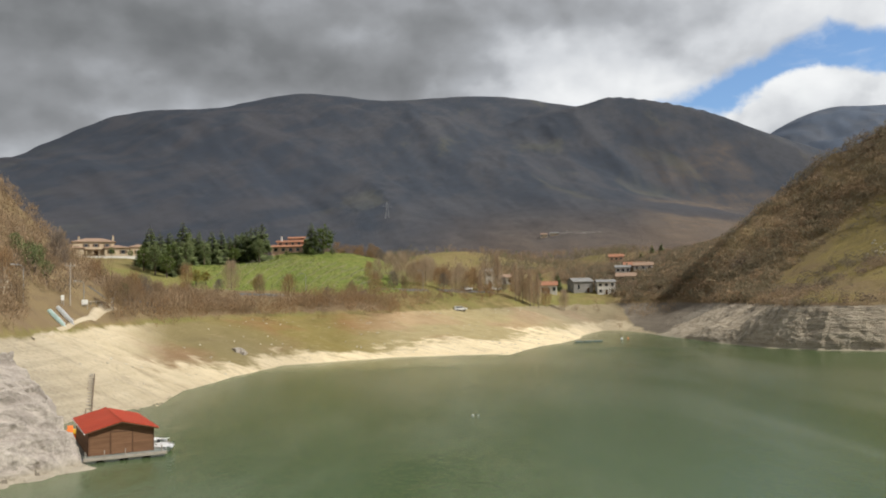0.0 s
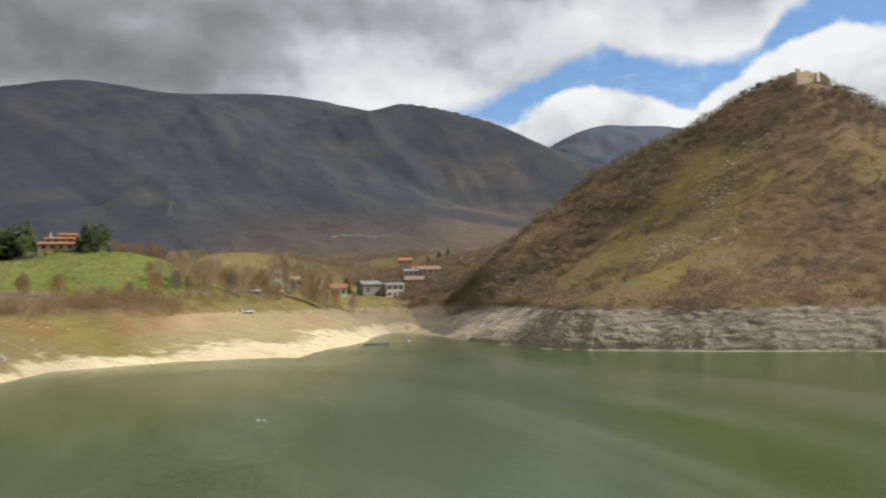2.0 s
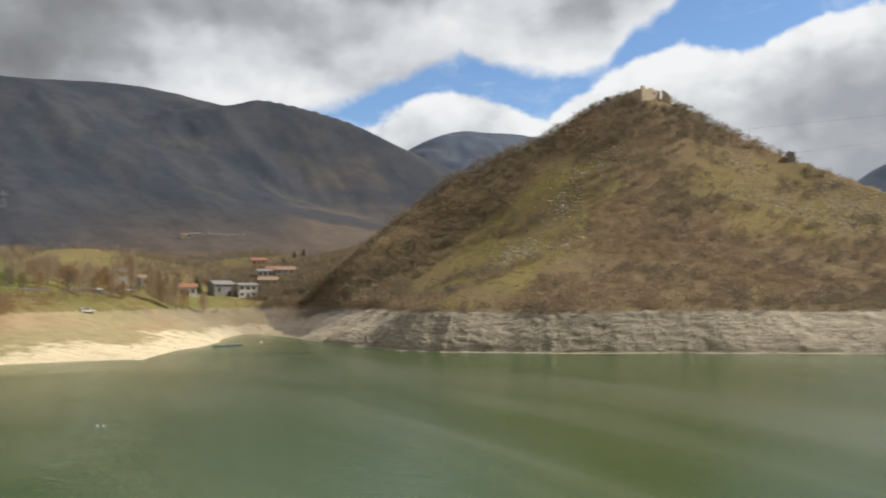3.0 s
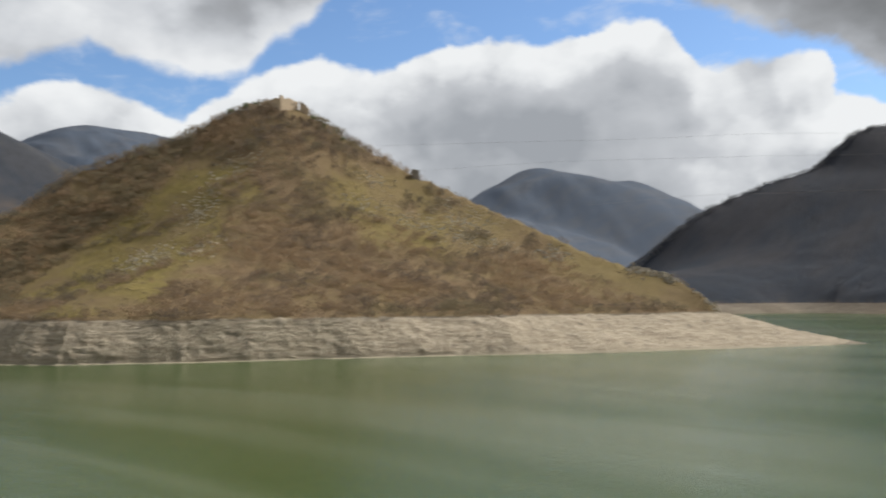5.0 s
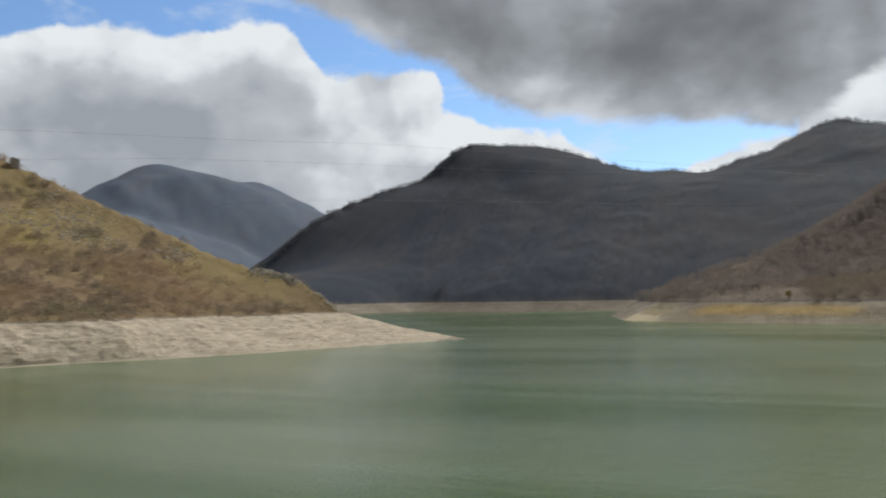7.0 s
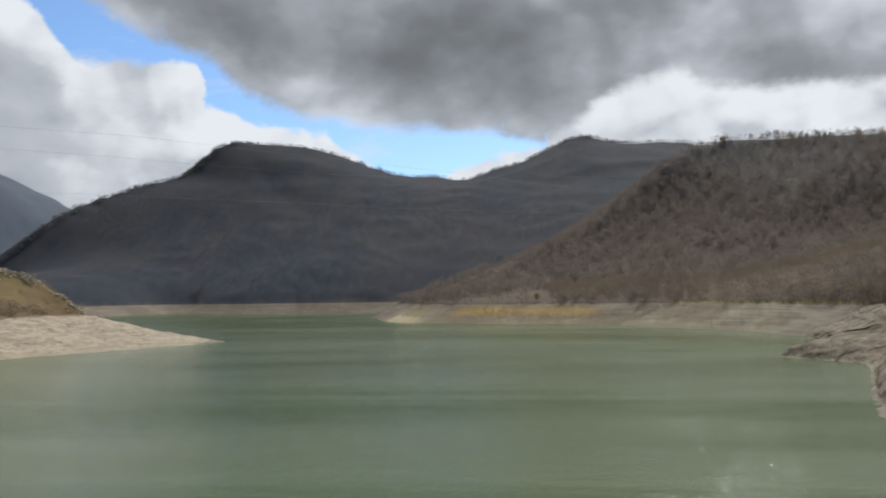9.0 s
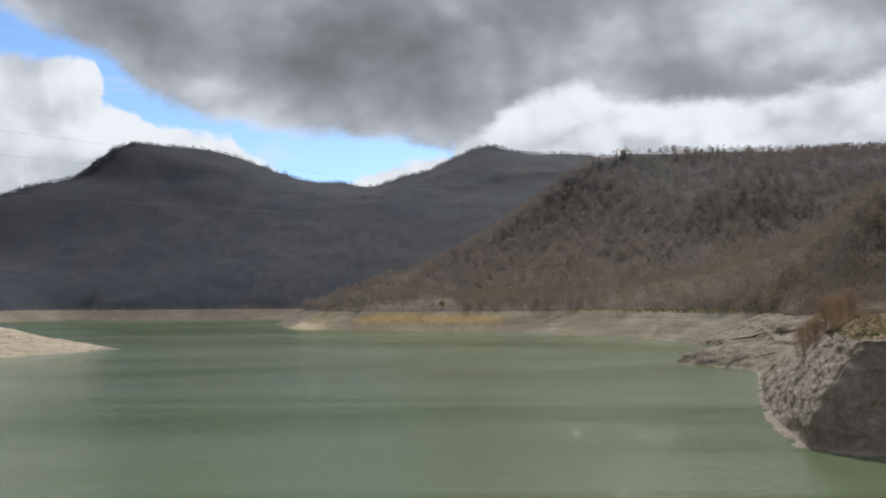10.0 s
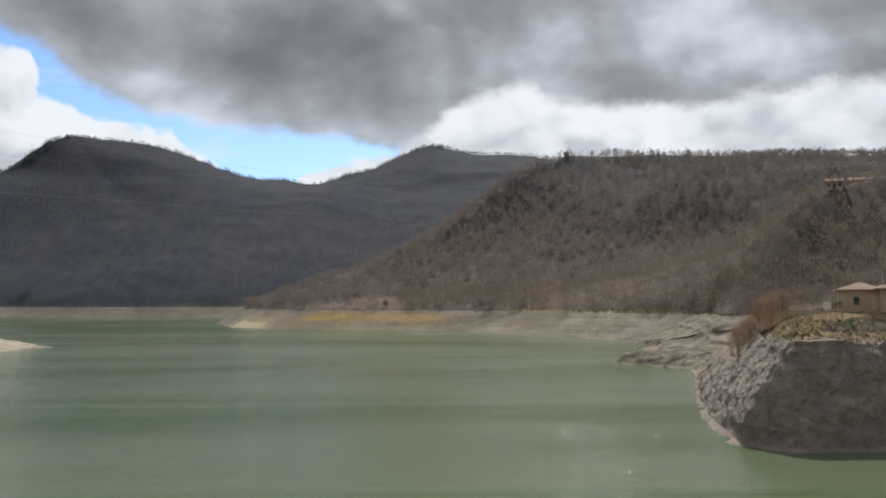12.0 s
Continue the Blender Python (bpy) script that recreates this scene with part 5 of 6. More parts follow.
# ---------------------------------------------------------------- the floating boathouse
def boathouse():
    ob = thing("boathouse", (-32.2, 84.2, 0), 28.7, "brown timber boathouse with a red roof on a floating deck", "boathouse")
    w, dep, eave, top, base = 3.05, 11.8, 2.88, 3.68, 0.55
    # walls of a thickness, gables front and back; y runs away from the lake side
    gable = [(-w, base), (w, base), (w, eave), (0, top - 0.12), (-w, eave)]
    part("front_wall", prism(gable, 0, 0.12), "timber_brown", ob)
    part("back_wall", prism(gable, dep - 0.12, dep), "timber_brown", ob)
    for s in (-1, 1):
        part("side_wall", box(min(s * w, s * (w - 0.12)), max(s * w, s * (w - 0.12)), 0.12, dep - 0.12, base, eave), "timber_brown", ob)
    # front panels, battens and the double door
    for x in (-w + 0.06, -1.02, 1.02, w - 0.06):
        part("batten", box(x - 0.06, x + 0.06, -0.05, 0.0, base, eave - 0.05, bevel=0.01), "shutter_brown", ob)
    door = part("door", box(-0.94, 0.94, -0.035, 0.0, base + 0.05, eave - 0.25, bevel=0.01), "timber_brown", ob, "wide boarded door")
    part("door_rail", box(-0.96, 0.96, -0.06, -0.03, eave - 0.24, eave - 0.12, bevel=0.01), "shutter_brown", door)
    for k in range(11):
        z = base + 0.2 * k + 0.06
        part("board", box(-w, w, -0.018, 0.0, z, z + 0.17, bevel=0.008), "timber_brown", ob)
    for k in range(11):
        z = base + 0.2 * k + 0.06
        part("side_board", box(-w - 0.018, -w, 0.0, dep, z, z + 0.17, bevel=0.008), "timber_brown", ob)
    # two roof slopes with overhang, fascia and ridge
    over, slope = 0.38, (top - eave) / w
    for s in (-1, 1):
        bm = bmesh.new()
        x1, z1 = s * (w + over), eave - over * slope
        prism([(0, top), (x1, z1), (x1, z1 + 0.09), (0, top + 0.09)][::s], -0.5, dep + 0.45, bm)
        roof = part("roof_slope", bm, "roof_red_sheet", ob, "red sheet roof slope")
        for k in range(9):
            y = -0.5 + (dep + 0.95) * (k + 0.5) / 9
            bm = bmesh.new()
            prism([(0, top + 0.092), (x1, z1 + 0.092), (x1, z1 + 0.115), (0, top + 0.115)][::s], y - 0.03, y + 0.03, bm)
            part("seam", bm, "roof_red_sheet", roof)
        bm = bmesh.new()
        prism([(0, top - 0.1), (x1, z1 - 0.1), (x1, z1 - 0.005), (0, top - 0.005)][::s], -0.52, -0.46, bm)
        part("fascia", bm, "shutter_brown", ob)
    part("ridge_cap", prism([(-0.16, top + 0.06), (0, top + 0.14), (0.16, top + 0.06), (0, top + 0.1)], -0.5, dep + 0.45), "roof_red_sheet", ob)
    # deck on floats
    part("deck", box(-w - 0.5, w + 1.0, -1.15, dep + 0.6, 0.42, 0.54, bevel=0.02), "deck_metal", ob, "grey floating deck")
    part("edge_beam", box(-w - 0.55, w + 1.05, -1.25, -1.15, 0.24, 0.56, bevel=0.02), "timber_grey", ob)
    for x in (-3.1, -1.0, 1.1, 3.2):
        part("float", box(x - 0.7, x + 0.7, -1.0, dep, -0.35, 0.415, bevel=0.08), "steel_grey", ob)
    for x in (-3.4, -1.7, 0.2, 3.6):
        part("mooring_post", rod([(x, -1.05, 0.5), (x, -1.05, 1.15)], [0.05, 0.05]), "timber_grey", ob)
    part("gutter", rod([(-w - over, -0.7, eave - 0.12), (-w - over, dep + 0.4, eave - 0.05)], [0.07, 0.07]), "gelcoat_white", ob)
    return ob


boathouse()


def hull(length, beam, depth, sections=12, flip=False):
    """An open boat's shell: stations from transom to bow."""
    bm = bmesh.new()
    rings = []
    for i in range(sections + 1):
        t = i / sections
        half = beam / 2 * (1 - max(0, (t - 0.45) / 0.55) ** 2.2) * (0.86 + 0.14 * min(1, t * 4))
        sheer = depth * (1 + 0.25 * t * t)
        keel = depth * 0.75 * max(0, (t - 0.6) / 0.4) ** 2
        ring = []
        for u in (-1, -0.82, -0.45, 0, 0.45, 0.82, 1):
            z = keel + (sheer - keel) * abs(u) ** 2.6
            ring.append(bm.verts.new((length * (t - 0.5), u * max(half, 0.01), -z + depth if flip else z)))
        rings.append(ring)
    for a, b in zip(rings, rings[1:]):
        for k in range(6):
            bm.faces.new((a[k], b[k], b[k + 1], a[k + 1]))
    bm.faces.new(rings[0])
    bmesh.ops.solidify(bm, geom=bm.faces[:], thickness=0.04)
    return bm


def motorboat(at, yaw, length, beam, label):
    ob = thing("motorboat", at, yaw, label, "boat", "moored boats")
    part("hull", hull(length, beam, 0.75), "gelcoat_white", ob)
    part("foredeck", prism([(length * 0.12, 0.70), (length * 0.48, 0.92), (length * 0.46, 0.96), (length * 0.12, 0.78)], -beam * 0.26, beam * 0.26), "gelcoat_white", ob)
    part("windscreen", prism([(length * 0.08, 0.72), (length * 0.13, 0.76), (length * 0.07, 0.95), (length * 0.06, 0.95)], -beam * 0.3, beam * 0.3), "pane_glass", ob)
    bm = bmesh.new()
    bmesh.ops.create_uvsphere(bm, u_segments=16, v_segments=8, radius=1, matrix=Matrix.Translation((0.02 * length, 0, 0.72)) @ Matrix.Diagonal((length * 0.44, beam * 0.45, 0.26, 1)))
    part("boat_cover", bm, "gelcoat_white", ob, "rounded white boat cover")
    part("bench", box(-length * 0.3, -length * 0.12, -beam * 0.36, beam * 0.36, 0.3, 0.46, bevel=0.03), "tarp_blue", ob)
    motor = part("outboard", box(-length * 0.56, -length * 0.5, -0.16, 0.16, 0.45, 1.05, bevel=0.05), "car_dark", ob)
    part("shaft", box(-length * 0.545, -length * 0.515, -0.05, 0.05, -0.25, 0.45), "steel_grey", motor)
    return ob


motorboat((-29.7, 88.6, -0.25), -62, 4.4, 2.5, "white motorboat moored beside the boathouse")
motorboat((-32.0, 92.4, -0.25), -20, 3.8, 1.8, "white motorboat moored behind the first one")


def pedal_boat(at, yaw):
    ob = thing("pedal_boat", at, yaw, "orange and yellow plastic pedal boat by the boathouse", "pedal boat")
    for s in (-1, 1):
        part("float", hull(3.0, 0.6, 0.45).copy(), "plastic_orange", ob).location = (0, s * 0.55, 0)
    part("seat", box(-0.5, 0.3, -0.7, 0.7, 0.42, 0.62, bevel=0.06), "plastic_yellow", ob)
    part("backrest", box(-0.62, -0.48, -0.7, 0.7, 0.6, 1.15, bevel=0.05), "plastic_yellow", ob)
    part("slide", prism([(-1.4, 0.5), (-0.7, 1.6), (-0.6, 1.6), (-1.2, 0.5)], -0.3, 0.3), "plastic_orange", ob)


pedal_boat((-43.1, 97.4, 0.0), 115)


def upturned_boat(stern, bow, mat, label):
    """Keel up on the slope between two ground points."""
    a, b = (Vector((*p, ground_z(*p) + 0.25)) for p in (stern, bow))
    ob = thing("upturned_boat", (0, 0, 0), 0, label, "boat", "boats on the bank")
    way = (b - a).normalized()
    side = Vector((0, 0, 1)).cross(way).normalized()
    m = Matrix((way, side, way.cross(side))).transposed().to_4x4()
    m.translation = (a + b) / 2
    ob.matrix_world = m
    part("hull", hull(5.0, 1.15, 0.5, 12, True), mat, ob)
    part("keel_strip", box(-2.3, 2.0, -0.04, 0.04, 0.5, 0.56, bevel=0.01), "gelcoat_white", ob)


upturned_boat((-73.4, 157.4), (-70.2, 156.5), "gelcoat_teal", "upturned pale teal boat on the grass bank")
upturned_boat((-73.1, 160.5), (-70.3, 159.7), "gelcoat_white", "upturned white boat on the grass bank")


def slope_steps():
    """Rough timber steps from the deck up the drained slope."""
    a, b = Vector((-48.8, 115.8, 0)), Vector((-53.6, 128.5, 0))
    ob = thing("timber_steps", (a.x, a.y, ground_z(a.x, a.y)), 0, "weathered timber steps up the pale drained slope", "steps")
    way = (b - a).normalized()
    side = Vector((-way.y, way.x, 0))
    for k in range(17):
        p = a + (b - a) * k / 16
        z = ground_z(p.x, p.y) - ground_z(a.x, a.y) + 0.14
        c = p - a
        bm = bmesh.new()
        box(-0.4, 0.4, -0.1, 0.1, -0.06, 0.06, bm, 0.02)
        t = part("tread", bm, "timber_grey", ob)
        t.location, t.rotation_euler = (c.x, c.y, z), (0, 0, math.atan2(side.y, side.x))
    for s in (-0.4, 0.4):
        pts = []
        for k in range(6):
            p = a + (b - a) * k / 5
            pts.append(tuple(p - a + side * s + Vector((0, 0, ground_z(p.x, p.y) - ground_z(a.x, a.y) + 0.1))))
        part("stringer", rod(pts, [0.06] * 6, 5), "shutter_brown", ob)


slope_steps()


def landing_stage(at, yaw):
    ob = thing("pontoon", at, yaw, "low grey floating pontoon by the inlet", "pontoon")
    for k in range(3):
        part("deck_section", box(-4.6 + 3.1 * k, -1.6 + 3.1 * k, -0.7, 0.7, 0.12, 0.34, bevel=0.03), "deck_metal", ob)
        part("float", box(-4.3 + 3.1 * k, -1.9 + 3.1 * k, -0.6, 0.6, -0.25, 0.115, bevel=0.05), "tarp_blue", ob)


landing_stage((44.5, 271.5, 0), 12)


def buoy(at, r, mat, label):
    ob = thing("buoy", at, 0, label, "buoy", "buoys on the lake")
    bm = bmesh.new()
    bmesh.ops.create_uvsphere(bm, u_segments=14, v_segments=9, radius=r, matrix=Matrix.Translation((0, 0, r * 0.45)))
    part("float", bm, mat, ob)
    part("collar", rod([(0, 0, r * 0.36), (0, 0, r * 0.54)], [r * 1.03, r * 1.03], 14), "steel_grey", ob)
    part("ring", rod([(0, 0, r * 1.35), (0, 0, r * 1.7)], [r * 0.14, r * 0.14]), "steel_grey", ob)


buoy((2.9, 108.6, 0), 0.15, "gelcoat_white", "small white mooring buoy on the green water")
buoy((3.6, 108.4, 0), 0.12, "gelcoat_white", "small white mooring buoy on the green water")
buoy((57.0, 281.0, 0), 0.4, "gelcoat_white", "white buoy by the inlet")
buoy((59.5, 283.0, 0), 0.3, "plastic_orange", "orange buoy by the inlet")


# ---------------------------------------------------------------- houses
def window(parent, x, y, z, w, h, face="y", shutters=False, arched=False):
    """A framed pane on a wall that faces -y (face 'y') or -x / +x ('x-', 'x+')."""
    hold = new("window")
    hold.parent = parent
    turn = {"y": 0, "x-": -90, "x+": 90}[face]
    hold.matrix_basis = pose(x, y, z, 0, 0, turn)
    part("pane", box(-w / 2, w / 2, -0.03, 0.05, 0, h), "pane_glass", hold)
    bm = bmesh.new()
    for a, b, c, d in ((-w / 2 - 0.1, -w / 2, -0.08, h + 0.1), (w / 2, w / 2 + 0.1, -0.08, h + 0.1), (-w / 2, w / 2, h, h + 0.1), (-w / 2, w / 2, -0.1, 0.0)):
        box(a, b, -0.08, 0.05, c, d, bm)
    if arched:
        prism([(-w / 2, h + 0.1), (w / 2, h + 0.1), (w * 0.3, h + 0.1 + w * 0.3), (0, h + 0.1 + w * 0.42), (-w * 0.3, h + 0.1 + w * 0.3)], -0.06, 0.05, bm)
    part("frame", bm, "concrete", hold)
    if shutters:
        for s in (-1, 1):
            part("shutter", box(s * (w / 2 + 0.12), s * (w / 2 + 0.12 + w * 0.45), -0.1, -0.04, 0, h), "shutter_brown", hold)


def gable_roof(parent, x0, x1, y0, y1, z, rise, mat, along_x=True, over=0.5):
    x0, x1, y0, y1 = x0 - over, x1 + over, y0 - over, y1 + over
    mid = (y0 + y1) / 2 if along_x else (x0 + x1) / 2
    for s in (-1, 1):
        a = (y0 if s < 0 else y1) if along_x else (x0 if s < 0 else x1)
        bm = bmesh.new()
        prism([(a, z - 0.12), (mid, z + rise), (mid, z + rise + 0.2), (a, z + 0.1)], x0 if along_x else y0, x1 if along_x else y1, bm)
        if along_x:
            bmesh.ops.transform(bm, matrix=Matrix(((0, 1, 0, 0), (1, 0, 0, 0), (0, 0, 1, 0), (0, 0, 0, 1))), verts=bm.verts)
        part("roof_slope", bm, mat, parent)
    cap = rod([(x0, mid, z + rise + 0.17), (x1, mid, z + rise + 0.17)] if along_x else [(mid, y0, z + rise + 0.17), (mid, y1, z + rise + 0.17)], [0.14, 0.14])
    part("ridge_tiles", cap, mat, parent)


def hip_roof(parent, x0, x1, y0, y1, z, rise, mat, over=0.6):
    x0, x1, y0, y1 = x0 - over, x1 + over, y0 - over, y1 + over
    d = min(x1 - x0, y1 - y0) / 2
    bm = bmesh.new()
    low = [bm.verts.new(p) for p in ((x0, y0, z), (x1, y0, z), (x1, y1, z), (x0, y1, z))]
    mid = [bm.verts.new((p.co.x, p.co.y, z + 0.18)) for p in low]
    if x1 - x0 > y1 - y0:
        a, b = bm.verts.new((x0 + d, (y0 + y1) / 2, z + rise)), bm.verts.new((x1 - d, (y0 + y1) / 2, z + rise))
        tops = [(mid[0], mid[1], b, a), (mid[1], mid[2], b), (mid[2], mid[3], a, b), (mid[3], mid[0], a)]
    else:
        a, b = bm.verts.new(((x0 + x1) / 2, y0 + d, z + rise)), bm.verts.new(((x0 + x1) / 2, y1 - d + 0.01, z + rise))
        tops = [(mid[0], mid[1], a), (mid[1], mid[2], b, a), (mid[2], mid[3], b), (mid[3], mid[0], a, b)]
    for f in tops:
        bm.faces.new(f)
    bm.faces.new(low)
    for k in range(4):
        bm.faces.new((low[k], low[(k + 1) % 4], mid[(k + 1) % 4], mid[k]))
    part("roof", bm, mat, parent)


def chimney(parent, x, y, z0, z1, mat="plaster_beige"):
    c = part("chimney", box(x - 0.35, x + 0.35, y - 0.35, y + 0.35, z0, z1), mat, parent)
    part("cap", box(x - 0.45, x + 0.45, y - 0.45, y + 0.45, z1 + 0.003, z1 + 0.15), "roof_old_tile", c)


def facing(az):
    """Yaw that turns a front at -y towards the lake viewpoint."""
    return -az


def house(az, dist, w, d, h, rise, wall, roof, label, hip=False, floors=1, cols=3, along_x=True, turn=0.0, shutters=False, stack=True, sink=0.6):
    x, y, z = spot(az, dist)
    ob = thing("house", (x, y, z), facing(az) + turn, label, "house", "village houses")
    part("wall", box(-w / 2, w / 2, 0, d, -sink, h), wall, ob)
    if not hip:
        if along_x:
            for s in (-1, 1):
                bm = prism([(0, h), (d, h), (d / 2, h + rise)], s * w / 2 - 0.15 * (s > 0), s * w / 2 + 0.15 * (s < 0))
                bmesh.ops.transform(bm, matrix=Matrix(((0, 1, 0, 0), (1, 0, 0, 0), (0, 0, 1, 0), (0, 0, 0, 1))), verts=bm.verts)
                part("gable", bm, wall, ob)
        else:
            for y0 in (0, d - 0.3):
                part("gable", prism([(-w / 2, h), (w / 2, h), (0, h + rise)], y0, y0 + 0.3), wall, ob)
        gable_roof(ob, -w / 2, w / 2, 0, d, h, rise, roof, along_x)
    else:
        hip_roof(ob, -w / 2, w / 2, 0, d, h, rise, roof)
    fh = h / floors
    for f in range(floors):
        for c in range(cols):
            xx = -w / 2 + w * (c + 0.5) / cols
            if f == 0 and c == cols // 2:
                dr = part("door", box(xx - 0.5, xx + 0.5, -0.06, 0.02, 0, 2.05), "shutter_brown", ob)
                part("lintel", box(xx - 0.65, xx + 0.65, -0.09, 0.02, 2.053, 2.25), "concrete", dr)
            else:
                window(ob, xx, 0, f * fh + fh * 0.34, 1.1, fh * 0.42, "y", shutters)
        window(ob, w / 2, d * 0.5, f * fh + fh * 0.34, 1.0, fh * 0.42, "x+")
        window(ob, -w / 2, d * 0.5, f * fh + fh * 0.34, 1.0, fh * 0.42, "x-")
    if stack:
        chimney(ob, w * 0.28, d * 0.5, h + rise * 0.4, h + rise + 0.9)
    return ob


def villa():
    """The beige villa: a two-storey middle with low wings under hipped tile roofs."""
    x, y, z = spot(-22.4, 398)
    ob = thing("villa", (x, y, z), facing(-22.4), "beige rambling villa with hipped terracotta roofs on the hill", "villa")
    for x0, x1, y0, y1, h, rise in ((-9.5, 7.5, 3, 13, 6.2, 2.0), (-15.5, -5, 0, 9, 3.3, 1.5), (3.5, 13.5, 0, 9, 3.4, 1.5), (14, 21, 4, 12, 4.0, 1.6)):
        part("wall", box(x0, x1, y0, y1, -1.5, h), "plaster_beige", ob)
        hip_roof(ob, x0, x1, y0, y1, h, rise, "roof_old_tile")
    for xx, yy, zz, w, h in ((-4, 3, 4.0, 1.3, 1.3), (0, 3, 4.0, 1.3, 1.3), (4.5, 3, 4.0, 1.3, 1.3), (-13, 0, 0.9, 1.4, 1.4), (-9.5, 0, 0.9, 1.4, 1.4), (6, 0, 0.9, 1.4, 1.5), (11, 0, 0.9, 1.4, 1.5), (17.5, 4, 1.0, 1.6, 1.6)):
        window(ob, xx, yy, zz, w, h, "y", True)
    for xx in (-3.8, -1.2, 1.4):
        part("porch_post", box(xx - 0.2, xx + 0.2, 1.2, 1.6, -1, 2.7), "plaster_beige", ob)
    part("porch_roof", prism([(-5.0, 2.7), (3.4, 2.7), (3.4, 2.95), (-5.0, 2.95)], 0.8, 2.98), "roof_old_tile", ob)
    part("door", box(-0.9, 0.9, 2.92, 3.0, -0.3, 2.2), "shutter_brown", ob)
    chimney(ob, 7.0, 6, 6.8, 9.2)
    chimney(ob, -7.0, 9, 6.8, 8.9)
    gx, gy, gz = spot(-21.3, 386)
    wall = thing("garden_wall", (gx, gy, gz), facing(-21.3), "low white garden wall below the villa", "wall")
    part("masonry", box(-14, 14, 0, 0.35, -1.0, 0.9), "plaster_white", wall)
    part("coping", box(-14.1, 14.1, -0.06, 0.41, 0.903, 1.0), "concrete", wall)


villa()


def pink_villa():
    x, y, z = spot(-10.4, 414)
    ob = thing("villa", (x, y, z), facing(-10.4) - 8, "long pink villa with stepped terracotta roofs beside a tree", "villa")
    part("wall", box(-8.5, 8, 0, 9, -1.5, 2.9), "plaster_pink", ob)
    part("upper_wall", box(-6.5, 6.5, 3, 10, 2.9, 5.4), "plaster_pink", ob)
    part("top_wall", box(-1.5, 6.0, 6, 11, 5.4, 7.4), "plaster_pink", ob)
    for x0, x1, y0, y1, z0, z1 in ((-9.2, 8.7, -1.2, 3.4, 2.7, 3.9), (-7.2, 7.2, 2.4, 6.5, 5.2, 6.3), (-2.2, 6.6, 5.4, 11.5, 7.2, 8.3)):
        bm = prism([(y0, z0), (y1, z1), (y1, z1 + 0.2), (y0, z0 + 0.2)], x0, x1)
        bmesh.ops.transform(bm, matrix=Matrix(((0, 1, 0, 0), (1, 0, 0, 0), (0, 0, 1, 0), (0, 0, 0, 1))), verts=bm.verts)
        part("roof_slope", bm, "roof_tile", ob)
    for xx in (-6.5, -3, 0.5, 4, 7):
        window(ob, xx - 0.2, 0, 0.8, 1.5, 1.4)
    for xx in (-5, -2, 1, 4):
        window(ob, xx, 3, 3.9, 1.2, 1.1)
    for xx in (-8.3, -4.6, -1, 2.6, 6.2):
        part("porch_post", box(xx - 0.15, xx + 0.15, -1.0, -0.7, -1, 2.75), "plaster_pink", ob)
    chimney(ob, -4.5, 4.5, 5.6, 8.2, "plaster_white")


pink_villa()
house(6.8, 386, 7.5, 7, 3.6, 1.7, "plaster_white", "roof_tile", "small white house with a bright terracotta roof", floors=1, cols=3)
house(9.1, 395, 9, 10, 5.0, 1.6, "plaster_grey", "roof_grey", "grey barn-like house with a pale gable", floors=1, cols=2, along_x=True, turn=18, stack=False)
house(10.6, 393, 8.0, 9, 5.6, 1.0, "plaster_white", "roof_grey", "white two-storey house with a flat grey roof", floors=2, cols=3, turn=8)
house(11.9, 408, 9, 8, 3.4, 1.6, "plaster_beige", "roof_old_tile", "low beige house with an old tiled roof", cols=3, stack=False)
house(11.7, 424, 7, 7, 5.4, 1.0, "plaster_white", "roof_grey", "white village house with a low grey roof", floors=2, cols=3)
house(12.3, 430, 8, 7, 4.6, 1.6, "plaster_beige", "roof_tile", "beige village house with a terracotta roof", floors=1, cols=3)
house(13.0, 424, 9, 8, 4.4, 1.6, "plaster_white", "roof_old_tile", "pale village house among leafless trees", floors=2, cols=3)
house(11.3, 505, 8, 7, 5.0, 1.6, "plaster_pink", "roof_tile", "pink village house among leafless trees", floors=2, cols=3)
house(2.9, 402, 4.5, 6, 6.2, 1.4, "plaster_white", "roof_grey", "narrow white house behind the poplars", floors=2, cols=1, stack=False)
house(3.9, 412, 7, 6, 3.4, 1.5, "plaster_white", "roof_old_tile", "low white house behind the poplars", cols=3, stack=False)
house(6.6, 1166, 9, 7, 4.5, 1.6, "plaster_beige", "roof_old_tile", "pale farmhouse alone on the mountain's foot", cols=3, stack=False)
house(7.3, 1172, 12, 7, 3.2, 1.2, "plaster_beige", "roof_grey", "long pale barn on the mountain's foot", cols=4, stack=False)
house(-3.0, 900, 8, 6, 3.6, 1.2, "plaster_white", "roof_grey", "pale shed among the valley trees", cols=2, stack=False)
house(106.9, 858, 5, 5, 3.2, 1.2, "plaster_beige", "roof_old_tile", "small beige farmhouse on the wooded crest", cols=3)
house(123.4, 372, 6, 5, 3.0, 1.3, "plaster_beige", "roof_old_tile", "small beige cottage in the wooded slope", cols=3)
house(124.9, 392, 9, 6, 3.2, 1.5, "plaster_beige", "roof_old_tile", "pale cottage high on the wooded slope", cols=3)


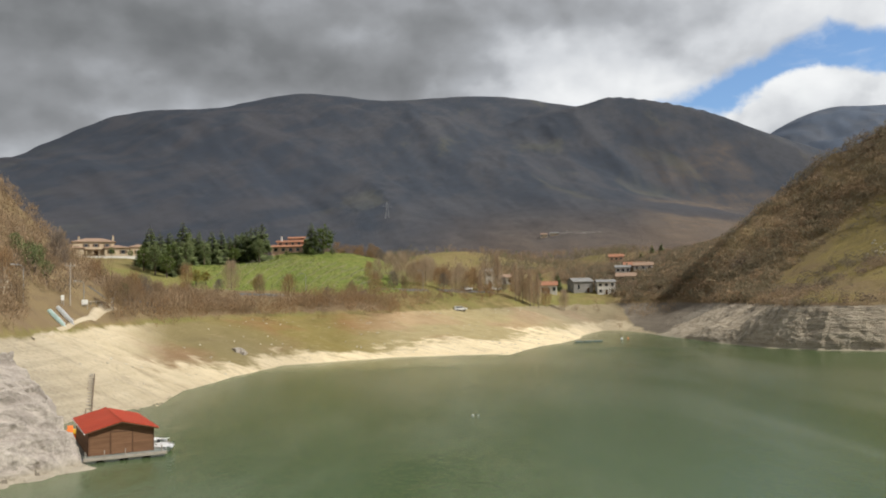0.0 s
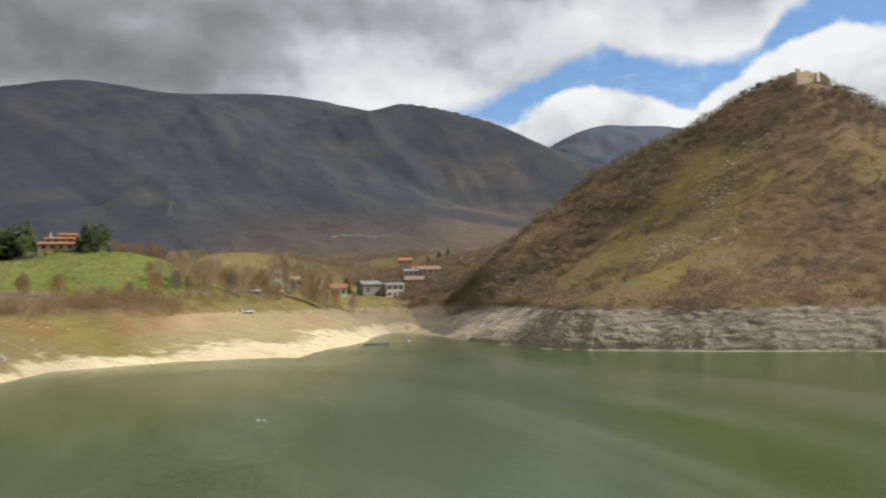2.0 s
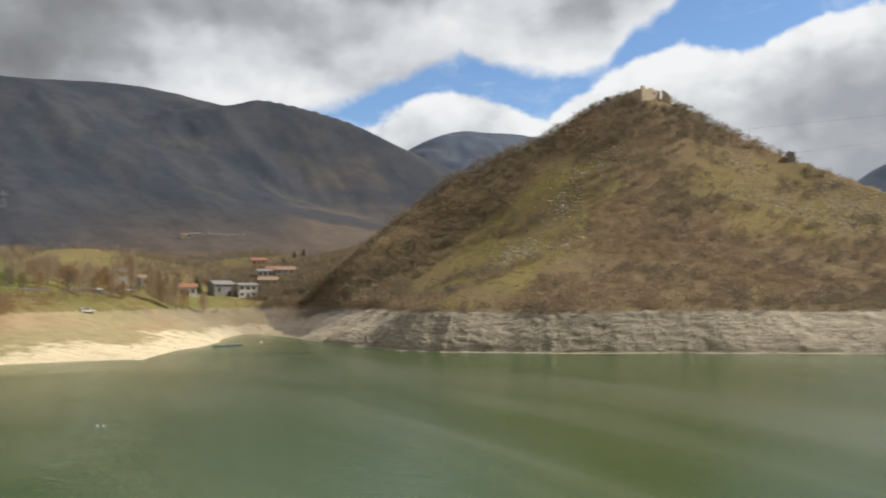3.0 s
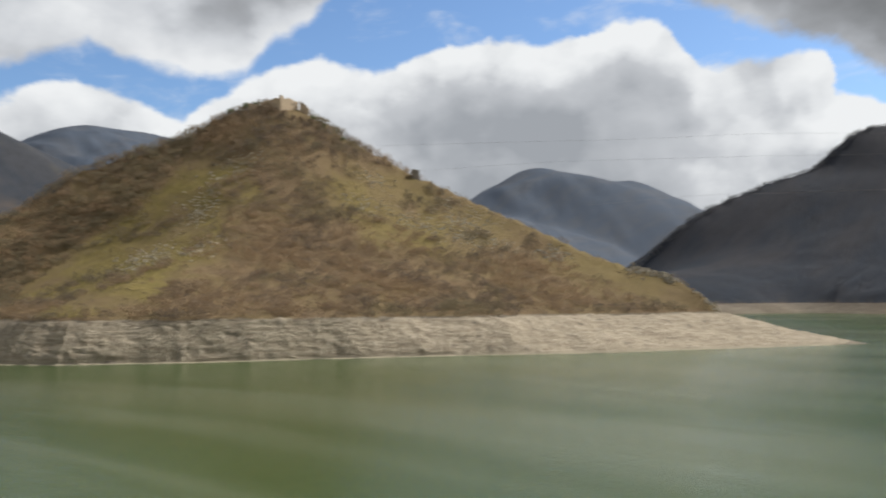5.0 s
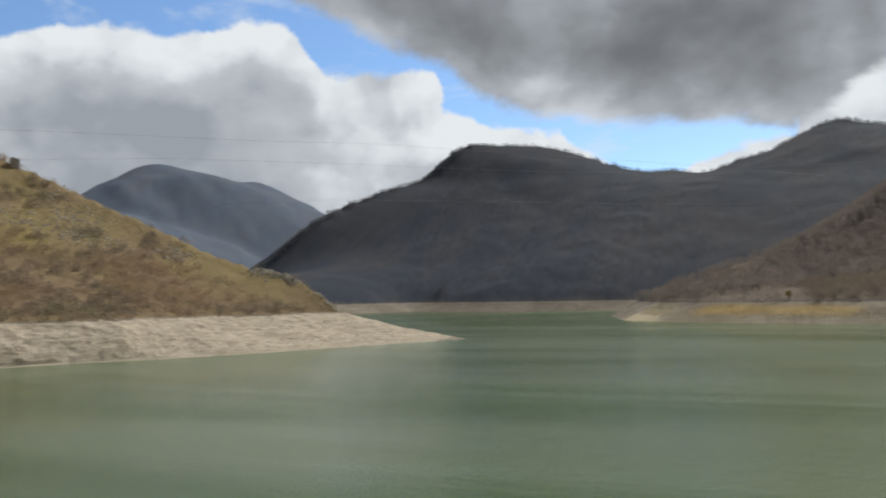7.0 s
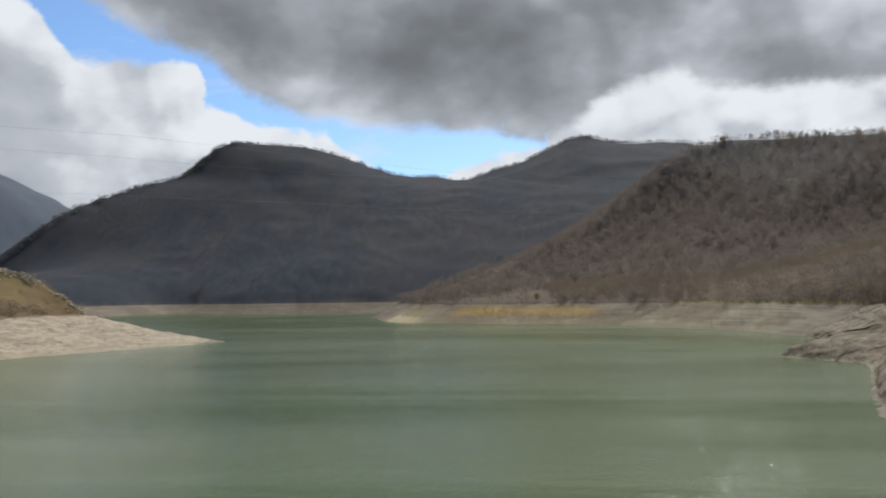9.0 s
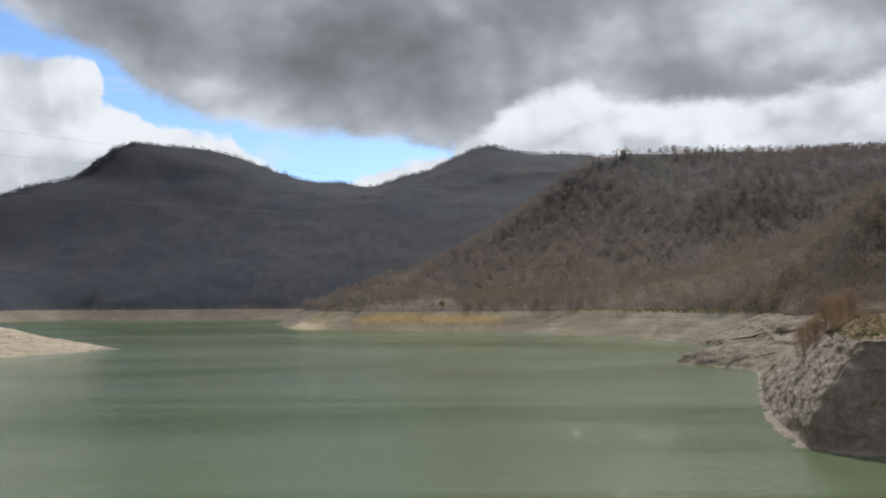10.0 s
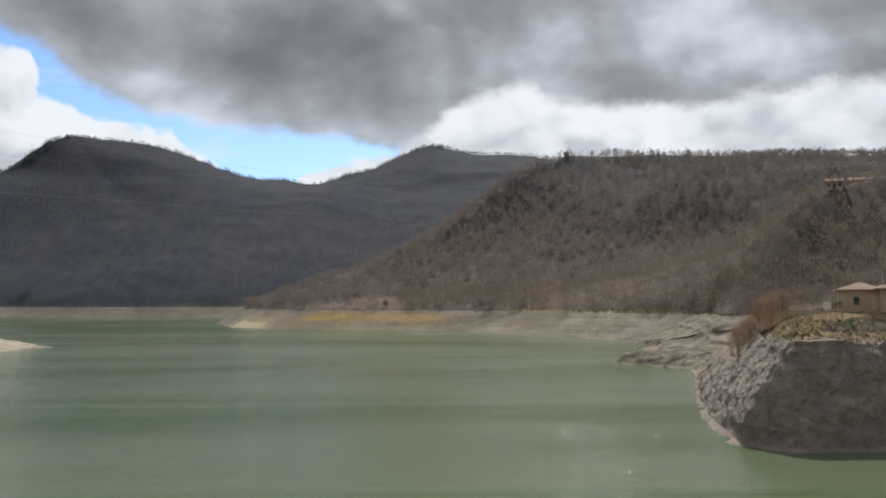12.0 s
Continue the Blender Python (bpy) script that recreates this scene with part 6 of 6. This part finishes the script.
def stone_house():
    """The stone house on the bluff, with a lower terrace wall and a sign."""
    x, y, z = spot(125.2, 141)
    z = max(z, 13.4)
    ob = thing("stone_house", (x, y, z), facing(125.2) + 4, "beige rendered stone house with tiled roof above the bluff", "house")
    part("wall", box(-4.2, 1.2, 0, 7, -1.2, 3.15), "plaster_beige", ob)
    part("porch_wall", box(1.2, 8.5, -0.9, 7.5, -1.2, 3.3), "plaster_beige", ob)
    for x0, x1, y0, y1, e, r in ((-4.2, 1.6, 0, 7, 3.15, 1.35), (1.0, 8.5, -0.9, 7.5, 3.3, 1.7)):
        hip_roof(ob, x0, x1, y0, y1, e, r, "roof_old_tile", 0.55)
    window(ob, -1.9, 0, 1.05, 0.75, 1.15, "y", False, True)
    window(ob, 6.2, -0.9, 1.05, 0.8, 1.2)
    door = part("door", box(2.1, 3.2, -0.97, -0.9, -0.1, 2.1), "shutter_brown", ob, "dark red-brown plank door")
    part("lintel", box(1.9, 3.4, -1.0, -0.9, 2.103, 2.35), "concrete", door)
    part("step", box(1.8, 3.5, -1.7, -0.97, -0.4, -0.12, bevel=0.02), "concrete", ob)
    chimney(ob, 2.2, 2.6, 3.6, 6.1, "field_stone")
    tx, ty, tz = spot(122.3, 138)
    wall = thing("terrace_wall", (tx, ty, max(tz, 13.3)), facing(122.3), "low pale stone terrace wall beside the house", "wall")
    for k in range(9):
        part("stone_block", box(-4.2 + 0.95 * k, -3.28 + 0.95 * k, 0, 0.45, -1.2, 0.5 + 0.05 * (k % 3), bevel=0.04), "stone_pale", wall)
    sx, sy, sz = spot(122.8, 139)
    sign = thing("notice_board", (sx, sy, max(sz, 13.3)), facing(122.8), "white notice board on two posts", "sign")
    part("panel", box(-0.55, 0.55, -0.04, 0.0, 0.6, 1.7), "sign_white", sign)
    for s in (-0.45, 0.45):
        part("post", box(s - 0.05, s + 0.05, 0.0, 0.08, -0.3, 1.75), "timber_grey", sign)


stone_house()
plant([leafy_tree(3.6, 0.36, "leaf_green", 50, "small green shrub beside the stone house", "garden_shrub", 420, 0.16)], [(123.3, 140), (122.6, 142.5), (121.2, 141)], 51, 0.6, 1.0)


# ---------------------------------------------------------------- the ruined castle
def ruin_wall(parent, x0, x1, y, thick, h0, h1, seed, z0=-2.0, mat="ruin_stone", n_=9):
    r = random.Random(seed)
    tops = [(x0 + (x1 - x0) * k / n_, h0 + (h1 - h0) * k / n_ + r.uniform(-0.55, 0.45)) for k in range(n_ + 1)]
    part("wall", prism([(x0, z0)] + [(x1, z0)] + tops[::-1], y, y + thick), mat, parent)


def ruin_run(parent, p, q, h0, h1, seed, z0=-3.0, thick=1.0, n_=9, rag=0.5):
    """A broken wall from p to q, ragged along its top."""
    r = random.Random(seed)
    ln = math.dist(p, q)
    tops = [(ln * k / n_, h0 + (h1 - h0) * k / n_ + r.uniform(-rag, rag * 0.8)) for k in range(n_ + 1)]
    bm = prism([(0, z0), (ln, z0)] + tops[::-1], 0, thick)
    bmesh.ops.transform(bm, matrix=pose(p[0], p[1], 0, 0, 0, math.degrees(math.atan2(q[1] - p[1], q[0] - p[0]))), verts=bm.verts)
    part("wall", bm, "ruin_stone", parent)


def castle():
    x, y, z = spot(37.0, 416)
    ob = thing("ruined_castle", (x, y, z), facing(37.0), "ruined sandy stone castle walls on the hilltop", "castle")
    corner, left, right, back = (-1.0, -5.0), (-10.5, 1.0), (7.5, 2.5), (-2.0, 8.5)
    ruin_run(ob, left, corner, 2.0, 4.1, 1, rag=0.8)
    ruin_run(ob, corner, right, 4.4, 3.6, 2, rag=0.8)
    ruin_run(ob, right, back, 3.8, 3.2, 3, rag=0.8)
    ruin_run(ob, back, left, 3.4, 2.0, 4, rag=0.8)
    # a fallen stretch and a low outer wall going down the ridge
    ruin_run(ob, (8.2, 1.8), (12.6, 0.6), 4.0, 0.2, 5, -5, 0.9, 7)
    ruin_run(ob, (-16.0, -1.0), (-10.8, 1.2), 0.6, 2.2, 6, -4, 0.9, 6)
    # dark blocks on the wall paint the shade of empty window slots
    for px, py, yaw in ((1.6, -2.2, 40), (4.6, 0.2, 40)):
        bm = box(-0.35, 0.35, -0.06, 0.06, 1.3, 2.5)
        bmesh.ops.transform(bm, matrix=pose(px + 0.1, py - 0.16, 0, 0, 0, math.degrees(math.atan2(7.5, 8.5))), verts=bm.verts)
        part("slot_dark", bm, "car_dark", ob, "dark block painted as the shade in an empty window slot")
    bx, by, bz = spot(40.2, 409)
    t = thing("ruined_tower", (bx, by, bz), facing(40.2), "broken sandy stone tower stump below the castle", "ruin")
    ruin_wall(t, -1.7, 1.7, -1.5, 0.7, 4.0, 3.2, 10, -2, "ruin_stone", 5)
    ruin_wall(t, -1.7, 1.7, 1.2, 0.7, 3.4, 2.4, 11, -2, "ruin_stone", 5)
    for s in (-1.69, 1.04):
        part("side_wall", box(s, s + 0.65, -0.8, 1.2, -2, 3.0), "ruin_stone", t)
    hx, hy, hz = spot(45.9, 399)
    hut = thing("stone_hut", (hx, hy, hz), facing(45.9), "small roofless grey stone hut on the ridge", "ruin")
    ruin_wall(hut, -1.8, 1.8, -1.5, 0.5, 3.4, 3.6, 12, -1.5, "field_stone", 5)
    ruin_wall(hut, -1.8, 1.8, 1.3, 0.5, 3.2, 3.5, 13, -1.5, "field_stone", 5)
    for s in (-1.79, 1.25):
        part("side_wall", box(s, s + 0.54, -1.0, 1.3, -1.5, 3.1), "field_stone", hut)


castle()
plant([leafy_tree(6, 0.55, "needle_dark", 61, "dark evergreen thicket beside the castle ruin", "evergreen_thicket", 800, 0.42)],
      [(34.6, 416), (35.3, 417), (39.0, 412), (39.7, 410), (33.6, 414), (41.0, 408)], 62, 0.55, 1.0)


plant([leafy_tree(3.4, 0.62, "thicket_brown", 63, "leafless brown bush below the castle wall", "bush", 420, 0.26, 0.0)],
      [(35.2, 409), (35.9, 408), (36.5, 408), (37.1, 407), (37.7, 407), (38.3, 407), (38.9, 408), (39.4, 407), (40.6, 405), (34.4, 409)], 64, 0.7, 1.15)


# ---------------------------------------------------------------- loose stones
def stones(spots, radius, mat, label, seed):
    """Angular blocks, each an eight-cornered lump."""
    r = np.random.default_rng(seed)
    n_ = len(spots)
    s = r.uniform(0.4, 1.0, (n_, 1, 1)) * radius
    corner = np.array([[-1, -1, -0.6], [1, -1, -0.6], [1, 1, -0.6], [-1, 1, -0.6], [-0.7, -0.7, 0.7], [0.7, -0.7, 0.7], [0.7, 0.7, 0.7], [-0.7, 0.7, 0.7]])
    v = corner[None] * r.uniform(0.55, 1.25, (n_, 8, 3)) * s
    a = r.uniform(0, 6.28, n_)
    c, d = np.cos(a)[:, None], np.sin(a)[:, None]
    v = np.stack([v[..., 0] * c - v[..., 1] * d, v[..., 0] * d + v[..., 1] * c, v[..., 2] * 0.8], -1) + spots[:, None, :]
    f = np.array([[0, 3, 2, 1], [4, 5, 6, 7], [0, 1, 5, 4], [1, 2, 6, 5], [2, 3, 7, 6], [3, 0, 4, 7]])
    faces = (np.arange(n_)[:, None, None] * 8 + f[None]).reshape(-1, 4)
    ob = to_object("stones", v.reshape(-1, 3), faces, mat)
    return tagged(ob, label, "stones", kind="stuff")


def near_spots(centres, count, spread, seed):
    r = np.random.default_rng(seed)
    out = []
    for cx, cy in centres:
        x, y = r.normal(cx, spread, count), r.normal(cy, spread, count)
        z, d, q, who = land(x, y)
        out.append(np.column_stack([x, y, z + 0.1])[d > 0.5])
    return np.vstack(out)


stones(near_spots([(187, 300), (180, 292), (152, 281), (147, 272), (280, 253), (270, 229), (275, 240), (210, 310), (203, 306), (262, 280), (262, 228), (270, 215), (255, 240), (240, 262), (250, 250), (285, 235), (160, 262)], 70, 5.5, 71), 0.55, "stone_pale", "pale limestone blocks breaking through the hillside grass", 72)
stones(near_spots([(288, 201), (285, 198)], 30, 3.0, 73), 0.9, "stone_pale", "pale outcrop low on the hillside", 74)
crag = [tuple(compass(a, r))[:2] for a, r in ((60.6, 341), (61.3, 339), (62.0, 337), (62.8, 334), (65.0, 327), (65.6, 325))]
stones(near_spots(crag, 45, 2.2, 75), 0.8, "stone_pale", "grey limestone crag on the ridge above the cape", 76)
p = sow(2500, -60, 60, 100, 330, lambda x, y, z, d, q, who: np.where((d > 1) & (z < 10.5), 0.25, 0))
stones(p + [0, 0, 0.1], 0.32, "stone_pale", "scattered pale stones on the drained beach", 77)
stones(near_spots([tuple(compass(a, r))[:2] for a, r in ((8.0, 1178), (8.6, 1182), (9.2, 1186), (9.8, 1184))], 26, 7.0, 85), 0.9, "stone_grey", "pale scree below the mountain farm", 86)
stones(near_spots([(-47.8, 196.5)], 5, 1.0, 78), 1.4, "field_stone", "brown-grey boulders at the foot of the beach", 79)
p = sow(5000, 75, 215, -120, -40, lambda x, y, z, d, q, who: np.where((d > 0.2) & (z < 9), 0.3, 0))
stones(p, 0.6, "stone_grey", "broken limestone blocks along the shaded shore", 82)

# ---------------------------------------------------------------- roads, lamps and lines
lake_road = [tuple(compass(a, r))[:2] for a, r in ((-22.4, 204), (-20.4, 222), (-18.5, 245), (-15, 276), (-11, 294), (-7, 306), (-3, 322), (0, 336), (3, 352))]
tagged(strip("road", lake_road, 4.2, "asphalt", 0.08), "grey asphalt lake road behind the hedge", "road", kind="structure")
track = [(-63.9, 131.5), (-65.2, 136), (-67.5, 145), (-69.9, 154.7), (-70.8, 167.7), (-73.2, 178), (-73.5, 187)]
tagged(strip("path", track, (0.45, 0.5, 0.55, 0.6, 0.9, 2.0, 2.4), "track_dirt", 0.12, 1.0), "pale dirt track down the bank", "path", kind="structure")

def guard_rail(rows, label):
    pts = along([(x, y, 0) for x, y in rows], 4.0)
    x0, y0 = pts[0, :2]
    z0 = ground_z(x0, y0)
    ob = thing("guard_rail", (x0, y0, z0), 0, label, "guard rail")
    zs = land(pts[:, 0], pts[:, 1])[0] - z0
    line = [(p[0] - x0, p[1] - y0, z + 0.75) for p, z in zip(pts, zs)]
    for a, b in zip(line, line[1:]):
        part("beam", rod([a, b], [0.09, 0.09], 4), "timber_grey", ob)
    for a in line:
        part("post", box(a[0] - 0.06, a[0] + 0.06, a[1] - 0.06, a[1] + 0.06, a[2] - 1.1, a[2] + 0.05), "steel_grey", ob)


guard_rail([tuple(compass(a, r))[:2] for a, r in ((-12.5, 285), (-10, 293), (-7, 301), (-4.5, 311), (-2.5, 319))], "steel guard rail along the lake road")
guard_rail([tuple(compass(a, r))[:2] for a, r in ((-23.0, 192.5), (-22.4, 196), (-21.7, 199))], "pale railing above the dirt track")


def street_lamp(az, dist, h, label, arm_yaw):
    x, y, z = spot(az, dist)
    ob = thing("street_lamp", (x, y, z), arm_yaw, label, "street lamp", "street lamps")
    part("pole", rod([(0, 0, -0.3), (0, 0, h * 0.9), (-0.25, 0, h * 0.97), (-1.3, 0, h)], [0.10, 0.07, 0.06, 0.05]), "steel_grey", ob)
    head = part("head", box(-2.0, -1.25, -0.16, 0.16, h - 0.06, h + 0.1, bevel=0.04), "steel_grey", ob)
    part("glass", box(-1.9, -1.35, -0.12, 0.12, h - 0.12, h - 0.063), "lamp_glass", head)


street_lamp(-26.47, 162, 7.6, "grey street lamp with a single arm by the road", 26)
street_lamp(-23.1, 192, 5.2, "grey street lamp with a single arm by the road", 26)
street_lamp(-1.6, 326, 8.0, "grey street lamp among the roadside trees", 0)
street_lamp(-9.4, 297, 8.0, "grey street lamp above the hedge", 0)


def utility_pole(az, dist, h, label):
    x, y, z = spot(az, dist)
    ob = thing("utility_pole", (x, y, z), facing(az), label, "pole", "utility poles")
    part("pole", rod([(0, 0, -0.4), (0, 0, h)], [0.15, 0.10]), "timber_grey", ob)
    arm = part("crossarm", box(-0.9, 0.9, -0.07, 0.07, h - 0.75, h - 0.6), "timber_grey", ob)
    for s in (-0.8, 0, 0.8):
        part("insulator", rod([(s, 0, h - 0.6), (s, 0, h - 0.4)], [0.05, 0.04]), "gelcoat_white", arm)


utility_pole(-23.88, 183, 8.4, "weathered timber pole with a crossarm")
utility_pole(-18.0, 342, 8.0, "pale timber pole before dark conifers")


def bank_sign(az, dist, w, h, up, label):
    x, y, z = spot(az, dist)
    ob = thing("signboard", (x, y, z), facing(az), label, "sign")
    part("panel", box(-w / 2, w / 2, -0.05, 0, up, up + h), "sign_white", ob)
    for s in (-w / 2 + 0.1, w / 2 - 0.1):
        part("post", box(s - 0.05, s + 0.05, 0, 0.1, -0.3, up + h), "steel_grey", ob)


bank_sign(-23.05, 191, 1.2, 1.0, 0.7, "white signboard on posts above the track")
bank_sign(-24.3, 180, 0.6, 1.0, 0.8, "small white sign by the road")


def gate_pillar(az, dist):
    x, y, z = spot(az, dist)
    ob = thing("gate_pillar", (x, y, z), facing(az), "whitewashed gate pillar at the track", "pillar")
    part("shaft", box(-0.25, 0.25, -0.25, 0.25, -0.3, 2.3), "plaster_white", ob)
    part("cap", box(-0.33, 0.33, -0.33, 0.33, 2.303, 2.45), "concrete", ob)


gate_pillar(-21.45, 199)


def parked_van(az, dist, yaw, paint, label, length=4.4):
    x, y, z = spot(az, dist)
    ob = thing("parked_car", (x, y, z + 0.1), yaw, label, "car", "parked cars")
    L = length / 2
    part("body", prism([(-L, 0.35), (L, 0.35), (L, 0.95), (L * 0.45, 1.05), (L * 0.2, 1.6), (-L * 0.95, 1.65), (-L, 1.0)], -0.85, 0.85), paint, ob)
    part("side_glass", box(-L * 0.8, L * 0.22, -0.865, 0.865, 1.08, 1.48), "pane_glass", ob)
    part("windscreen", prism([(L * 0.46, 1.08), (L * 0.22, 1.56), (L * 0.25, 1.58), (L * 0.5, 1.09)], -0.75, 0.75), "pane_glass", ob)
    for sx in (-L * 0.6, L * 0.6):
        for sy in (-0.8, 0.8):
            wheel = part("wheel", rod([(sx, sy - 0.1, 0.32), (sx, sy + 0.1, 0.32)], [0.32, 0.32], 14), "car_dark", ob)
            part("rim", rod([(sx, sy - 0.115, 0.32), (sx, sy + 0.115, 0.32)], [0.19, 0.19], 10), "steel_grey", wheel)


parked_van(0.9, 309, 8, "gelcoat_white", "white car parked above the drained beach", 4.6)
parked_van(2.4, 356, 20, "car_dark", "dark car parked by the lake road")
parked_van(3.3, 360, 20, "gelcoat_white", "white car parked by the lake road")
parked_van(1.3, 344, 20, "gelcoat_white", "white van parked by the lake road", 4.8)


def cable(rows, radius):
    """Overhead line given by azimuth, elevation and distance of some of its points."""
    pts = [compass(a, r, EYE_Z + r * math.tan(radians(e))) for a, e, r in rows]
    line = along([tuple(p) for p in pts], 12)
    ob = thing("power_line", tuple(line[0]), 0, "thin grey overhead power line across the valley", "power line", "power lines")
    part("wire", rod([tuple(p - line[0]) for p in line], [radius] * len(line), 4), "cable_dark", ob)


cable([(42.0, 10.35, 470), (48, 10.55, 480), (54.5, 10.6, 490), (61, 10.52, 500), (68, 10.42, 515), (73.3, 10.03, 530), (84, 9.0, 570), (97, 7.2, 700)], 0.038)
cable([(44.5, 8.6, 460), (54.0, 9.2, 480), (61, 9.2, 492), (68, 9.02, 505), (74, 8.7, 522), (84.3, 8.15, 560), (96.6, 7.9, 640), (106, 7.6, 760)], 0.038)
cable([(57.5, 6.3, 480), (64.5, 6.7, 490), (70, 6.62, 500), (77.7, 6.42, 515), (86, 6.0, 545), (96.5, 5.5, 610), (104, 4.9, 700)], 0.038)


def pylon(az, dist, h):
    x, y, z = spot(az, dist)
    ob = thing("pylon", (x, y, z), 0, "grey lattice pylon on the mountain slope", "pylon")
    for sx in (-1, 1):
        for sy in (-1, 1):
            part("leg", rod([(sx * 3, sy * 3, -1), (sx * 0.5, sy * 0.5, h)], [0.3, 0.2], 4), "steel_grey", ob)
    for zz, w in ((h * 0.75, 7), (h * 0.88, 5)):
        part("crossarm", box(-w, w, -0.3, 0.3, zz - 0.25, zz + 0.25), "steel_grey", ob)
    for k in range(4):
        zz = h * (0.1 + 0.2 * k)
        s = 3 - 2.5 * zz / h
        part("brace", rod([(-s, -s, zz), (s, -s, zz + h * 0.15)], [0.15, 0.15], 4), "steel_grey", ob)


pylon(-3.9, 1360, 26)

bluff = [tuple(compass(a, r))[:2] for a, r in ((-28.0, 168), (-28.3, 170), (-27.9, 172), (-28.6, 166))]
stones(near_spots(bluff, 30, 1.5, 90), 0.9, "stone_pale", "sunlit limestone outcrop in the roadside bank", 91)


# ---------------------------------------------------------------- tilted facets added on the water to throw sun glints
def glint_ripples(count, seed):
    r = np.random.default_rng(seed)
    a = np.radians(108.0 + r.normal(0, 3.4, count))
    out = 66 + 36 * r.uniform(0, 1, count)
    c = np.stack([out * np.sin(a), out * np.cos(a), np.full(count, 0.004)], 1)
    ln, wd = r.uniform(0.03, 0.085, count), r.uniform(0.02, 0.05, count)
    turn = a + r.normal(0, 0.22, count)                       # crests lie mostly across the line to the sun
    u = np.stack([np.cos(turn), -np.sin(turn), 0 * turn], 1)
    v = np.stack([np.sin(turn), np.cos(turn), 0 * turn], 1)
    # tilted about 17 degrees, so the faces mirror the sun to the eye
    up = np.array([0, 0, 1.0]) * (wd * np.tan(np.radians(r.normal(17, 3.0, count))))[:, None]
    L, W, up = u * ln[:, None] * 0.6, v * wd[:, None] * 0.55, up * 0.55
    verts = np.stack([c - L - W, c + L - W, c + L * 0.8 + up, c - L * 0.8 + up, c - L + W, c + L + W], 1).reshape(-1, 3)
    k = np.arange(count)[:, None, None] * 6
    faces = (k + np.array([[0, 1, 2, 3], [3, 2, 5, 4]])[None]).reshape(-1, 4)
    ob = to_object("ripples", verts, faces, "glint_ripple")
    return tagged(ob, "small tilted ripple facets added on the green lake for sun glints", "ripples", kind="stuff")


glint_ripples(4200, 140)
